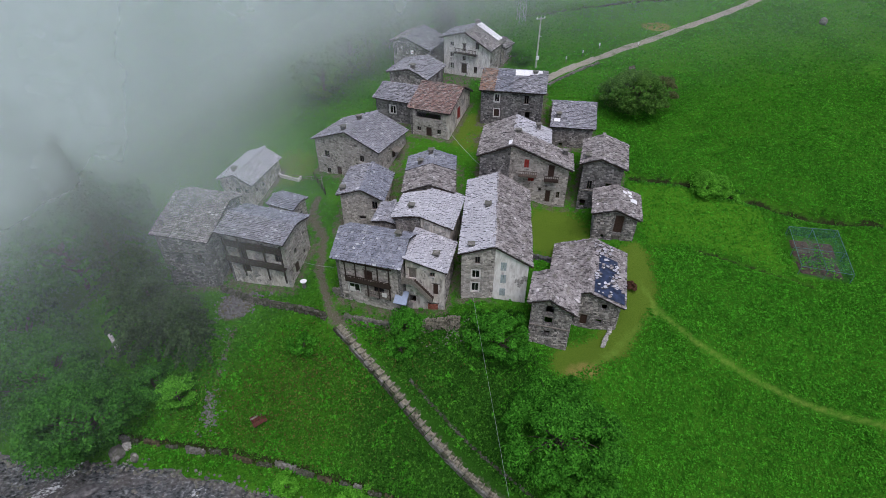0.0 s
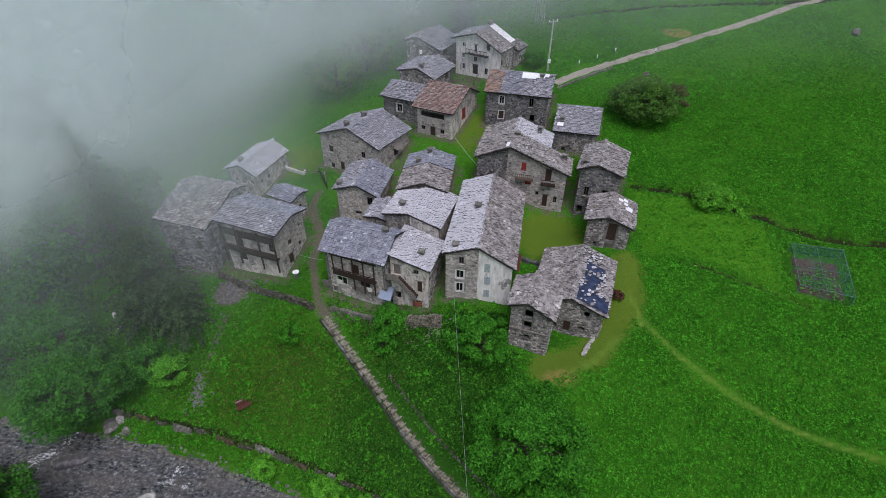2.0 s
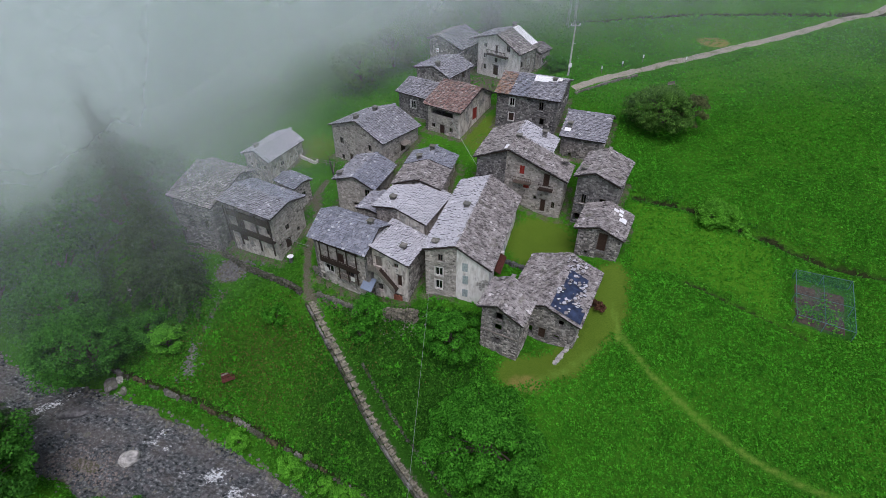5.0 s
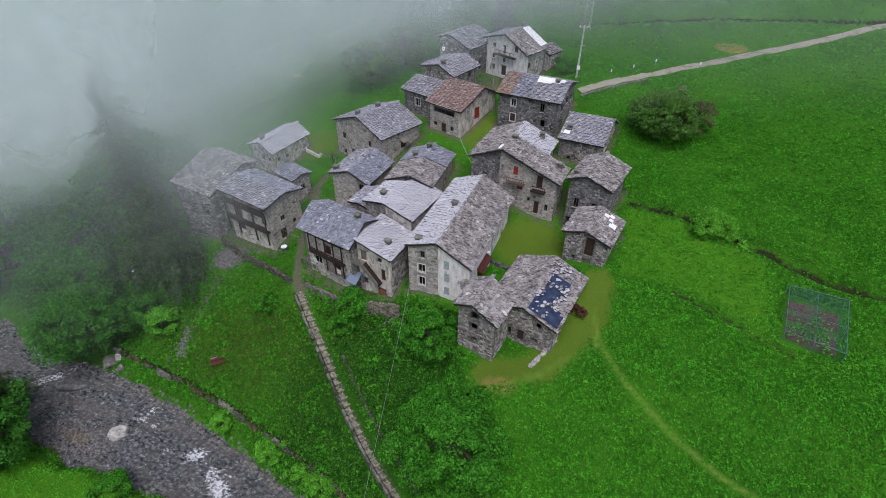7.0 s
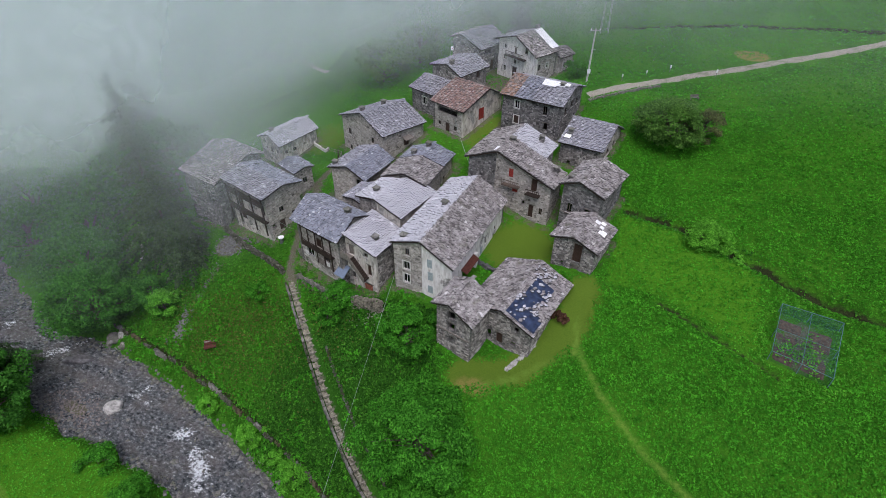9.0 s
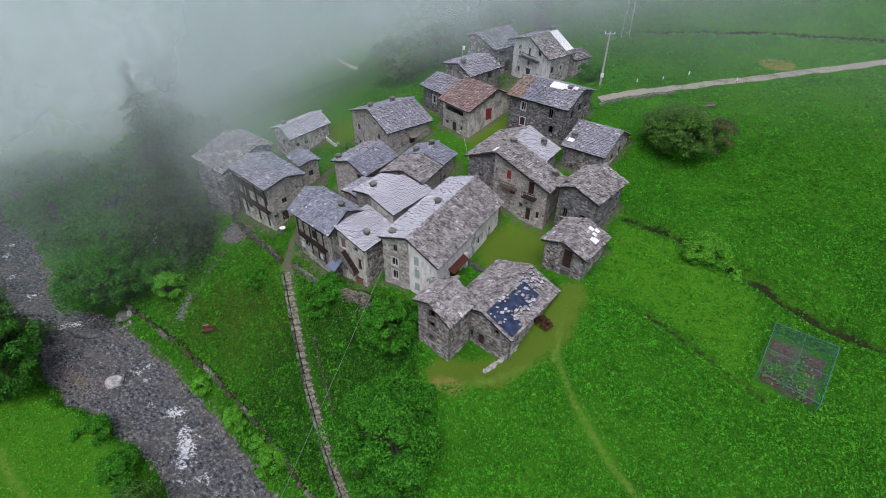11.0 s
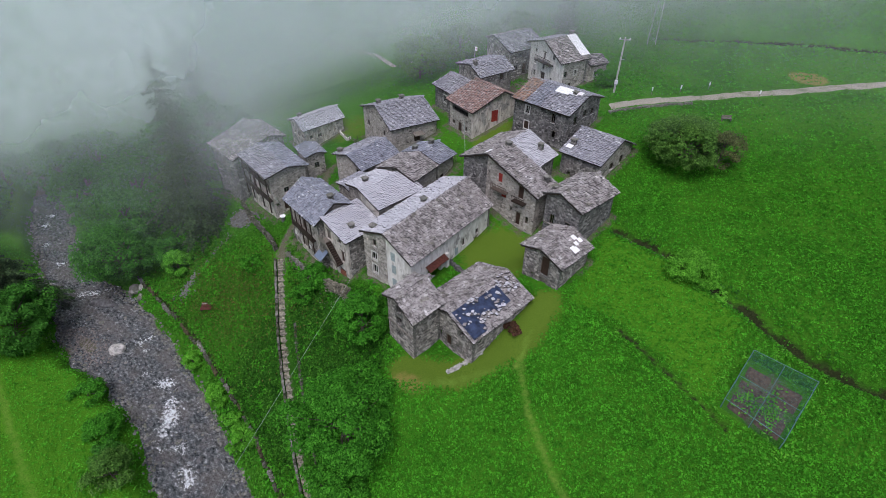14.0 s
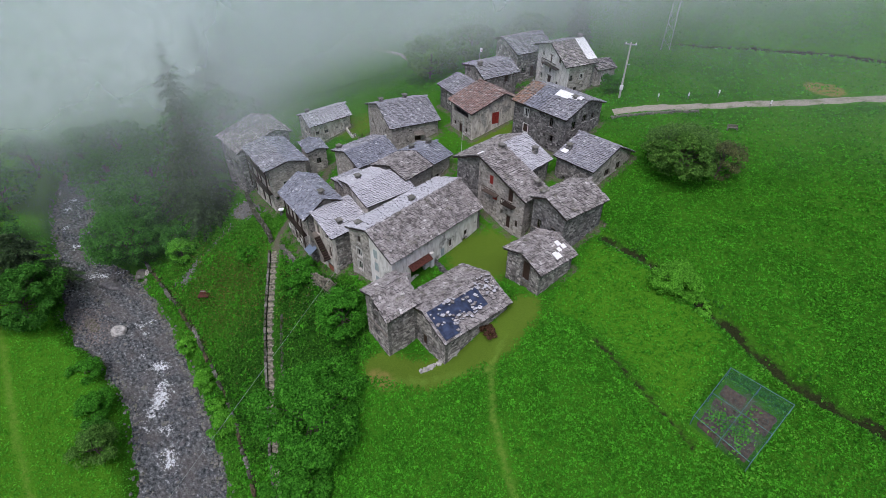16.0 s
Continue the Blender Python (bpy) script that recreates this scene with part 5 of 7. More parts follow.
def conifer(label, x, y, tall, spread, mat, seed=1, low=0.08):
    """A spruce: straight trunk and drooping boughs of uneven length that shorten towards the top."""
    g = np.random.default_rng(seed)
    root = new("conifer")
    root.matrix_basis = pose(x, y, height(x, y))
    tagged(root, label, "tree")
    bm = bmesh.new()
    bmesh.ops.create_cone(bm, cap_ends=True, segments=8, radius1=tall * 0.02, radius2=0.03, depth=tall, matrix=Matrix.Translation((0, 0, tall / 2 - 0.3)))
    part("trunk", bm, M_BARK, root)
    pts = []
    z = tall * low
    while z < tall * 0.99:
        f = z / tall
        reach = spread * (1 - f) ** 0.72 * min(1.0, 0.55 + 2.2 * f) + 0.2
        for k in range(9):
            a = g.uniform(0, 2 * math.pi)
            rr = reach * g.choice([0.55, 0.75, 0.95, 1.1, 1.3]) * (1 + 0.2 * math.sin(2 * a + seed))
            n = max(10, int(rr * 34))
            q = g.uniform(0.05, 1, n) ** 0.7
            side = g.normal(0, 0.13 * rr, n) * (1.15 - q)
            p = np.stack([np.cos(a) * rr * q - np.sin(a) * side, np.sin(a) * rr * q + np.cos(a) * side,
                          z + 0.12 * rr * q - 0.42 * rr * q ** 2.2 + g.normal(0, 0.07, n) - np.abs(side) * 0.45], 1)
            pts.append(p)
        z += max(0.38, tall * 0.034) * g.uniform(0.7, 1.3)
    quads_mesh("crown", leaf_quads(np.concatenate(pts), 0.2, 0.7, seed + 3), mat, root)
    return root


tree("large broad-leaved tree below the barns", 13.6, 35.2, 8.6, 6.2, 105, 300, 0.15, M_LEAF, 0.08, 3)
tree("broad-leaved tree below the barns", 16.8, 29.5, 6.5, 4.2, 60, 230, 0.15, M_LEAF, 0.08, 4)
tree("young broad-leaved tree on the slope", 7.4, 46.2, 5.2, 3.6, 64, 150, 0.14, M_LEAF, 0.08, 5)
tree("leafy bush beside the old wall", -4.9, 49.9, 3.4, 2.2, 32, 130, 0.13, M_LEAF, 0.02, 7, "bush", "bush")
tree("leafy bush on the slope", -5.6, 47.4, 2.4, 1.7, 22, 110, 0.13, M_LEAF, 0.02, 8, "bush", "bush")
tree("round bright green bush in the meadow", 41.6, 71.0, 3.4, 2.5, 70, 150, 0.12, M_LEAF_BRIGHT, 0.0, 9, "bush", "bush")
tree("low spreading plants beside the meadow bush", 44.5, 70.2, 1.2, 1.9, 14, 110, 0.14, M_LEAF_BRIGHT, 0.0, 10, "bush", "bush")
tree("dense dark broad-leaved tree behind the low house", 34.0, 90.6, 7.0, 5.2, 150, 170, 0.15, M_LEAF_DARK, 0.0, 11)
tree("brownish thin-leaved shrub beside the tree", 39.0, 92.0, 5.6, 3.2, 50, 90, 0.12, M_LEAF_BROWN, 0.0, 12, "bush", "bush")
tree("broad riverside tree with dense crown", -48.6, 41.8, 11.5, 6.4, 150, 180, 0.18, M_LEAF_DEEP, 0.08, 13)
tree("broad riverside tree with dense crown", -56.5, 47.5, 13.0, 7.0, 130, 160, 0.2, M_LEAF_DEEP, 0.08, 14)
tree("riverside tree in the mist", -64.0, 55.5, 13.0, 7.0, 80, 130, 0.25, M_LEAF_DEEP, 0.1, 15)
tree("riverside tree in the mist", -74.0, 50.5, 12.0, 7.0, 80, 130, 0.25, M_LEAF_DEEP, 0.1, 22)
tree("bright young tree on the slope", -37.2, 45.8, 4.4, 2.3, 36, 140, 0.14, M_LEAF_BRIGHT, 0.02, 16)
tree("leafy bush on the slope", -40.9, 47.4, 4.6, 2.7, 36, 130, 0.15, M_LEAF_DEEP, 0.02, 17, "bush", "bush")
tree("leafy bush on the river bank", -11.0, 33.2, 2.6, 1.8, 24, 110, 0.13, M_LEAF_BRIGHT, 0.0, 18, "bush", "bush")
tree("leafy bush on the river bank", -2.6, 30.2, 2.6, 1.9, 24, 110, 0.13, M_LEAF_BRIGHT, 0.0, 19, "bush", "bush")
tree("leafy plants on the slope", -19.2, 49.3, 1.9, 1.8, 20, 110, 0.13, M_LEAF, 0.0, 24, "bush", "bush")
tree("leafy shrub beside the river", -11.6, 17.4, 4.2, 2.6, 40, 130, 0.14, M_LEAF_DARK, 0.0, 20, "bush", "bush")
tree("broad-leaved tree on the far bank", -46.0, 22.0, 9.5, 5.8, 110, 170, 0.18, M_LEAF_DEEP, 0.05, 21)
tree("riverside tree in the mist", -71.0, 26.0, 10.0, 5.5, 70, 120, 0.24, M_LEAF_DEEP, 0.08, 45)
tree("leafy shrub beside the river", -19.0, 20.5, 2.8, 2.3, 36, 130, 0.14, M_LEAF, 0.0, 47, "bush", "bush")
tree("low leafy shrub beside the river", -15.4, 18.6, 2.2, 1.9, 26, 120, 0.14, M_LEAF_DEEP, 0.0, 51, "bush", "bush")
tree("low leafy shrub on the far bank", -27.5, 22.6, 1.6, 2.2, 24, 110, 0.14, M_LEAF, 0.0, 52, "bush", "bush")
tree("leafy bush on the river bank", -20.3, 35.3, 2.2, 1.6, 24, 110, 0.13, M_LEAF_BRIGHT, 0.0, 48, "bush", "bush")
tree("leafy bush below the bank wall", -6.2, 31.6, 1.5, 1.3, 16, 100, 0.13, M_LEAF_BRIGHT, 0.0, 53, "bush", "bush")
tree("riverside tree in the mist", -86.0, 33.0, 10.0, 5.5, 60, 110, 0.28, M_LEAF_DEEP, 0.08, 49)
tree("riverside tree in the mist", -98.0, 43.0, 11.0, 6.0, 60, 110, 0.28, M_LEAF_DEEP, 0.08, 50)
for k, (tx, ty) in enumerate(((-60, 66), (-71, 61), (-81, 57), (-53, 69), (-64, 72), (-88, 52))):
    tree("tall broad-leaved tree deep in the mist", tx, ty, 15.0, 7.0, 60, 100, 0.34, M_LEAF_DEEP, 0.1, 70 + k)
conifer("broad dark spruce beside the barn", -41.2, 54.2, 17.0, 6.6, M_NEEDLE, 31)
conifer("lower spruce with hanging boughs beside the barn", -36.8, 53.0, 10.0, 4.6, M_NEEDLE, 35)
conifer("tall dark spruce in the mist", -46.4, 57.6, 30.0, 5.6, M_NEEDLE, 32, 0.2)
conifer("tall dark spruce in the mist", -63.0, 73.0, 30.0, 6.0, M_NEEDLE, 33, 0.15)
conifer("tall dark spruce in the mist", -83.0, 91.0, 27.0, 6.0, M_NEEDLE, 36, 0.2)
conifer("dark spruce with hanging boughs on the far bank", -55.0, 26.0, 12.0, 6.2, M_NEEDLE, 37, 0.05)
conifer("slender spruce behind the white house", 0.6, 122.5, 14.0, 3.0, M_NEEDLE, 34)
tree("broad-leaved tree in the mist behind the farm", -19.5, 113.0, 9.0, 5.0, 60, 110, 0.24, M_LEAF_DARK, 0.1, 41)
tree("broad-leaved tree in the mist behind the farm", -9.0, 119.0, 9.0, 5.0, 60, 110, 0.24, M_LEAF_DARK, 0.1, 42)
tree("broad-leaved tree in the mist behind the farm", -24.0, 104.0, 9.0, 5.5, 60, 110, 0.24, M_LEAF_DARK, 0.1, 43)
tree("leafy bush below the ruined wall", 15.8, 106.8, 2.6, 2.0, 26, 110, 0.15, M_LEAF, 0.0, 44, "bush", "bush")


# ---- mist: thin veils that hang over the valley and thicken away from the village ----
def mist_material(i, dense):
    m, n, l, b = material("mist", 1.0, 0.0, 0.0)
    n.remove(b)
    p = coords(n, l)
    a = n.new("ShaderNodeTexNoise")
    a.inputs["Scale"].default_value, a.inputs["Detail"].default_value, a.inputs["Roughness"].default_value = 0.045, 5.0, 0.55
    l.new(p, a.inputs["Vector"])
    wisp = ramp(n, l, a.outputs["Fac"], [(0.32, (0.4, 0.4, 0.4)), (0.64, (1, 1, 1))])
    at = n.new("ShaderNodeAttribute")
    at.attribute_name = "veil"
    f = n.new("ShaderNodeMath")
    f.operation = "MULTIPLY"
    l.new(wisp, f.inputs[0])
    l.new(at.outputs["Fac"], f.inputs[1])
    f2 = n.new("ShaderNodeMath")
    f2.operation = "MULTIPLY"
    f2.inputs[1].default_value = dense
    l.new(f.outputs[0], f2.inputs[0])
    d, t, mx, clear, out = (n.new("ShaderNodeBsdfDiffuse"), n.new("ShaderNodeBsdfTranslucent"), n.new("ShaderNodeMixShader"), n.new("ShaderNodeBsdfTransparent"), n.new("ShaderNodeMixShader"))
    d.inputs["Color"].default_value = t.inputs["Color"].default_value = (0.85, 0.915, 0.925, 1)
    l.new(d.outputs[0], mx.inputs[1])
    l.new(t.outputs[0], mx.inputs[2])
    l.new(f2.outputs[0], out.inputs[0])
    l.new(clear.outputs[0], out.inputs[1])
    l.new(mx.outputs[0], out.inputs[2])
    l.new(out.outputs[0], n["Material Output"].inputs[0])
    return m


def mist_veil(i, offset, dense, lo, hi, reach, heading=(-0.62, 0.785)):
    """One veil across the direction in which the mist thickens; it thins out between lo and hi along the valley, down to a share."""
    dirn, side = Vector((heading[0], heading[1], 0)), Vector((heading[1], -heading[0], 0))
    nu, nv = 70, 24
    verts, fade = [], []
    for v in range(nv + 1):
        for u in range(nu + 1):
            s = -190 + 350 * u / nu
            bow = (0.25 if i < 5 else 1.0) * (6 * math.sin(s * 0.03 + i * 0.35) + 3 * math.sin(s * 0.011 + i * 0.3))
            q = dirn * (offset + bow + 0.30 * v * 3.2 * 0.5) + side * s
            g = height(q.x, q.y)
            z = max(g, -11) + 1.0 + v * 3.2
            verts.append((q.x, q.y, z))
            lift = v * 3.2
            share = 0.25 + 0.95 * math.exp(-((s - 21) / 18.0) ** 2) if i < 5 else (0.7 + 0.3 * float(ease(-30, 10, s)) if i < 7 else 1.0)
            if 1 < i < 5:
                share += 1.5 * float(ease(18, 32, lift) * ease(16, 6, s))
            fade.append(float(share * ease(1.0, 13, lift) * (1 - ease(60, 76, lift)) * ease(-190, -150, s) * (1 - reach * ease(lo, hi, s)) * (1 - ease(90 + 5 * i, 140 + 7 * i, s))))
    faces = [(a + b * (nu + 1), a + 1 + b * (nu + 1), a + 1 + (b + 1) * (nu + 1), a + (b + 1) * (nu + 1)) for b in range(nv) for a in range(nu)]
    ob = mesh_object("mist", verts, faces, mist_material(i, dense), None, True)
    at = ob.data.attributes.new("veil", "FLOAT", "POINT")
    at.data.foreach_set("value", fade)
    return tagged(ob, "thin veil of white morning mist over the valley", "mist", kind="stuff")


for i in range(12):
    near = i < 5
    mist_veil(i, (51, 56, 61, 66, 71)[i] if near else 79 + 8.0 * (i - 5), (0.05, 0.1, 0.18, 0.28, 0.32)[i] if near else (0.3, 0.34, 0.3, 0.28, 0.32, 0.38, 0.42)[i - 5], 4 if near else 12, 36 if near else 66, 0.88 if near else 0.15)
for k, (offset, dense) in enumerate(((97, 0.1), (104, 0.15), (112, 0.2), (123, 0.22), (135, 0.24), (150, 0.26))):
    mist_veil(7 + k, offset, dense, 22, 80, 0.62, (-0.1, 0.995))

mist_veil(12, 95, 0.06, 100, 150, 0.0, (0.0, 1.0))


# ---- roof sheets and repairs ----
def local_bend(root, s, d, v, lift):
    """A point on a slope: d metres from the ridge, v along it, lift above it."""
    WL, WR, L, zr, dl, dr, dzb = SHAPE[root.name]
    W, dd = (WR, dr) if s > 0 else (WL, dl)
    return Vector((s * d, v, zr - dd * d / W + dzb * v / L + lift))


def sheet(name, label, cat, root, s, outline, mat, lift=0.2, cell=0.35, seed=0):
    """A thin crumpled sheet lying on a slope, cut to an outline of (from the ridge, along the ridge)."""
    rnd = random.Random(seed)
    bm = bmesh.new()
    us, vs = [p[0] for p in outline], [p[1] for p in outline]
    nu, nv = max(2, int((max(us) - min(us)) / cell)), max(2, int((max(vs) - min(vs)) / cell))

    def inside(u, v):
        hit = False
        for (a, b), (c, d) in zip(outline, outline[1:] + outline[:1]):
            if (b > v) != (d > v) and u < (c - a) * (v - b) / (d - b) + a:
                hit = not hit
        return hit
    grid = {}
    for i in range(nu + 1):
        for j in range(nv + 1):
            u, v = min(us) + (max(us) - min(us)) * i / nu, min(vs) + (max(vs) - min(vs)) * j / nv
            grid[i, j] = bm.verts.new(local_bend(root, s, u, v, lift + rnd.uniform(-0.03, 0.03)))
    for i in range(nu):
        for j in range(nv):
            u, v = min(us) + (max(us) - min(us)) * (i + 0.5) / nu, min(vs) + (max(vs) - min(vs)) * (j + 0.5) / nv
            if inside(u, v):
                bm.faces.new((grid[i, j], grid[i + 1, j], grid[i + 1, j + 1], grid[i, j + 1]))
    for v in [v for v in bm.verts if not v.link_faces]:
        bm.verts.remove(v)
    geo = bmesh.ops.extrude_face_region(bm, geom=bm.faces[:])
    bmesh.ops.translate(bm, verts=[g for g in geo["geom"] if isinstance(g, bmesh.types.BMVert)], vec=(0, 0, -0.03))
    ob = part(name, bm, mat, None)
    ob.matrix_basis = root.matrix_basis
    return tagged(ob, label, cat)


def stone_mesh(i, mat):
    r = random.Random(900 + i)
    bm = bmesh.new()
    bmesh.ops.create_icosphere(bm, subdivisions=1, radius=0.5)
    for v in bm.verts:
        v.co *= r.uniform(0.78, 1.12)
    me = bpy.data.meshes.new("stone")
    bm.to_mesh(me)
    bm.free()
    me.materials.append(mat)
    return me


STONES = {}


def stones_of(mat):
    if mat.name not in STONES:
        STONES[mat.name] = [stone_mesh(i, mat) for i in range(7)]
    return STONES[mat.name]


def heap(name, label, cat, spots, mat, kind="stuff", parent=None):
    """Many stones as one mesh. spots: x, y, z, size."""
    base = [(np.array([v.co for v in m.vertices]), [tuple(p.vertices) for p in m.polygons]) for m in stones_of(mat)]
    rnd = np.random.default_rng(len(spots))
    verts, faces, k = [], [], 0
    for x, y, z, s in spots:
        v, f = base[rnd.integers(7)]
        a = rnd.uniform(0, 6.28)
        R = np.array([[math.cos(a), -math.sin(a), 0], [math.sin(a), math.cos(a), 0], [0, 0, 1]])
        verts.append((v * (s * rnd.uniform(0.8, 1.3), s * rnd.uniform(0.7, 1.1), s * rnd.uniform(0.45, 0.8))) @ R.T + (x, y, z))
        faces += [tuple(k + i for i in p) for p in f]
        k += len(v)
    ob = mesh_object(name, np.concatenate(verts).tolist(), faces, mat, parent)
    return tagged(ob, label, cat, kind=kind)


sheet("tarpaulin", "dark blue tarpaulin over the damaged slab roof", "tarpaulin", barn_tarp, 1, [(0.7, 0.3), (4.6, 0.3), (4.5, 2.5), (3.1, 3.0), (2.7, 4.4), (3.4, 5.2), (3.4, 7.7), (1.0, 7.6), (0.9, 4.2), (0.6, 3.0)], M_TARP, 0.4)
rs = random.Random(4)
for k in range(100):
    if k < 14:
        d, v = rs.uniform(0.8, 4.6), rs.uniform(0.4, 2.8)
    elif k < 26:
        d, v = 2.6 + 0.5 * (k % 3) + rs.uniform(-0.2, 0.2), rs.uniform(2.4, 6.4)
    elif k < 62:
        d, v = rs.uniform(0.5, 3.6), rs.uniform(2.2, 7.8)
    else:
        d, v = rs.uniform(0.2, 2.6), rs.uniform(7.8, 10.2)
    ob = new("roof_stone", slabs_of(M_ROOF_PALE if k % 3 else M_ROOF_BROWN)[k % 6])
    sz = rs.uniform(0.16, 0.5)
    ob.matrix_basis = barn_tarp.matrix_basis @ Matrix.Translation(local_bend(barn_tarp, 1, d, v, 0.44)) @ Euler((0.2, 0.1, rs.uniform(0, 6))).to_matrix().to_4x4() @ Matrix.Diagonal((sz * rs.uniform(0.8, 1.4), sz, 0.16, 1))
    tagged(ob, "pale flat stone weighing down the roof covering", "stone", "stones on the roof")
sheet("roof_sheet", "bright white metal sheet covering part of the roof", "roof sheet", white_house, 1, [(0.2, 4.9), (5.0, 5.0), (5.0, 6.75), (0.2, 6.85)], M_SHEET, 0.36)
sheet("roof_sheet", "shiny crumpled foil strip near the ridge", "roof sheet", dark_house, -1, [(0.2, 1.2), (0.9, 1.0), (1.5, 3.4), (1.6, 5.5), (0.3, 5.6)], M_SHEET, 0.36)
for d, v, a in ((1.2, 5.4, 0.34), (1.9, 5.8, 0.32), (2.0, 4.9, 0.28), (2.5, 4.0, 0.5)):
    sheet("roof_sheet", "small white sheet patching the slab roof", "roof sheet", patch_barn, 1, [(d - a, v - a), (d + a, v - a * 0.8), (d + a * 0.9, v + a), (d - a, v + a * 0.7)], M_SHEET, 0.36, 0.25)
sheet("roof_sheet", "small white sheet beside the skylight", "roof sheet", low_house, -1, [(4.2, 5.9), (5.0, 5.9), (5.0, 6.9), (4.3, 6.9)], M_SHEET, 0.36, 0.25)
chimney(low_house, -3.9, 6.2, 22.74 - 2.2 * 3.9 / 5.89, 0.7)
sheet("roof_sheet", "pale slab patch on the brown roof", "roof sheet", balcony_house, -1, [(0.2, 0.2), (0.7, 0.2), (0.7, 1.5), (0.2, 1.4)], M_SHEET, 0.36, 0.25)

rows = []
for v0 in (11.4, 13.1, 14.8, 16.6):
    for k in range(16):
        rows.append((long_house.matrix_basis @ local_bend(long_house, 1, 0.3 + 0.24 * k, v0 + 0.25 * math.sin(k * 0.5 + v0) + rs.uniform(-.05, .05), 0.34), rs.uniform(0.16, 0.3)))
for k in range(90):
    rows.append((long_house.matrix_basis @ local_bend(long_house, 1, 4.6 - abs(rs.gauss(0, 0.9)), rs.gauss(4.2, 2.2), 0.34), rs.uniform(0.14, 0.36)))
rows = [(p, r) for p, r in rows if p.y > 52.8]
heap("loose_roof_slabs", "loose slabs and weighting stones on the old roof", "stones", [(p.x, p.y, p.z, r) for p, r in rows], M_ROOF_BROWN)

# ---- balconies, stairs and timber fronts ----
balcony(balcony_house, "F", 0.6, 1.2, 4.0, 16.75, 0.9, M_PLANK)
balcony(balcony_house, "F", 0.6, 5.2, 7.4, 16.3, 1.0, M_WOOD)
balcony(white_house, "F", 0.7, -2.1, 2.6, 25.6, 1.0, M_WOOD)
lx = -4.14 + 0.8
balcony(loggia_house, "L", lx, 0.7, 10.0, 9.3, 0.75, M_WOOD, 1.1)
block("parapet", (lx - 0.79, lx - 0.7, 0.7, 10.0, 9.3, 10.35), M_WOOD, loggia_house, "dark boarded balcony front")
block("parapet", (lx - 0.6, lx - 0.5, 0.7, 10.0, 12.0, 13.2), M_WOOD, loggia_house, "dark boarded upper front")
for yy in (0.7, 3.4, 7.3, 9.8):
    block("post", (lx - 0.75, lx - 0.57, yy, yy + 0.2, 7.0, 13.6), M_WOOD, loggia_house)
gx = -3.52 + 0.7
balcony(gallery_house, "L", gx, 1.8, 8.3, 10.6, 0.7, M_WOOD, 1.0)
balcony(gallery_house, "L", gx, 1.8, 5.6, 8.5, 0.55, M_WOOD_GREY, 0.9)
for k in range(22):
    yy = 1.85 + 0.293 * k
    block("parapet_board", (gx - 0.74, gx - 0.7, yy, yy + 0.25, 10.68, 11.5 - 0.04 * (k % 3)), M_WOOD, gallery_house, "", 0.012)
for yy in (1.8, 3.4, 5.0, 6.6, 8.1):
    block("post", (gx - 0.66, gx - 0.52, yy, yy + 0.14, 8.4 if yy < 5.5 else 10.5, 13.9), M_WOOD, gallery_house)
for yy, w in ((2.3, 0.7), (6.9, 0.8)):
    block("drying_cloth", (gx - 0.75, gx - 0.71, yy, yy + w, 9.0, 9.75), M_WINFRAME, gallery_house, "pale cloth hung over the lower rail", 0.03)
block("eaves_beam", (gx - 0.62, gx - 0.48, 1.5, 8.6, 13.75, 13.92), M_WOOD, gallery_house)
for k in range(11):
    block("stair_step", (1.3 + 0.24 * k, 1.56 + 0.24 * k, -0.7, 0.38, 12.0 - 0.26 * (k + 1), 12.0 - 0.26 * k), M_WOOD, stair_house)
block("landing", (0.0, 1.4, -0.75, 0.38, 11.85, 12.02), M_WOOD_GREY, stair_house)
block("handrail", (0.0, 1.4, -0.75, -0.68, 12.02, 12.9), M_WOOD_GREY, stair_house)
bm = bmesh.new()
prism(bm, [(1.3, -0.78, 11.9), (4.0, -0.78, 9.0), (4.0, -0.7, 9.0), (1.3, -0.7, 11.9), (1.3, -0.78, 12.85), (4.0, -0.78, 9.95), (4.0, -0.7, 9.95), (1.3, -0.7, 12.85)])
part("stair_rail", bm, M_WOOD_GREY, stair_house)
block("brick_patch", (3.1, 4.5, 0.36, 0.41, 6.4, 7.9), plain("red_brickwork", (0.3, 0.11, 0.07), 0.9, vary=0.5, scale=5.0), stair_house, "patch of exposed red brick", 0.02)
bm = bmesh.new()
prism(bm, [(-1.3, -1.3, 8.6), (0.5, -1.3, 8.5), (0.5, 0.38, 9.5), (-1.3, 0.38, 9.6), (-1.3, -1.3, 8.64), (0.5, -1.3, 8.54), (0.5, 0.38, 9.54), (-1.3, 0.38, 9.64)])
part("awning", bm, plain("blue_grey_sheet", (0.2, 0.25, 0.33), 0.4, 0.4, 0.2), stair_house, "blue-grey metal sheet awning")
bm = bmesh.new()
prism(bm, [(4.6, 3.2, 12.4), (5.5, 3.2, 11.9), (5.5, 7.2, 11.9), (4.6, 7.2, 12.4), (4.6, 3.2, 12.46), (5.5, 3.2, 11.96), (5.5, 7.2, 11.96), (4.6, 7.2, 12.46)])
part("rusted_canopy", bm, M_RUST, long_house, "rusty red sheet canopy over a broken opening")
block("pier", (4.6, 5.0, 7.3, 7.9, 9.0, 12.4), M_WHITE, long_house, "white plastered pier")
block("step", (4.5, 5.6, 13.6, 15.2, 9.6, 10.0), M_CONCRETE, long_house)
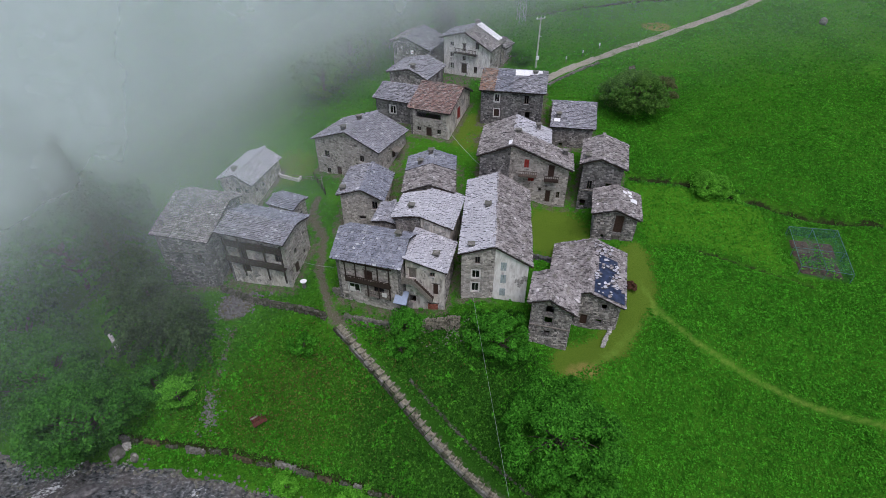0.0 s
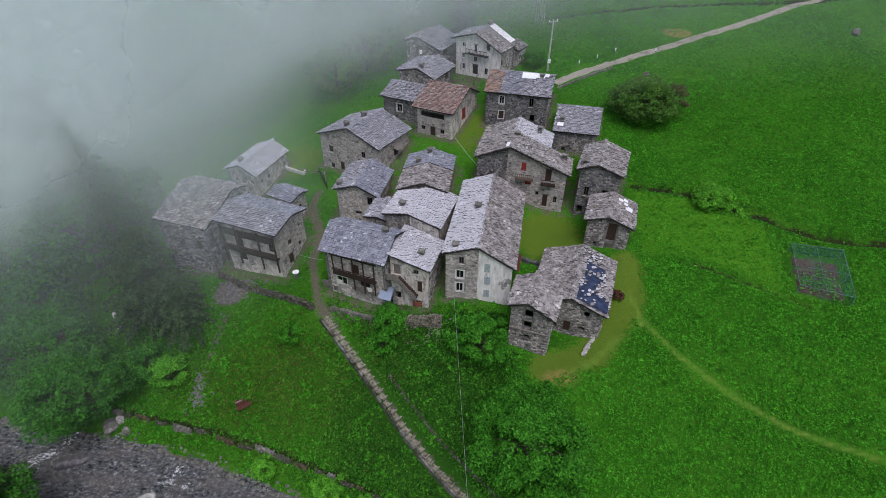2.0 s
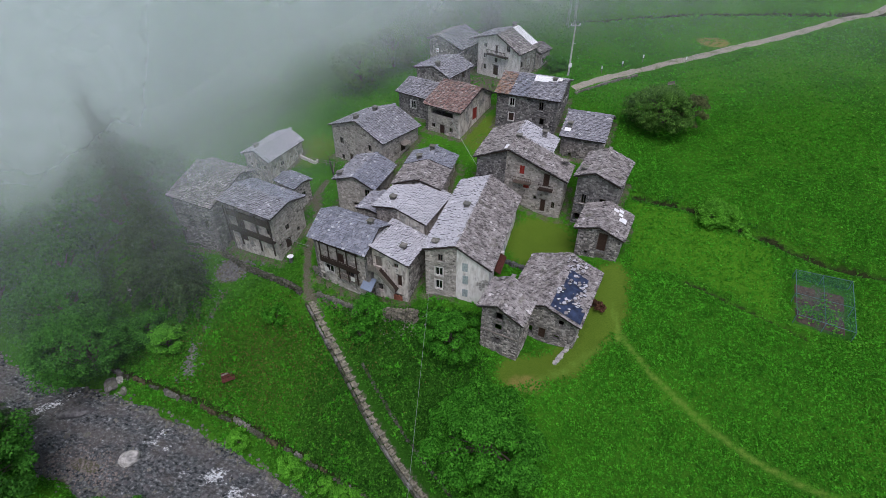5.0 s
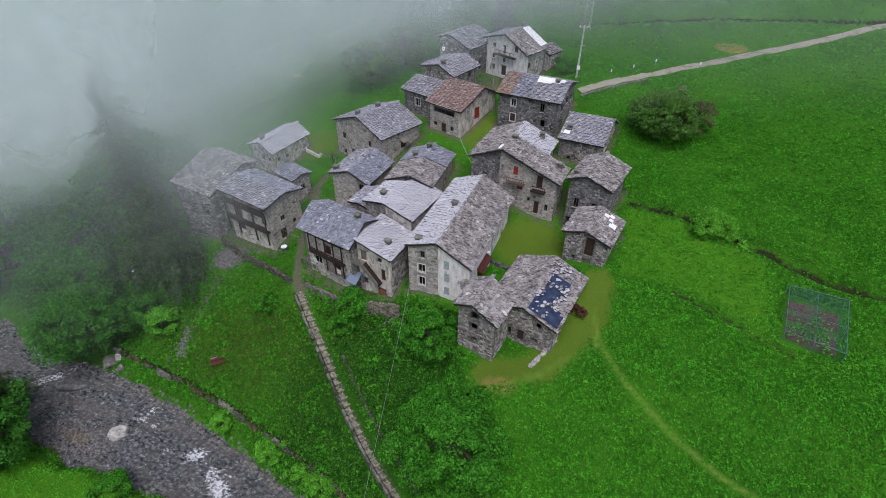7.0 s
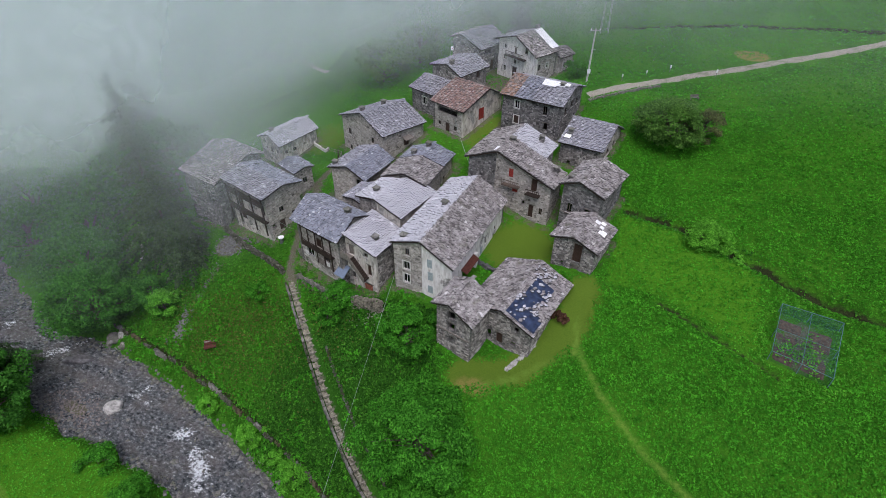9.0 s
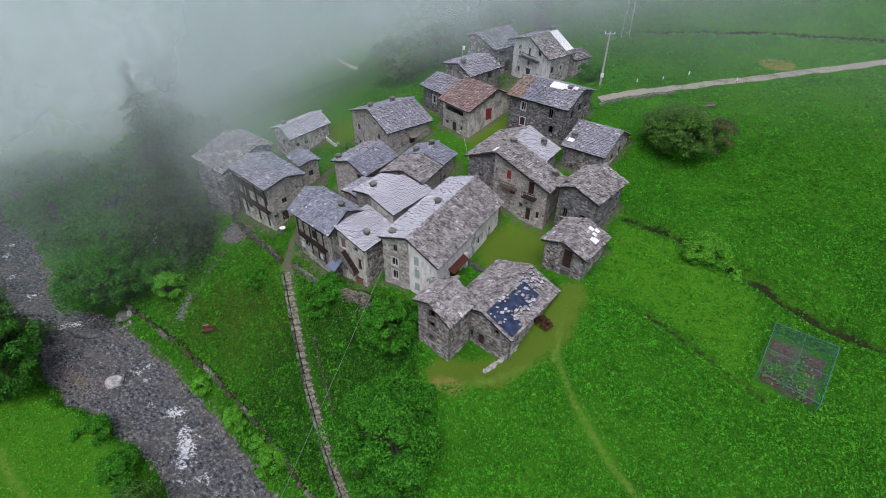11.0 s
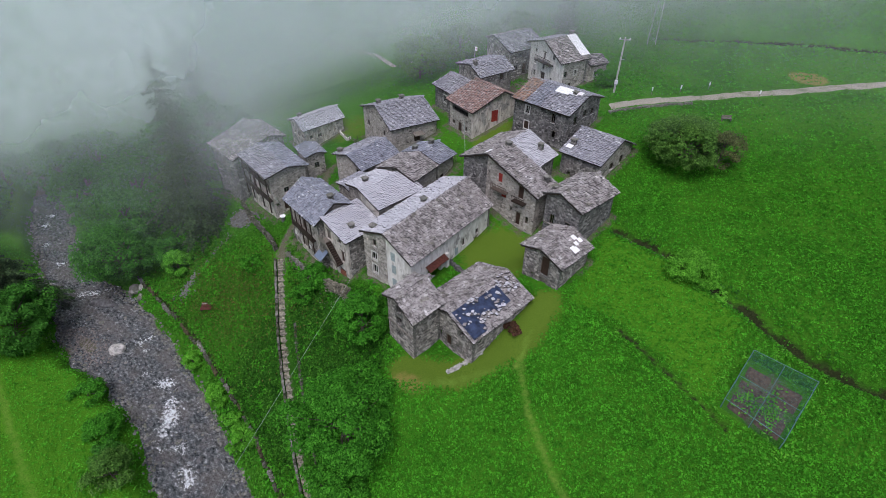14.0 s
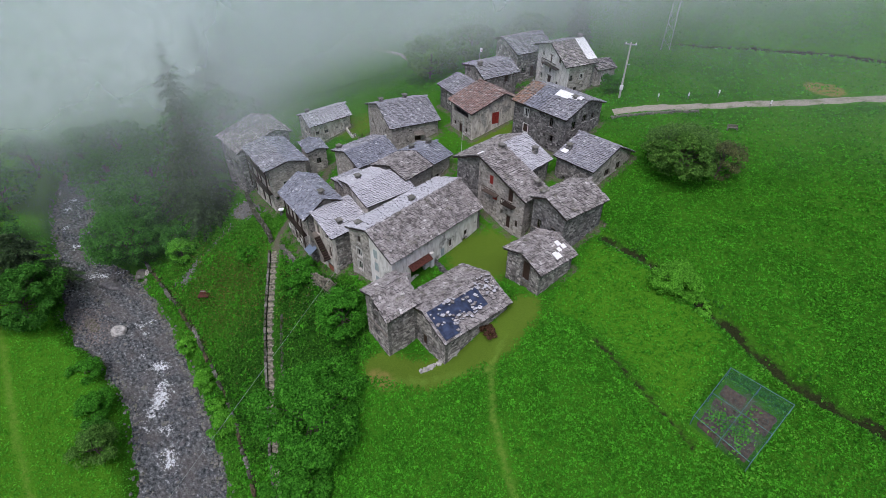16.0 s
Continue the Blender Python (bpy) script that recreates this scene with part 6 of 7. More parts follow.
for root, u, z in ((barn_small, (-2.0, 3.06, 0.42), 9.2), (narrow_house, (-2.4, 3.4, 0.42), 15.2)):
    block("ledge", (u[0], u[1], u[2] - 0.14, u[2] + 0.02, z, z + 0.12), M_WOOD_GREY, root, "timber string course")
# plank canopy over the broad house's side door
bm = bmesh.new()
prism(bm, [(5.9, 4.5, 17.1), (7.0, 4.5, 16.8), (7.0, 6.4, 16.8), (5.9, 6.4, 17.1), (5.9, 4.5, 17.16), (7.0, 4.5, 16.86), (7.0, 6.4, 16.86), (5.9, 6.4, 17.16)])
part("door_canopy", bm, M_WOOD_GREY, broad_house)

# ---- road, stair lane and walls ----
def along(line, step):
    """Points every so many metres along a line, with the direction there."""
    out = []
    for (ax, ay), (bx, by) in zip(line, line[1:]):
        n = max(1, int(math.hypot(bx - ax, by - ay) / step))
        d = Vector((bx - ax, by - ay, 0)).normalized()
        out += [(ax + (bx - ax) * k / n, ay + (by - ay) * k / n, d) for k in range(n)]
    return out


def ribbon(name, label, cat, line, half, mat, lift, rim=0.0):
    pts = along(line, 0.8)
    verts, faces, n = [], [], 9
    for i, (x, y, d) in enumerate(pts):
        if 0 < i < len(pts) - 1:
            d = (Vector((pts[i + 1][0] - pts[i - 1][0], pts[i + 1][1] - pts[i - 1][1], 0))).normalized()
        s = Vector((-d.y, d.x, 0))
        zc = height(x, y)
        for j in range(n):
            f = (j / (n - 1) * 2 - 1) * (half + 0.12 * math.sin(i * 0.9 + j))
            q = Vector((x, y, 0)) + s * f
            zz = 0.5 * (height(q.x, q.y) + zc) + lift if abs(f) < half * 0.9 else height(q.x, q.y) - 0.25
            verts.append((q.x, q.y, zz))
    faces = [(i * n + j, i * n + j + 1, (i + 1) * n + j + 1, (i + 1) * n + j) for i in range(len(pts) - 1) for j in range(n - 1)]
    return tagged(mesh_object(name, verts, faces, mat, None, True), label, cat, kind="structure")


def gravel_material():
    m, n, l, b = material("gravel_road", 0.95)
    p = coords(n, l)
    f, g = fuzz(n, l, p, 6.0, 7.0, 0.7), fuzz(n, l, p, 0.7, 4.0)
    c = ramp(n, l, f, [(0.3, (0.2, 0.185, 0.15)), (0.7, (0.42, 0.39, 0.33))])
    c = mix(n, l, ramp(n, l, g, [(0.52, (0, 0, 0)), (0.68, (0.7, 0.7, 0.7))]), c, (0.12, 0.15, 0.06))
    l.new(c, b.inputs["Base Color"])
    bump(n, l, b, f, 0.6, 0.06)
    return m


M_GRAVEL = gravel_material()
ribbon("road", "pale gravel road across the hillside", "road", ROAD, 0.95, M_GRAVEL, 0.1)
ribbon("road", "pale track far off in the mist", "road", [(-190, 176), (-148, 173), (-131, 175), (-113, 169), (-91, 169), (-76, 163)], 1.1, M_GRAVEL, 0.3)


def dry_wall(label, line, tall, thick, size, mat, seed, kind="structure", top=None):
    """Courses of rough stones along a line."""
    rnd = random.Random(seed)
    spots = []
    for x, y, d in along(line, size * 0.85):
        s = Vector((-d.y, d.x, 0))
        z = (height(x, y) if top is None else top - tall)
        h = -0.1
        while h < tall:
            for side in (-0.25, 0.25):
                o = s * thick * (side + rnd.uniform(-0.12, 0.12))
                spots.append((x + o.x + rnd.uniform(-0.1, 0.1), y + o.y + rnd.uniform(-0.1, 0.1), z + h + size * 0.25, size * rnd.uniform(0.7, 1.35)))
            h += size * 0.5
    return heap("stone_wall", label, "wall", spots, mat, kind)


for k, ((ax, ay), (bx, by)) in enumerate(zip(BANK, BANK[1:])):
    for j in range(3):
        f0, f1 = j / 3 + 0.04 * (k % 3), (j + 1) / 3 - 0.05 * ((k + j) % 3)
        ends = [(ax + (bx - ax) * f - 0.06, ay + (by - ay) * f - 0.2 - 0.12 * ((k * 3 + j) % 3)) for f in (f0, f1)]
        dry_wall("mossy half-overgrown length of dry-stone bank wall", ends, 0.55 + 0.3 * ((k * 5 + j * 3) % 4) / 2, 0.35, 0.36, (M_MOSSROCK, M_ROCK, M_MOSSROCK, M_EARTHROCK)[(k * 3 + j) % 4], 40 + k * 3 + j)
dry_wall("stone kerb wall along the lower edge of the road", [(20.2, 97.6), (26, 102.3), (31.5, 106.6)], 0.35, 0.4, 0.45, M_ROCK, 2)
dry_wall("dry-stone terrace wall below the loggia house", [(-33.5, 59.5), (-28, 57.0), (-23, 55.2), (-18.0, 53.2), (-16.2, 52.2)], 1.0, 0.55, 0.4, M_MOSSROCK, 3)
dry_wall("low stone wall beside the gallery house", [(-15.6, 56.0), (-12.5, 55.0)], 0.9, 0.4, 0.4, M_ROCK, 4)
dry_wall("low pale wall running from the barn corner", [(23.2, 50.4), (20.6, 46.2)], 0.35, 0.4, 0.4, M_PALEROCK, 5)
dry_wall("low mossy yard wall between house and barn", [(12.2, 60.2), (15.3, 59.2), (17, 58.8)], 0.6, 0.5, 0.4, M_WETROCK, 6)
dry_wall("half-buried stones along the ditch", DITCH[:4], 0.04, 1.1, 0.24, M_ROCK, 7)
dry_wall("collapsed dry-stone wall below the stair house", [(-2.6, 49.7), (0.0, 49.3), (2.4, 49.2)], 1.9, 0.7, 0.36, plain("warm_wall_stones", (0.2, 0.187, 0.145), 0.95, vary=0.7, scale=2.4, relief=0.6), 8)
dry_wall("rough stone footing below the gallery house", [(-13.6, 52.3), (-8.0, 51.1), (-3.5, 50.4)], 0.5, 0.5, 0.38, M_ROCK, 9)


def build_stair():
    """The cobbled mule stair: a flat step every metre between two stone kerbs."""
    root = new("stone_stair")
    tagged(root, "long mossy mule stair of stone steps between kerbs", "stairs", kind="structure")
    raw = along(STAIR, 0.85)
    pts = []
    for i, (x, y, d) in enumerate(raw):
        near = raw[max(0, i - 3):i + 4]
        pts.append((sum(p[0] for p in near) / len(near), sum(p[1] for p in near) / len(near), sum((p[2] for p in near), Vector()).normalized()))
    rnd = random.Random(11)
    m_step = plain("pale_step_stone", (0.22, 0.21, 0.155), 0.9, vary=0.75, scale=2.6, relief=0.6)
    m_edge = plain("worn_step_edge", (0.27, 0.258, 0.205), 0.9, vary=0.6, scale=3.0, relief=0.5)
    for x, y, d in pts:
        z = height(x, y) + 0.16
        ang = math.degrees(math.atan2(d.y, d.x))
        side = Vector((-d.y, d.x, 0))
        slope = height(x + d.x * 0.5, y + d.y * 0.5) - height(x - d.x * 0.5, y - d.y * 0.5)
        for c0, c1 in ((-0.55, -0.2), (-0.18, 0.16), (0.18, 0.5)):
            bm = bmesh.new()
            box(bm, -0.43, 0.26, c0, c1, -0.35, rnd.uniform(-0.05, 0.0))
            for v in bm.verts:
                v.co += Vector((rnd.uniform(-.05, .05), rnd.uniform(-.04, .04), rnd.uniform(-.03, .03)))
            ob = part("cobble", bm, m_step, root)
            ob.matrix_basis = pose(x, y, z, rnd.uniform(-2, 2), rnd.uniform(-2, 2) - 0.75 * math.degrees(math.atan(slope)), ang)
        bm = bmesh.new()
        box(bm, 0.28, 0.42, -0.5, 0.46, -0.35, 0.03)
        for v in bm.verts:
            v.co += Vector((rnd.uniform(-.03, .03), rnd.uniform(-.08, .08), rnd.uniform(-.02, .02)))
        ob = part("step", bm, m_edge, root)
        ob.matrix_basis = pose(x, y, z, 0, 0, ang + rnd.uniform(-4, 4))
        for off, wid, hh in ((-0.86, 0.32, 0.34), (0.66, 0.2, 0.2)):
            q = Vector((x, y, 0)) + side * off
            bm = bmesh.new()
            box(bm, -0.44, 0.44, -wid / 2, wid / 2, -0.5, hh)
            for v in bm.verts:
                v.co += Vector((rnd.uniform(-.05, .05), rnd.uniform(-.06, .06), rnd.uniform(-.06, .06)))
            k = part("kerb", bm, M_MOSSROCK if rnd.random() < 0.6 else M_ROCK, root)
            k.matrix_basis = pose(q.x, q.y, height(x, y) + 0.08, 0, -math.degrees(math.atan(slope)), ang)
    verge = [(x - d.y * 1.8, y + d.x * 1.8) for x, y, d in pts[14::4]]
    dry_wall("low broken line of mossy stones beside the mule stair", verge, 0.35, 0.3, 0.3, M_MOSSROCK, 14)


build_stair()


# ---- stones in and beside the river ----
def scatter_river():
    g = np.random.default_rng(3)
    wet, dry, grey = [], [], []
    x, y = g.uniform(-88, 16, 30000), g.uniform(8, 50, 30000)
    d = off_river(x, y)
    for px, py, pd in zip(x[d < 0.8], y[d < 0.8], d[d < 0.8]):
        size = g.choice([0.22, 0.34, 0.5, 0.75, 1.15], p=[0.3, 0.32, 0.22, 0.12, 0.04])
        (wet if g.uniform() < 0.75 else grey).append((px, py, WATER_Z - 0.14 * size + max(0, height(px, py) - WATER_Z), size * g.uniform(0.8, 1.2)))
    ring = (d > -0.9) & (d < 1.0)
    for px, py in list(zip(x[ring], y[ring]))[:1100]:
        dry.append((px, py, max(height(px, py), WATER_Z) + 0.05, g.uniform(0.2, 0.7)))
    bar = [(px, py, max(height(px, py), WATER_Z) + 0.02, g.uniform(0.15, 0.45)) for px, py in zip(g.normal(-40, 3.2, 420), g.normal(28, 1.5, 420))]
    heap("river_stones", "dark wet stones lying in the stream", "stones", wet[:1500], M_WETROCK)
    heap("river_stones", "grey stones standing out of the stream", "stones", grey[:420], M_ROCK)
    heap("bank_stones", "grey stones along the river's edge", "stones", dry, M_ROCK)
    heap("gravel_bar", "brownish gravel bar of small stones", "stones", bar, plain("river_gravel", (0.2, 0.175, 0.16), 0.9, vary=0.45, scale=3.0))
    scree = [(x, y, height(x, y) + 0.04, g.uniform(0.15, 0.45)) for x, y in zip(g.normal(-32.5, 0.8, 200), g.normal(44.3, 1.2, 200))]
    scree += [(x, y, height(x, y) + 0.05, g.uniform(0.2, 0.6)) for x, y in zip(g.normal(-30.8, 1.6, 300), g.uniform(55.3, 58.6, 300))]
    scree += [(x, y, height(x, y) + 0.02, g.uniform(0.12, 0.35)) for x, y in zip(g.normal(-31.5, 0.5, 90), g.uniform(48, 54, 90))]
    heap("scree", "loose pale grey rubble on the slope", "stones", scree, M_RUBBLE)
    rubble = [(x, y, height(x, y) + 0.08, g.uniform(0.12, 0.38)) for x, y in zip(g.normal(0.9, 1.6, 200), g.normal(48.6, 0.9, 200))]
    heap("rubble", "tumbled building stones below the houses", "stones", rubble, plain("pale_rubble", (0.24, 0.225, 0.2), 0.9, vary=0.55, scale=2.0))


scatter_river()


def boulder(label, x, y, z, sx, sy, sz, mat, seed):
    bm = bmesh.new()
    bmesh.ops.create_icosphere(bm, subdivisions=3, radius=0.5)
    for v in bm.verts:
        v.co *= 1 + 0.28 * noise.noise(v.co * 2.2 + Vector((seed, 0, 0))) + 0.08 * noise.noise(v.co * 7)
    ob = part("boulder", bm, mat, None)
    ob.matrix_basis = pose(x, y, z, 0, 0, seed * 40) @ Matrix.Diagonal((sx, sy, sz, 1))
    return tagged(ob, label, "boulder")


boulder("large pale boulder standing in the stream", -34.6, 30.4, -9.9, 2.7, 2.2, 1.9, M_PALEROCK, 1)
boulder("grey boulder at the river's edge", -45.0, 40.4, -9.0, 2.6, 2.0, 1.8, M_ROCK, 2)
boulder("grey boulder at the river's edge", -42.4, 39.9, -9.3, 1.6, 1.3, 1.5, M_ROCK, 3)
boulder("grey boulder at the river's edge", -43.8, 41.2, -8.6, 1.5, 1.3, 1.4, M_PALEROCK, 4)
boulder("flat dark rock between the rapids", -47.5, 35.2, -10.0, 5.0, 1.8, 1.2, M_WETROCK, 5)
boulder("grey rock in the meadow", 82.0, 119.5, 27.6, 2.4, 1.6, 1.5, M_ROCK, 6)


# ---- poles, cable, fences and small things ----
def rod(bm, a, b, r, n=8):
    a, b = Vector(a), Vector(b)
    d = (b - a).normalized()
    s = d.cross(Vector((0.31, 0.17, 0.93))).normalized()
    t = d.cross(s)
    va = [bm.verts.new(a + (s * math.cos(k * 2 * math.pi / n) + t * math.sin(k * 2 * math.pi / n)) * r) for k in range(n)]
    vb = [bm.verts.new(b + (s * math.cos(k * 2 * math.pi / n) + t * math.sin(k * 2 * math.pi / n)) * r) for k in range(n)]
    for k in range(n):
        bm.faces.new((va[k], va[(k + 1) % n], vb[(k + 1) % n], vb[k]))
    bm.faces.new(va)
    bm.faces.new(vb)


def utility_pole():
    root = new("utility_pole")
    z = height(18.35, 104.2)
    root.matrix_basis = pose(18.35, 104.2, z, 0, 0, 20)
    tagged(root, "tall pale utility pole with crossarm and insulators", "utility pole")
    top = 32.2 - z
    bm = bmesh.new()
    bmesh.ops.create_cone(bm, cap_ends=True, segments=10, radius1=0.19, radius2=0.12, depth=top + 0.6, matrix=Matrix.Translation((0, 0, top / 2 - 0.3)))
    part("pole", bm, M_CONCRETE, root)
    arm = block("crossarm", (-0.9, 0.9, -0.07, 0.07, top - 0.35, top - 0.2), M_METAL, root)
    for x in (-0.8, 0.0, 0.8):
        bm = bmesh.new()
        bmesh.ops.create_cone(bm, cap_ends=True, segments=8, radius1=0.09, radius2=0.05, depth=0.28, matrix=Matrix.Translation((x, 0, top - 0.06)))
        part("insulator", bm, M_SHEET, arm)
    block("meter_box", (-0.28, 0.28, -0.42, -0.18, 1.6, 2.3), M_SHEET, root, "white metal box")
    block("bracket", (0.15, 0.6, -0.05, 0.05, top * 0.62, top * 0.62 + 0.08), M_METAL, root)


utility_pole()


def lattice_tower(x, y):
    root = new("lattice_tower")
    z = height(x, y)
    root.matrix_basis = pose(x, y, z, 0, 0, 15)
    tagged(root, "grey steel lattice mast on the slope", "mast")
    h = 14.0
    for sx in (-1, 1):
        for sy in (-1, 1):
            bm = bmesh.new()
            rod(bm, (sx * 0.8, sy * 0.8, -0.3), (sx * 0.45, sy * 0.45, h), 0.06, 6)
            part("leg", bm, M_METAL, root)
    for k in range(9):
        z0, z1 = h * k / 9, h * (k + 1) / 9
        w0, w1 = 0.8 - 0.35 * k / 9, 0.8 - 0.35 * (k + 1) / 9
        for a, b in (((-1, -1), (1, -1)), ((1, -1), (1, 1)), ((1, 1), (-1, 1)), ((-1, 1), (-1, -1))):
            bm = bmesh.new()
            rod(bm, (a[0] * w0, a[1] * w0, z0), (b[0] * w1, b[1] * w1, z1), 0.03, 5)
            part("brace", bm, M_METAL, root)


lattice_tower(17.8, 126.7)


def cable(name, label, a, b, r, sag, mat):
    a, b = Vector(a), Vector(b)
    n, k = 24, 5
    d = (b - a).normalized()
    s = d.cross(Vector((0.31, 0.17, 0.93))).normalized()
    t = d.cross(s)
    verts, faces = [], []
    for i in range(n + 1):
        c = a.lerp(b, i / n) - Vector((0, 0, sag * 4 * (i / n) * (1 - i / n)))
        verts += [c + (s * math.cos(q * 2 * math.pi / k) + t * math.sin(q * 2 * math.pi / k)) * r for q in range(k)]
    faces = [(i * k + q, i * k + (q + 1) % k, (i + 1) * k + (q + 1) % k, (i + 1) * k + q) for i in range(n) for q in range(k)]
    return tagged(mesh_object(name, verts, faces, mat), label, "cable")


M_CABLE = plain("pale_cable", (0.32, 0.38, 0.34), 0.6, 0.2, 0.1)
cable("ropeway_cable", "thin pale ropeway cable from the long house to the valley", (3.35, 52.8, 13.2), (10.4, 1.0, -5.2), 0.015, 0.0, M_CABLE)
cable("power_cable", "thin cable hanging between the red-roofed house and its neighbour", (-0.3, 83.5, 20.6), (6.5, 73.2, 17.2), 0.035, 0.4, M_CABLE)
cable("power_cable", "thin cable hanging between houses over the lane", (-22.3, 58.0, 12.0), (-14.5, 54.0, 13.0), 0.02, 0.5, M_CABLE)


def fence(label, line, step, tall, rails, mat, cat="fence"):
    root = new("fence")
    tagged(root, label, cat)
    pts = [(x, y) for x, y, d in along(line, step)] + [line[-1]]
    for x, y in pts:
        bm = bmesh.new()
        rod(bm, (x, y, height(x, y) - 0.3), (x + random.uniform(-.06, .06), y, height(x, y) + tall), 0.06, 6)
        part("post", bm, mat, root)
    for (ax, ay), (bx, by) in zip(pts, pts[1:]):
        for k in range(rails):
            h = tall * (0.9 - 0.42 * k)
            bm = bmesh.new()
            rod(bm, (ax, ay, height(ax, ay) + h), (bx, by, height(bx, by) + h), 0.045, 6)
            part("rail", bm, mat, root)
    return root


fence("weathered wooden post-and-rail fence beside the white cottage", [(-26.5, 81.0), (-21.0, 79.2), (-20.2, 76.6)], 1.6, 1.1, 2, M_WOOD_GREY)
fence("weathered wooden rail beside the broad house", [(-22.5, 80.5), (-19.8, 75.8)], 1.5, 1.3, 3, M_WOOD)
fence("wooden posts and rail along the lane terrace", [(-31, 58.2), (-26, 56.2), (-21, 54.2), (-16.6, 52.2)], 2.0, 0.9, 1, M_WOOD)
fence("grey rail beside the gallery house", [(-15.4, 56.2), (-12.6, 55.0)], 1.4, 1.0, 2, M_WOOD_GREY)
for x, y in ((24.5, 105.6), (28.5, 109.0), (32.5, 112.0), (40.5, 112.0)):
    root = new("road_marker")
    root.matrix_basis = pose(x, y, height(x, y))
    tagged(root, "short white roadside marker post in the grass", "marker post", "markers along the road")
    bm = bmesh.new()
    rod(bm, (0, 0, -0.3), (0, 0, 0.9), 0.06, 8)
    part("post", bm, M_WOOD_GREY, root)
    block("cap", (-0.1, 0.1, -0.07, 0.07, 0.75, 1.3), M_SHEET, root)


M_NETBAR = plain("green_painted_bar", (0.1, 0.2, 0.19), 0.6)


def garden():
    """A netted vegetable plot: corner posts, top bars, net walls and roof, bare beds."""
    root = new("garden_enclosure")
    tagged(root, "fenced vegetable plot under fine green netting", "garden")
    c = [(50.6, 62.8), (56.9, 61.6), (55.2, 53.6), (49.4, 55.8)]
    m, n, l, b = material("green_net", 0.8)
    p = coords(n, l)
    t = n.new("ShaderNodeBsdfTransparent")
    mx = n.new("ShaderNodeMixShader")
    f = fuzz(n, l, p, 1.2, 3.0)
    l.new(ramp(n, l, f, [(0.3, (0.1, 0.1, 0.1)), (0.7, (0.27, 0.27, 0.27))]), mx.inputs[0])
    b.inputs["Base Color"].default_value = (0.04, 0.11, 0.1, 1)
    l.new(t.outputs[0], mx.inputs[1])
    l.new(b.outputs[0], mx.inputs[2])
    l.new(mx.outputs[0], n["Material Output"].inputs[0])
    hgt = 1.5
    mids = [((a[0] + d[0]) / 2, (a[1] + d[1]) / 2) for a, d in zip(c, c[1:] + c[:1])]
    for x, y in c + mids:
        bm = bmesh.new()
        rod(bm, (x, y, height(x, y) - 0.3), (x, y, height(x, y) + hgt), 0.05, 6)
        part("post", bm, M_NETBAR, root)
    lid = [(x, y, height(x, y) + hgt) for x, y in c]
    for a, d in zip(lid, lid[1:] + lid[:1]):
        bm = bmesh.new()
        rod(bm, a, d, 0.035, 6)
        part("top_bar", bm, M_NETBAR, root)
    ml = [(x, y, height(x, y) + hgt) for x, y in mids]
    for a, d in ((ml[0], ml[2]), (ml[1], ml[3])):
        bm = bmesh.new()
        rod(bm, a, d, 0.03, 6)
        part("top_bar", bm, M_NETBAR, root)
    mesh_object("net_roof", [(x, y, z + 0.03) for x, y, z in lid], [(0, 1, 2, 3)], m, root)
    for a, d in zip(c, c[1:] + c[:1]):
        mesh_object("net_side", [(a[0], a[1], height(*a)), (d[0], d[1], height(*d)), (d[0], d[1], height(*d) + hgt - 0.04), (a[0], a[1], height(*a) + hgt - 0.04)], [(0, 1, 2, 3)], m, root)
    bed = plain("garden_soil", (0.105, 0.07, 0.055), 0.95, vary=0.5, scale=3.0, relief=0.8)
    for u0, u1, v0, v1 in ((0.05, 0.46, 0.1, 0.3), (0.54, 0.95, 0.12, 0.46), (0.05, 0.44, 0.36, 0.5), (0.06, 0.42, 0.6, 0.95), (0.5, 0.94, 0.6, 0.92)):
        verts, faces, k = [], [], 8
        for i in range(k + 1):
            for j in range(k + 1):
                u, v = u0 + (u1 - u0) * i / k, v0 + (v1 - v0) * j / k
                x = (c[0][0] * (1 - u) + c[1][0] * u) * (1 - v) + (c[3][0] * (1 - u) + c[2][0] * u) * v
                y = (c[0][1] * (1 - u) + c[1][1] * u) * (1 - v) + (c[3][1] * (1 - u) + c[2][1] * u) * v
                verts.append((x, y, height(x, y) + (0.14 if 0 < i < k and 0 < j < k else -0.05) + random.uniform(-.03, .03)))
        faces = [(i * (k + 1) + j, (i + 1) * (k + 1) + j, (i + 1) * (k + 1) + j + 1, i * (k + 1) + j + 1) for i in range(k) for j in range(k)]
        mesh_object("soil_bed", verts, faces, bed, root)
    g = np.random.default_rng(8)
    pts = [(52 + g.normal(0, 1.0), 57.5 + g.normal(0, 0.8)) for _ in range(260)] + [(54 + g.normal(0, 0.5), 57.5 + g.normal(0, 1.6)) for _ in range(260)]
    tagged(quads_mesh("vegetables", leaf_quads(np.array([(x, y, height(x, y) + g.uniform(0.15, 0.45)) for x, y in pts]), 0.16, 0.8, 4), M_LEAF_BRIGHT, root), kind="stuff")


garden()


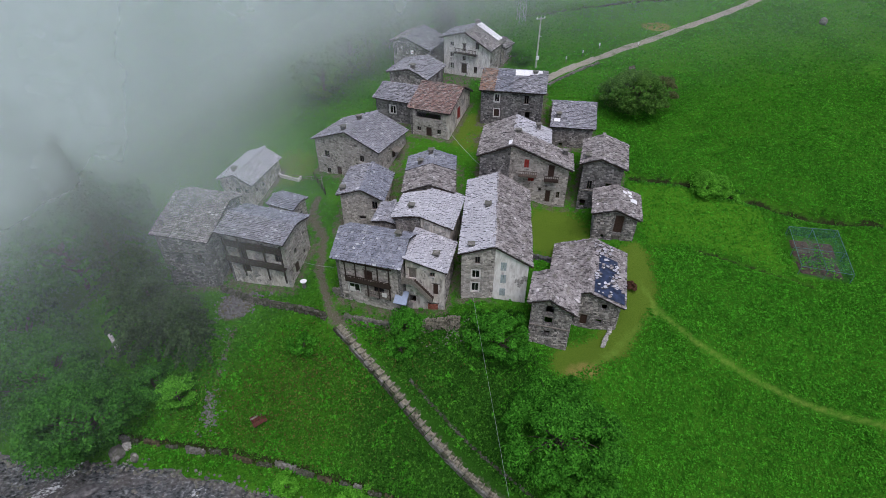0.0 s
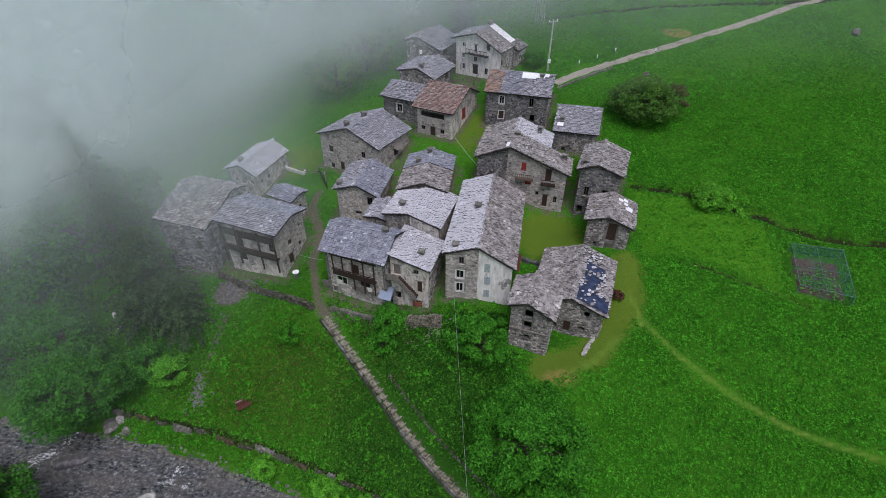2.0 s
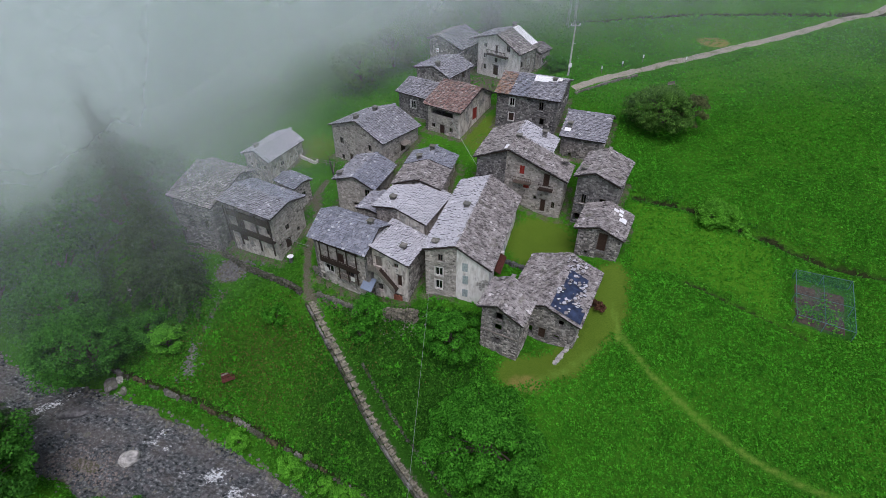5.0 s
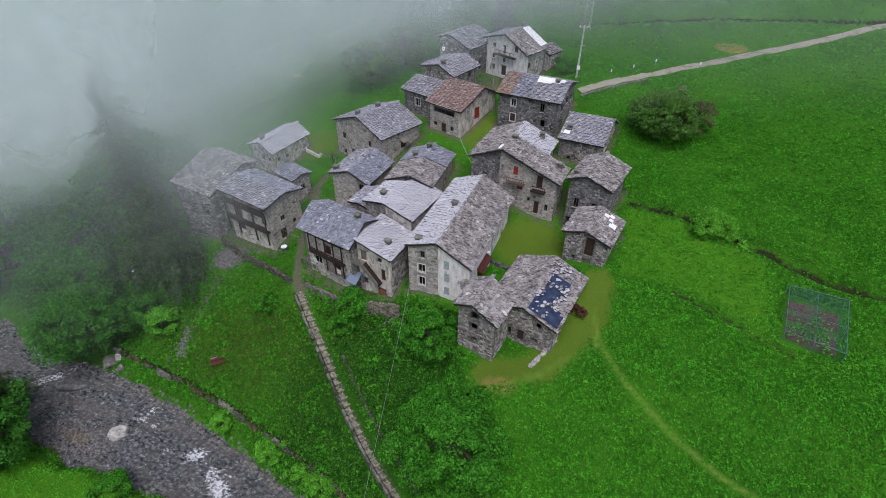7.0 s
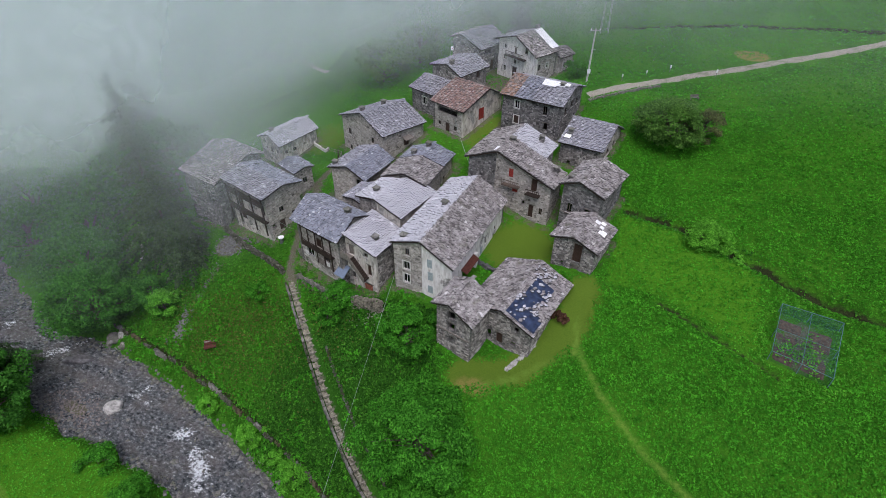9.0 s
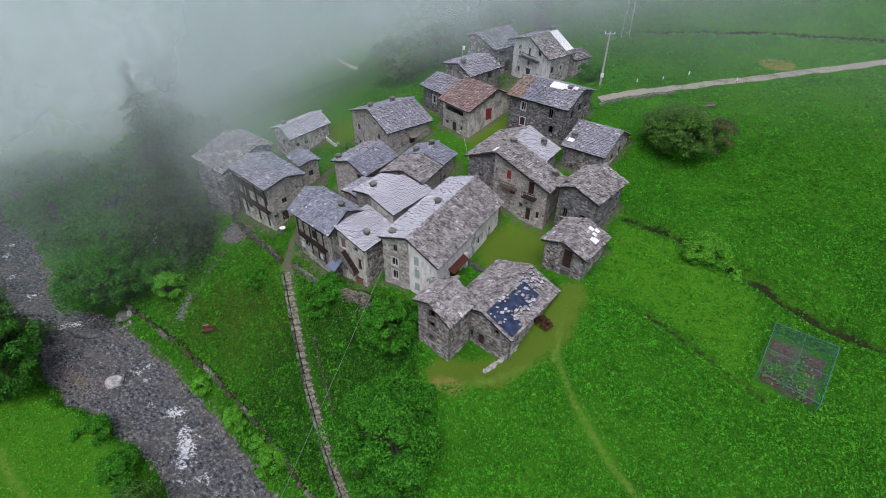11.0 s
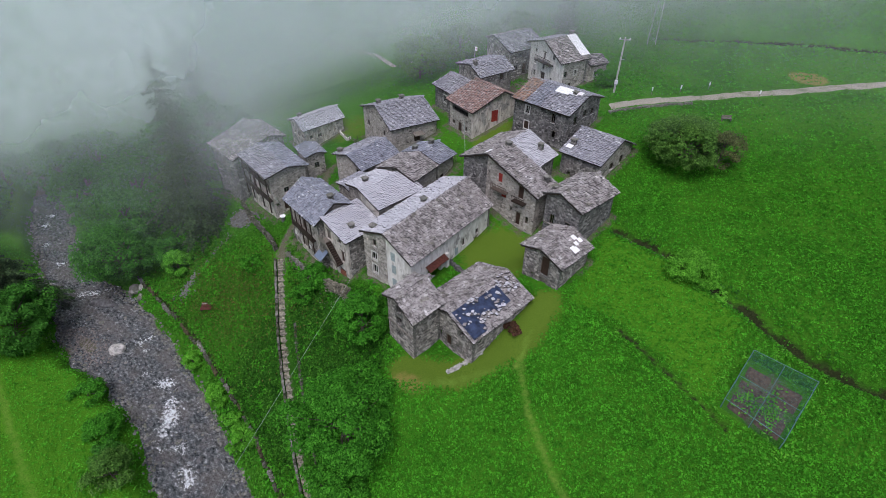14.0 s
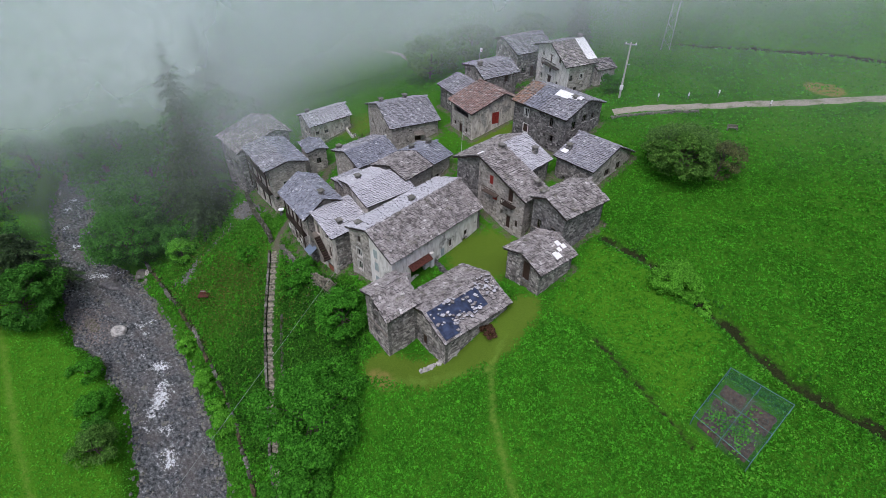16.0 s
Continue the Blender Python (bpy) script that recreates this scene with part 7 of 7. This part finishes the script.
def cottage_wall():
    root = new("garden_wall")
    tagged(root, "low whitewashed garden wall in an open rectangle", "wall")
    p = [(-29.4, 82.9), (-29.0, 82.4), (-25.3, 80.4), (-25.0, 81.1)]
    for (ax, ay), (bx, by) in zip(p, p[1:]):
        d = Vector((bx - ax, by - ay, 0))
        bm = bmesh.new()
        z0, z1 = height(ax, ay), height(bx, by)
        s = Vector((-d.y, d.x, 0)).normalized() * 0.15
        prism(bm, [(ax - s.x, ay - s.y, z0 - 0.3), (bx - s.x, by - s.y, z1 - 0.3), (bx + s.x, by + s.y, z1 - 0.3), (ax + s.x, ay + s.y, z0 - 0.3),
                   (ax - s.x, ay - s.y, z0 + 0.55), (bx - s.x, by - s.y, z1 + 0.55), (bx + s.x, by + s.y, z1 + 0.55), (ax + s.x, ay + s.y, z0 + 0.55)])
        part("wall_length", bm, M_WINFRAME, root)


cottage_wall()


def dish(x, y, z):
    root = new("basin")
    root.matrix_basis = pose(x, y, z)
    tagged(root, "round white basin on a dark stand beside the house", "basin")
    bm = bmesh.new()
    bmesh.ops.create_cone(bm, cap_ends=True, segments=16, radius1=0.32, radius2=0.5, depth=0.25, matrix=Matrix.Translation((0, 0, 1.0)))
    part("bowl", bm, M_SHEET, root)
    bm = bmesh.new()
    bmesh.ops.create_cone(bm, cap_ends=True, segments=10, radius1=0.35, radius2=0.25, depth=0.9, matrix=Matrix.Translation((0, 0, 0.42)))
    part("stand", bm, M_WETROCK, root)


dish(-20.4, 57.9, height(-20.4, 57.9))


def crate(x, y):
    root = new("pallet_stack")
    root.matrix_basis = pose(x, y, height(x, y) + 0.1, 8, -6, 35)
    tagged(root, "heap of rusty red boards lying in the grass", "boards")
    for k in range(7):
        block("board", (-0.95, 0.95, -0.85 + 0.25 * k, -0.64 + 0.25 * k, 0.3 + 0.03 * (k % 2), 0.36 + 0.03 * (k % 2)), M_RUST if k != 5 else M_WOOD_GREY, root, "", 0.03)
    for k in (-0.7, 0.7):
        block("runner", (k - 0.08, k + 0.08, -0.9, 0.9, 0.0, 0.28), M_WOOD, root)


crate(-25.2, 42.7)


def bench(x, y):
    root = new("bench")
    root.matrix_basis = pose(x, y, height(x, y), 0, 0, 30)
    tagged(root, "small grey bench in the meadow", "bench")
    block("seat", (-0.8, 0.8, -0.2, 0.2, 0.42, 0.48), M_WOOD_GREY, root)
    block("backrest", (-0.8, 0.8, 0.2, 0.26, 0.5, 0.9), M_WOOD_GREY, root)
    for k in (-0.7, 0.7):
        block("leg", (k - 0.05, k + 0.05, -0.2, 0.2, -0.2, 0.42), M_WOOD_GREY, root)


bench(37.4, 103.8)


def flag(x, y, z):
    root = new("flag")
    root.matrix_basis = pose(x, y, z)
    tagged(root, "small white flag with a dark spot on a thin pole", "flag")
    bm = bmesh.new()
    rod(bm, (0, 0, -3.2), (0, 0, 0.5), 0.03, 6)
    part("pole", bm, M_METAL, root)
    block("cloth", (0.03, 0.5, -0.02, 0.02, -0.25, 0.4), M_SHEET, root, "", 0.04)
    block("emblem", (0.2, 0.36, -0.05, 0.05, -0.02, 0.16), M_RED, root)


flag(-5.78, 95.62, 28.3)
dry_wall("heap of rubble beside the ruined annex", [(12.4, 112.6), (14.6, 111.0), (15.2, 109.6)], 0.9, 0.9, 0.5, M_RUBBLE, 12)


# ---- meadow herbs ----
def herbs():
    g = np.random.default_rng(21)

    def clear(x, y):
        ok = np.ones(len(x), bool)
        ok &= off_river(x, y) > g.uniform(-0.1, 0.9, len(x))
        ok &= near_house(x, y) > g.uniform(-0.3, 1.0, len(x))
        ok &= off_line(x, y, ROAD) > 1.7
        ok &= off_line(x, y, TRAIL) > g.uniform(0.35, 1.0, len(x))
        ok &= off_line(x, y, STAIR) > g.uniform(0.7, 1.2, len(x))
        ok &= off_line(x, y, LANE) > g.uniform(0.3, 1.4, len(x))
        ok &= off_line(x, y, DITCH) > g.uniform(0.35, 1.05, len(x))
        ok &= off_line(x, y, FURROW) > g.uniform(0.2, 0.8, len(x))
        ok &= np.abs(above_bank(x, y) + 0.2) > g.uniform(0, 0.25, len(x))
        ok &= ((x - 17) / 5.4) ** 2 + ((y - 65.5) / 6.2) ** 2 > g.uniform(0.6, 1.25, len(x))
        ok &= off_line(x, y, [(16, 44.2), (22, 46.5), (27.0, 53.5), (27.3, 59)]) > g.uniform(1.6, 2.8, len(x))
        cx, cy = x - 53.0, y - 58.3
        ok &= ~((np.abs(cx * 0.98 - cy * 0.19 + 0.1) < 3.1) & (np.abs(cy * 0.98 + cx * 0.25) < 3.9))
        ok &= (((x + 31) / 3.2) ** 2 + ((y - 57) / 2.2) ** 2) > 1
        ok &= off_line(x, y, [(-32.9, 45.9), (-32.1, 42.7)]) > g.uniform(0.4, 1.0, len(x))
        return ok

    def patch(label, n, x0, x1, y0, y1, size, tall, mat, weight, leaves=4):
        """Single plants over a stretch of ground, each a tuft of leaves that lean outwards; weight(x, y) between 0 and 1 thins them out."""
        n //= leaves
        x, y = g.uniform(x0, x1, n), g.uniform(y0, y1, n)
        keep = clear(x, y) & (g.uniform(0, 1, n) < weight(x, y))
        x, y = x[keep], y[keep]
        rise = tall * g.uniform(0.35, 1.0, len(x)) * (0.7 + 0.3 * np.sin(x * 0.7) * np.sin(y * 0.6))
        reach = size * g.uniform(0.9, 2.3, len(x))
        x, y, z, rise, reach = (np.repeat(v, leaves) for v in (x, y, land(x, y), rise, reach))
        a, f = g.uniform(0, 2 * math.pi, len(x)), np.sqrt(g.uniform(0.02, 1, len(x)))
        out = np.stack([np.cos(a) * f, np.sin(a) * f, 0 * a], 1)
        pts = np.stack([x, y, z + rise * (1.0 - 0.55 * f ** 2)], 1) + out * reach[:, None]
        ob = quads_mesh("herbs", leaf_quads(pts, size, 0.5, n, out * 0.9, 0.5), mat)
        tagged(ob, label, "meadow plants", kind="stuff")

    def lawn(x, y):
        return 1 - 0.55 * lawn_at(x, y)

    def village(x, y):
        return 1 - 0.85 * np.exp(-(((x - 2) / 27.0) ** 2 + ((y - 78) / 24.0) ** 2) ** 3)
    patch("dense broad-leaved meadow herbs", 460000, 6, 84, 22, 106, 0.125, 0.36, M_HERB, lambda x, y: lawn(x, y) * village(x, y) * ease(5, 12, x) * (1 - 0.35 * ease(70, 95, y)) * ease(106, 94, y) * ease(22, 28, y), 3)
    patch("grass and herbs on the upper hillside", 130000, -30, 125, 84, 150, 0.18, 0.3, M_HERB, lambda x, y: village(x, y) * np.maximum(ease(90, 106, y), ease(78, 84, x)))
    patch("rank grass and herbs on the river slope", 150000, -60, 14, 24, 62, 0.14, 0.5, M_HERB_DARK, lambda x, y: village(x, y) * (1 - ease(5, 12, x) * 0.9))
    patch("large-leaved weeds on the river slope", 26000, -44, 12, 27, 53, 0.2, 0.6, M_HERB, lambda x, y: (np.sin(x * 0.6 + 2 * np.sin(y * 0.4)) * np.sin(y * 0.7 + x * 0.2) > 0.15) * 1.0, 9)
    patch("ferns and weeds along the bank wall", 22000, -46, 10, 26, 44, 0.17, 0.8, M_HERB, lambda x, y: np.exp(-((off_line(x, y, BANK) - 0.8) / 0.7) ** 2) * (0.35 + 0.65 * (np.sin(x * 0.9 + 2 * np.sin(x * 0.31)) > -0.2)))
    patch("deep green nettles below the houses", 50000, -14, 14, 28, 51, 0.15, 0.7, M_NETTLE, lambda x, y: ease(0.8, 2.0, off_line(x, y, STAIR)) * (y < 51) * ease(-14, -5, x) * ease(14, 9, x) * ease(28, 33, y))
    patch("dark rank weeds along the ditch", 24000, 30, 78, 58, 78, 0.16, 0.8, M_LEAF_DEEP, lambda x, y: np.exp(-((off_line(x, y, DITCH) - 0.9) / 0.6) ** 2) * (0.55 + 0.45 * np.sin(x * 1.1)))
    patch("low grass and herbs on the far bank", 100000, -90, 34, -8, 34, 0.14, 0.3, M_HERB_LIGHT, lambda x, y: ease(-8, 5, y) * ease(34, 20, x) * ease(-90, -78, x) * ease(0.2, 1.2, off_line(x, y, FAR_TRACK)), 2)
    patch("short grass between the houses", 50000, -50, 34, 50, 112, 0.11, 0.2, M_HERB, lambda x, y: 0.8 * ease(0.3, 2.2, near_house(x, y)))
    patch("pale flowering weeds beside the ditches", 16000, 28, 76, 46, 78, 0.12, 0.6, M_LEAF_BRIGHT, lambda x, y: np.exp(-(np.minimum(off_line(x, y, DITCH), off_line(x, y, FURROW)) / 1.4) ** 2))
    patch("pale weeds in the upper corner of the meadow", 30000, 52, 100, 74, 125, 0.14, 0.5, M_LEAF_BRIGHT, lambda x, y: 0.8 * ease(60, 76, x + 0.3 * (y - 95)) * (np.sin(x * 0.5 + np.sin(y * 0.3)) * np.sin(y * 0.45 + 1.5 * np.sin(x * 0.2)) > -0.1))
    patch("pale weeds round the netted plot", 9000, 47, 62, 50, 68, 0.12, 0.4, M_LEAF_BRIGHT, lambda x, y: np.exp(-((np.hypot((x - 53.2) / 1.0, (y - 58.4) / 1.3) - 4.6) / 0.9) ** 2))
    x, y = g.normal(-20, 9, 5500), g.normal(44.5, 3.6, 5500)
    k = clear(x, y)
    quads = leaf_quads(np.stack([x[k], y[k], land(x[k], y[k]) + g.uniform(0.2, 0.6, k.sum())], 1), 0.13, 0.4, 77)
    tagged(quads_mesh("sorrel", quads, leafy("reddish_sorrel", (0.05, 0.08, 0.012), (0.12, 0.11, 0.03), (0.2, 0.19, 0.06))), "reddish seeding sorrel among the grass", "meadow plants", kind="stuff")


herbs()


def fallen_trunk():
    bm = bmesh.new()
    a, b = Vector((-50.6, 55.2, height(-50.6, 55.2) + 0.5)), Vector((-48.0, 52.4, height(-48.0, 52.4) + 0.5))
    rod(bm, a, b, 0.3, 9)
    for v in bm.verts:
        v.co += Vector((0, 0, 0.12 * noise.noise(v.co)))
    tagged(part("log", bm, M_PALEROCK, None), "pale barkless log lying in the grass", "log")


fallen_trunk()
tree("heap of dry brown brushwood beside the barn", 25.3, 54.2, 1.0, 1.0, 14, 90, 0.14, leafy("dry_brush", (0.04, 0.02, 0.013), (0.09, 0.045, 0.03), (0.15, 0.09, 0.06)), 0.0, 60, "brushwood", "brushwood")
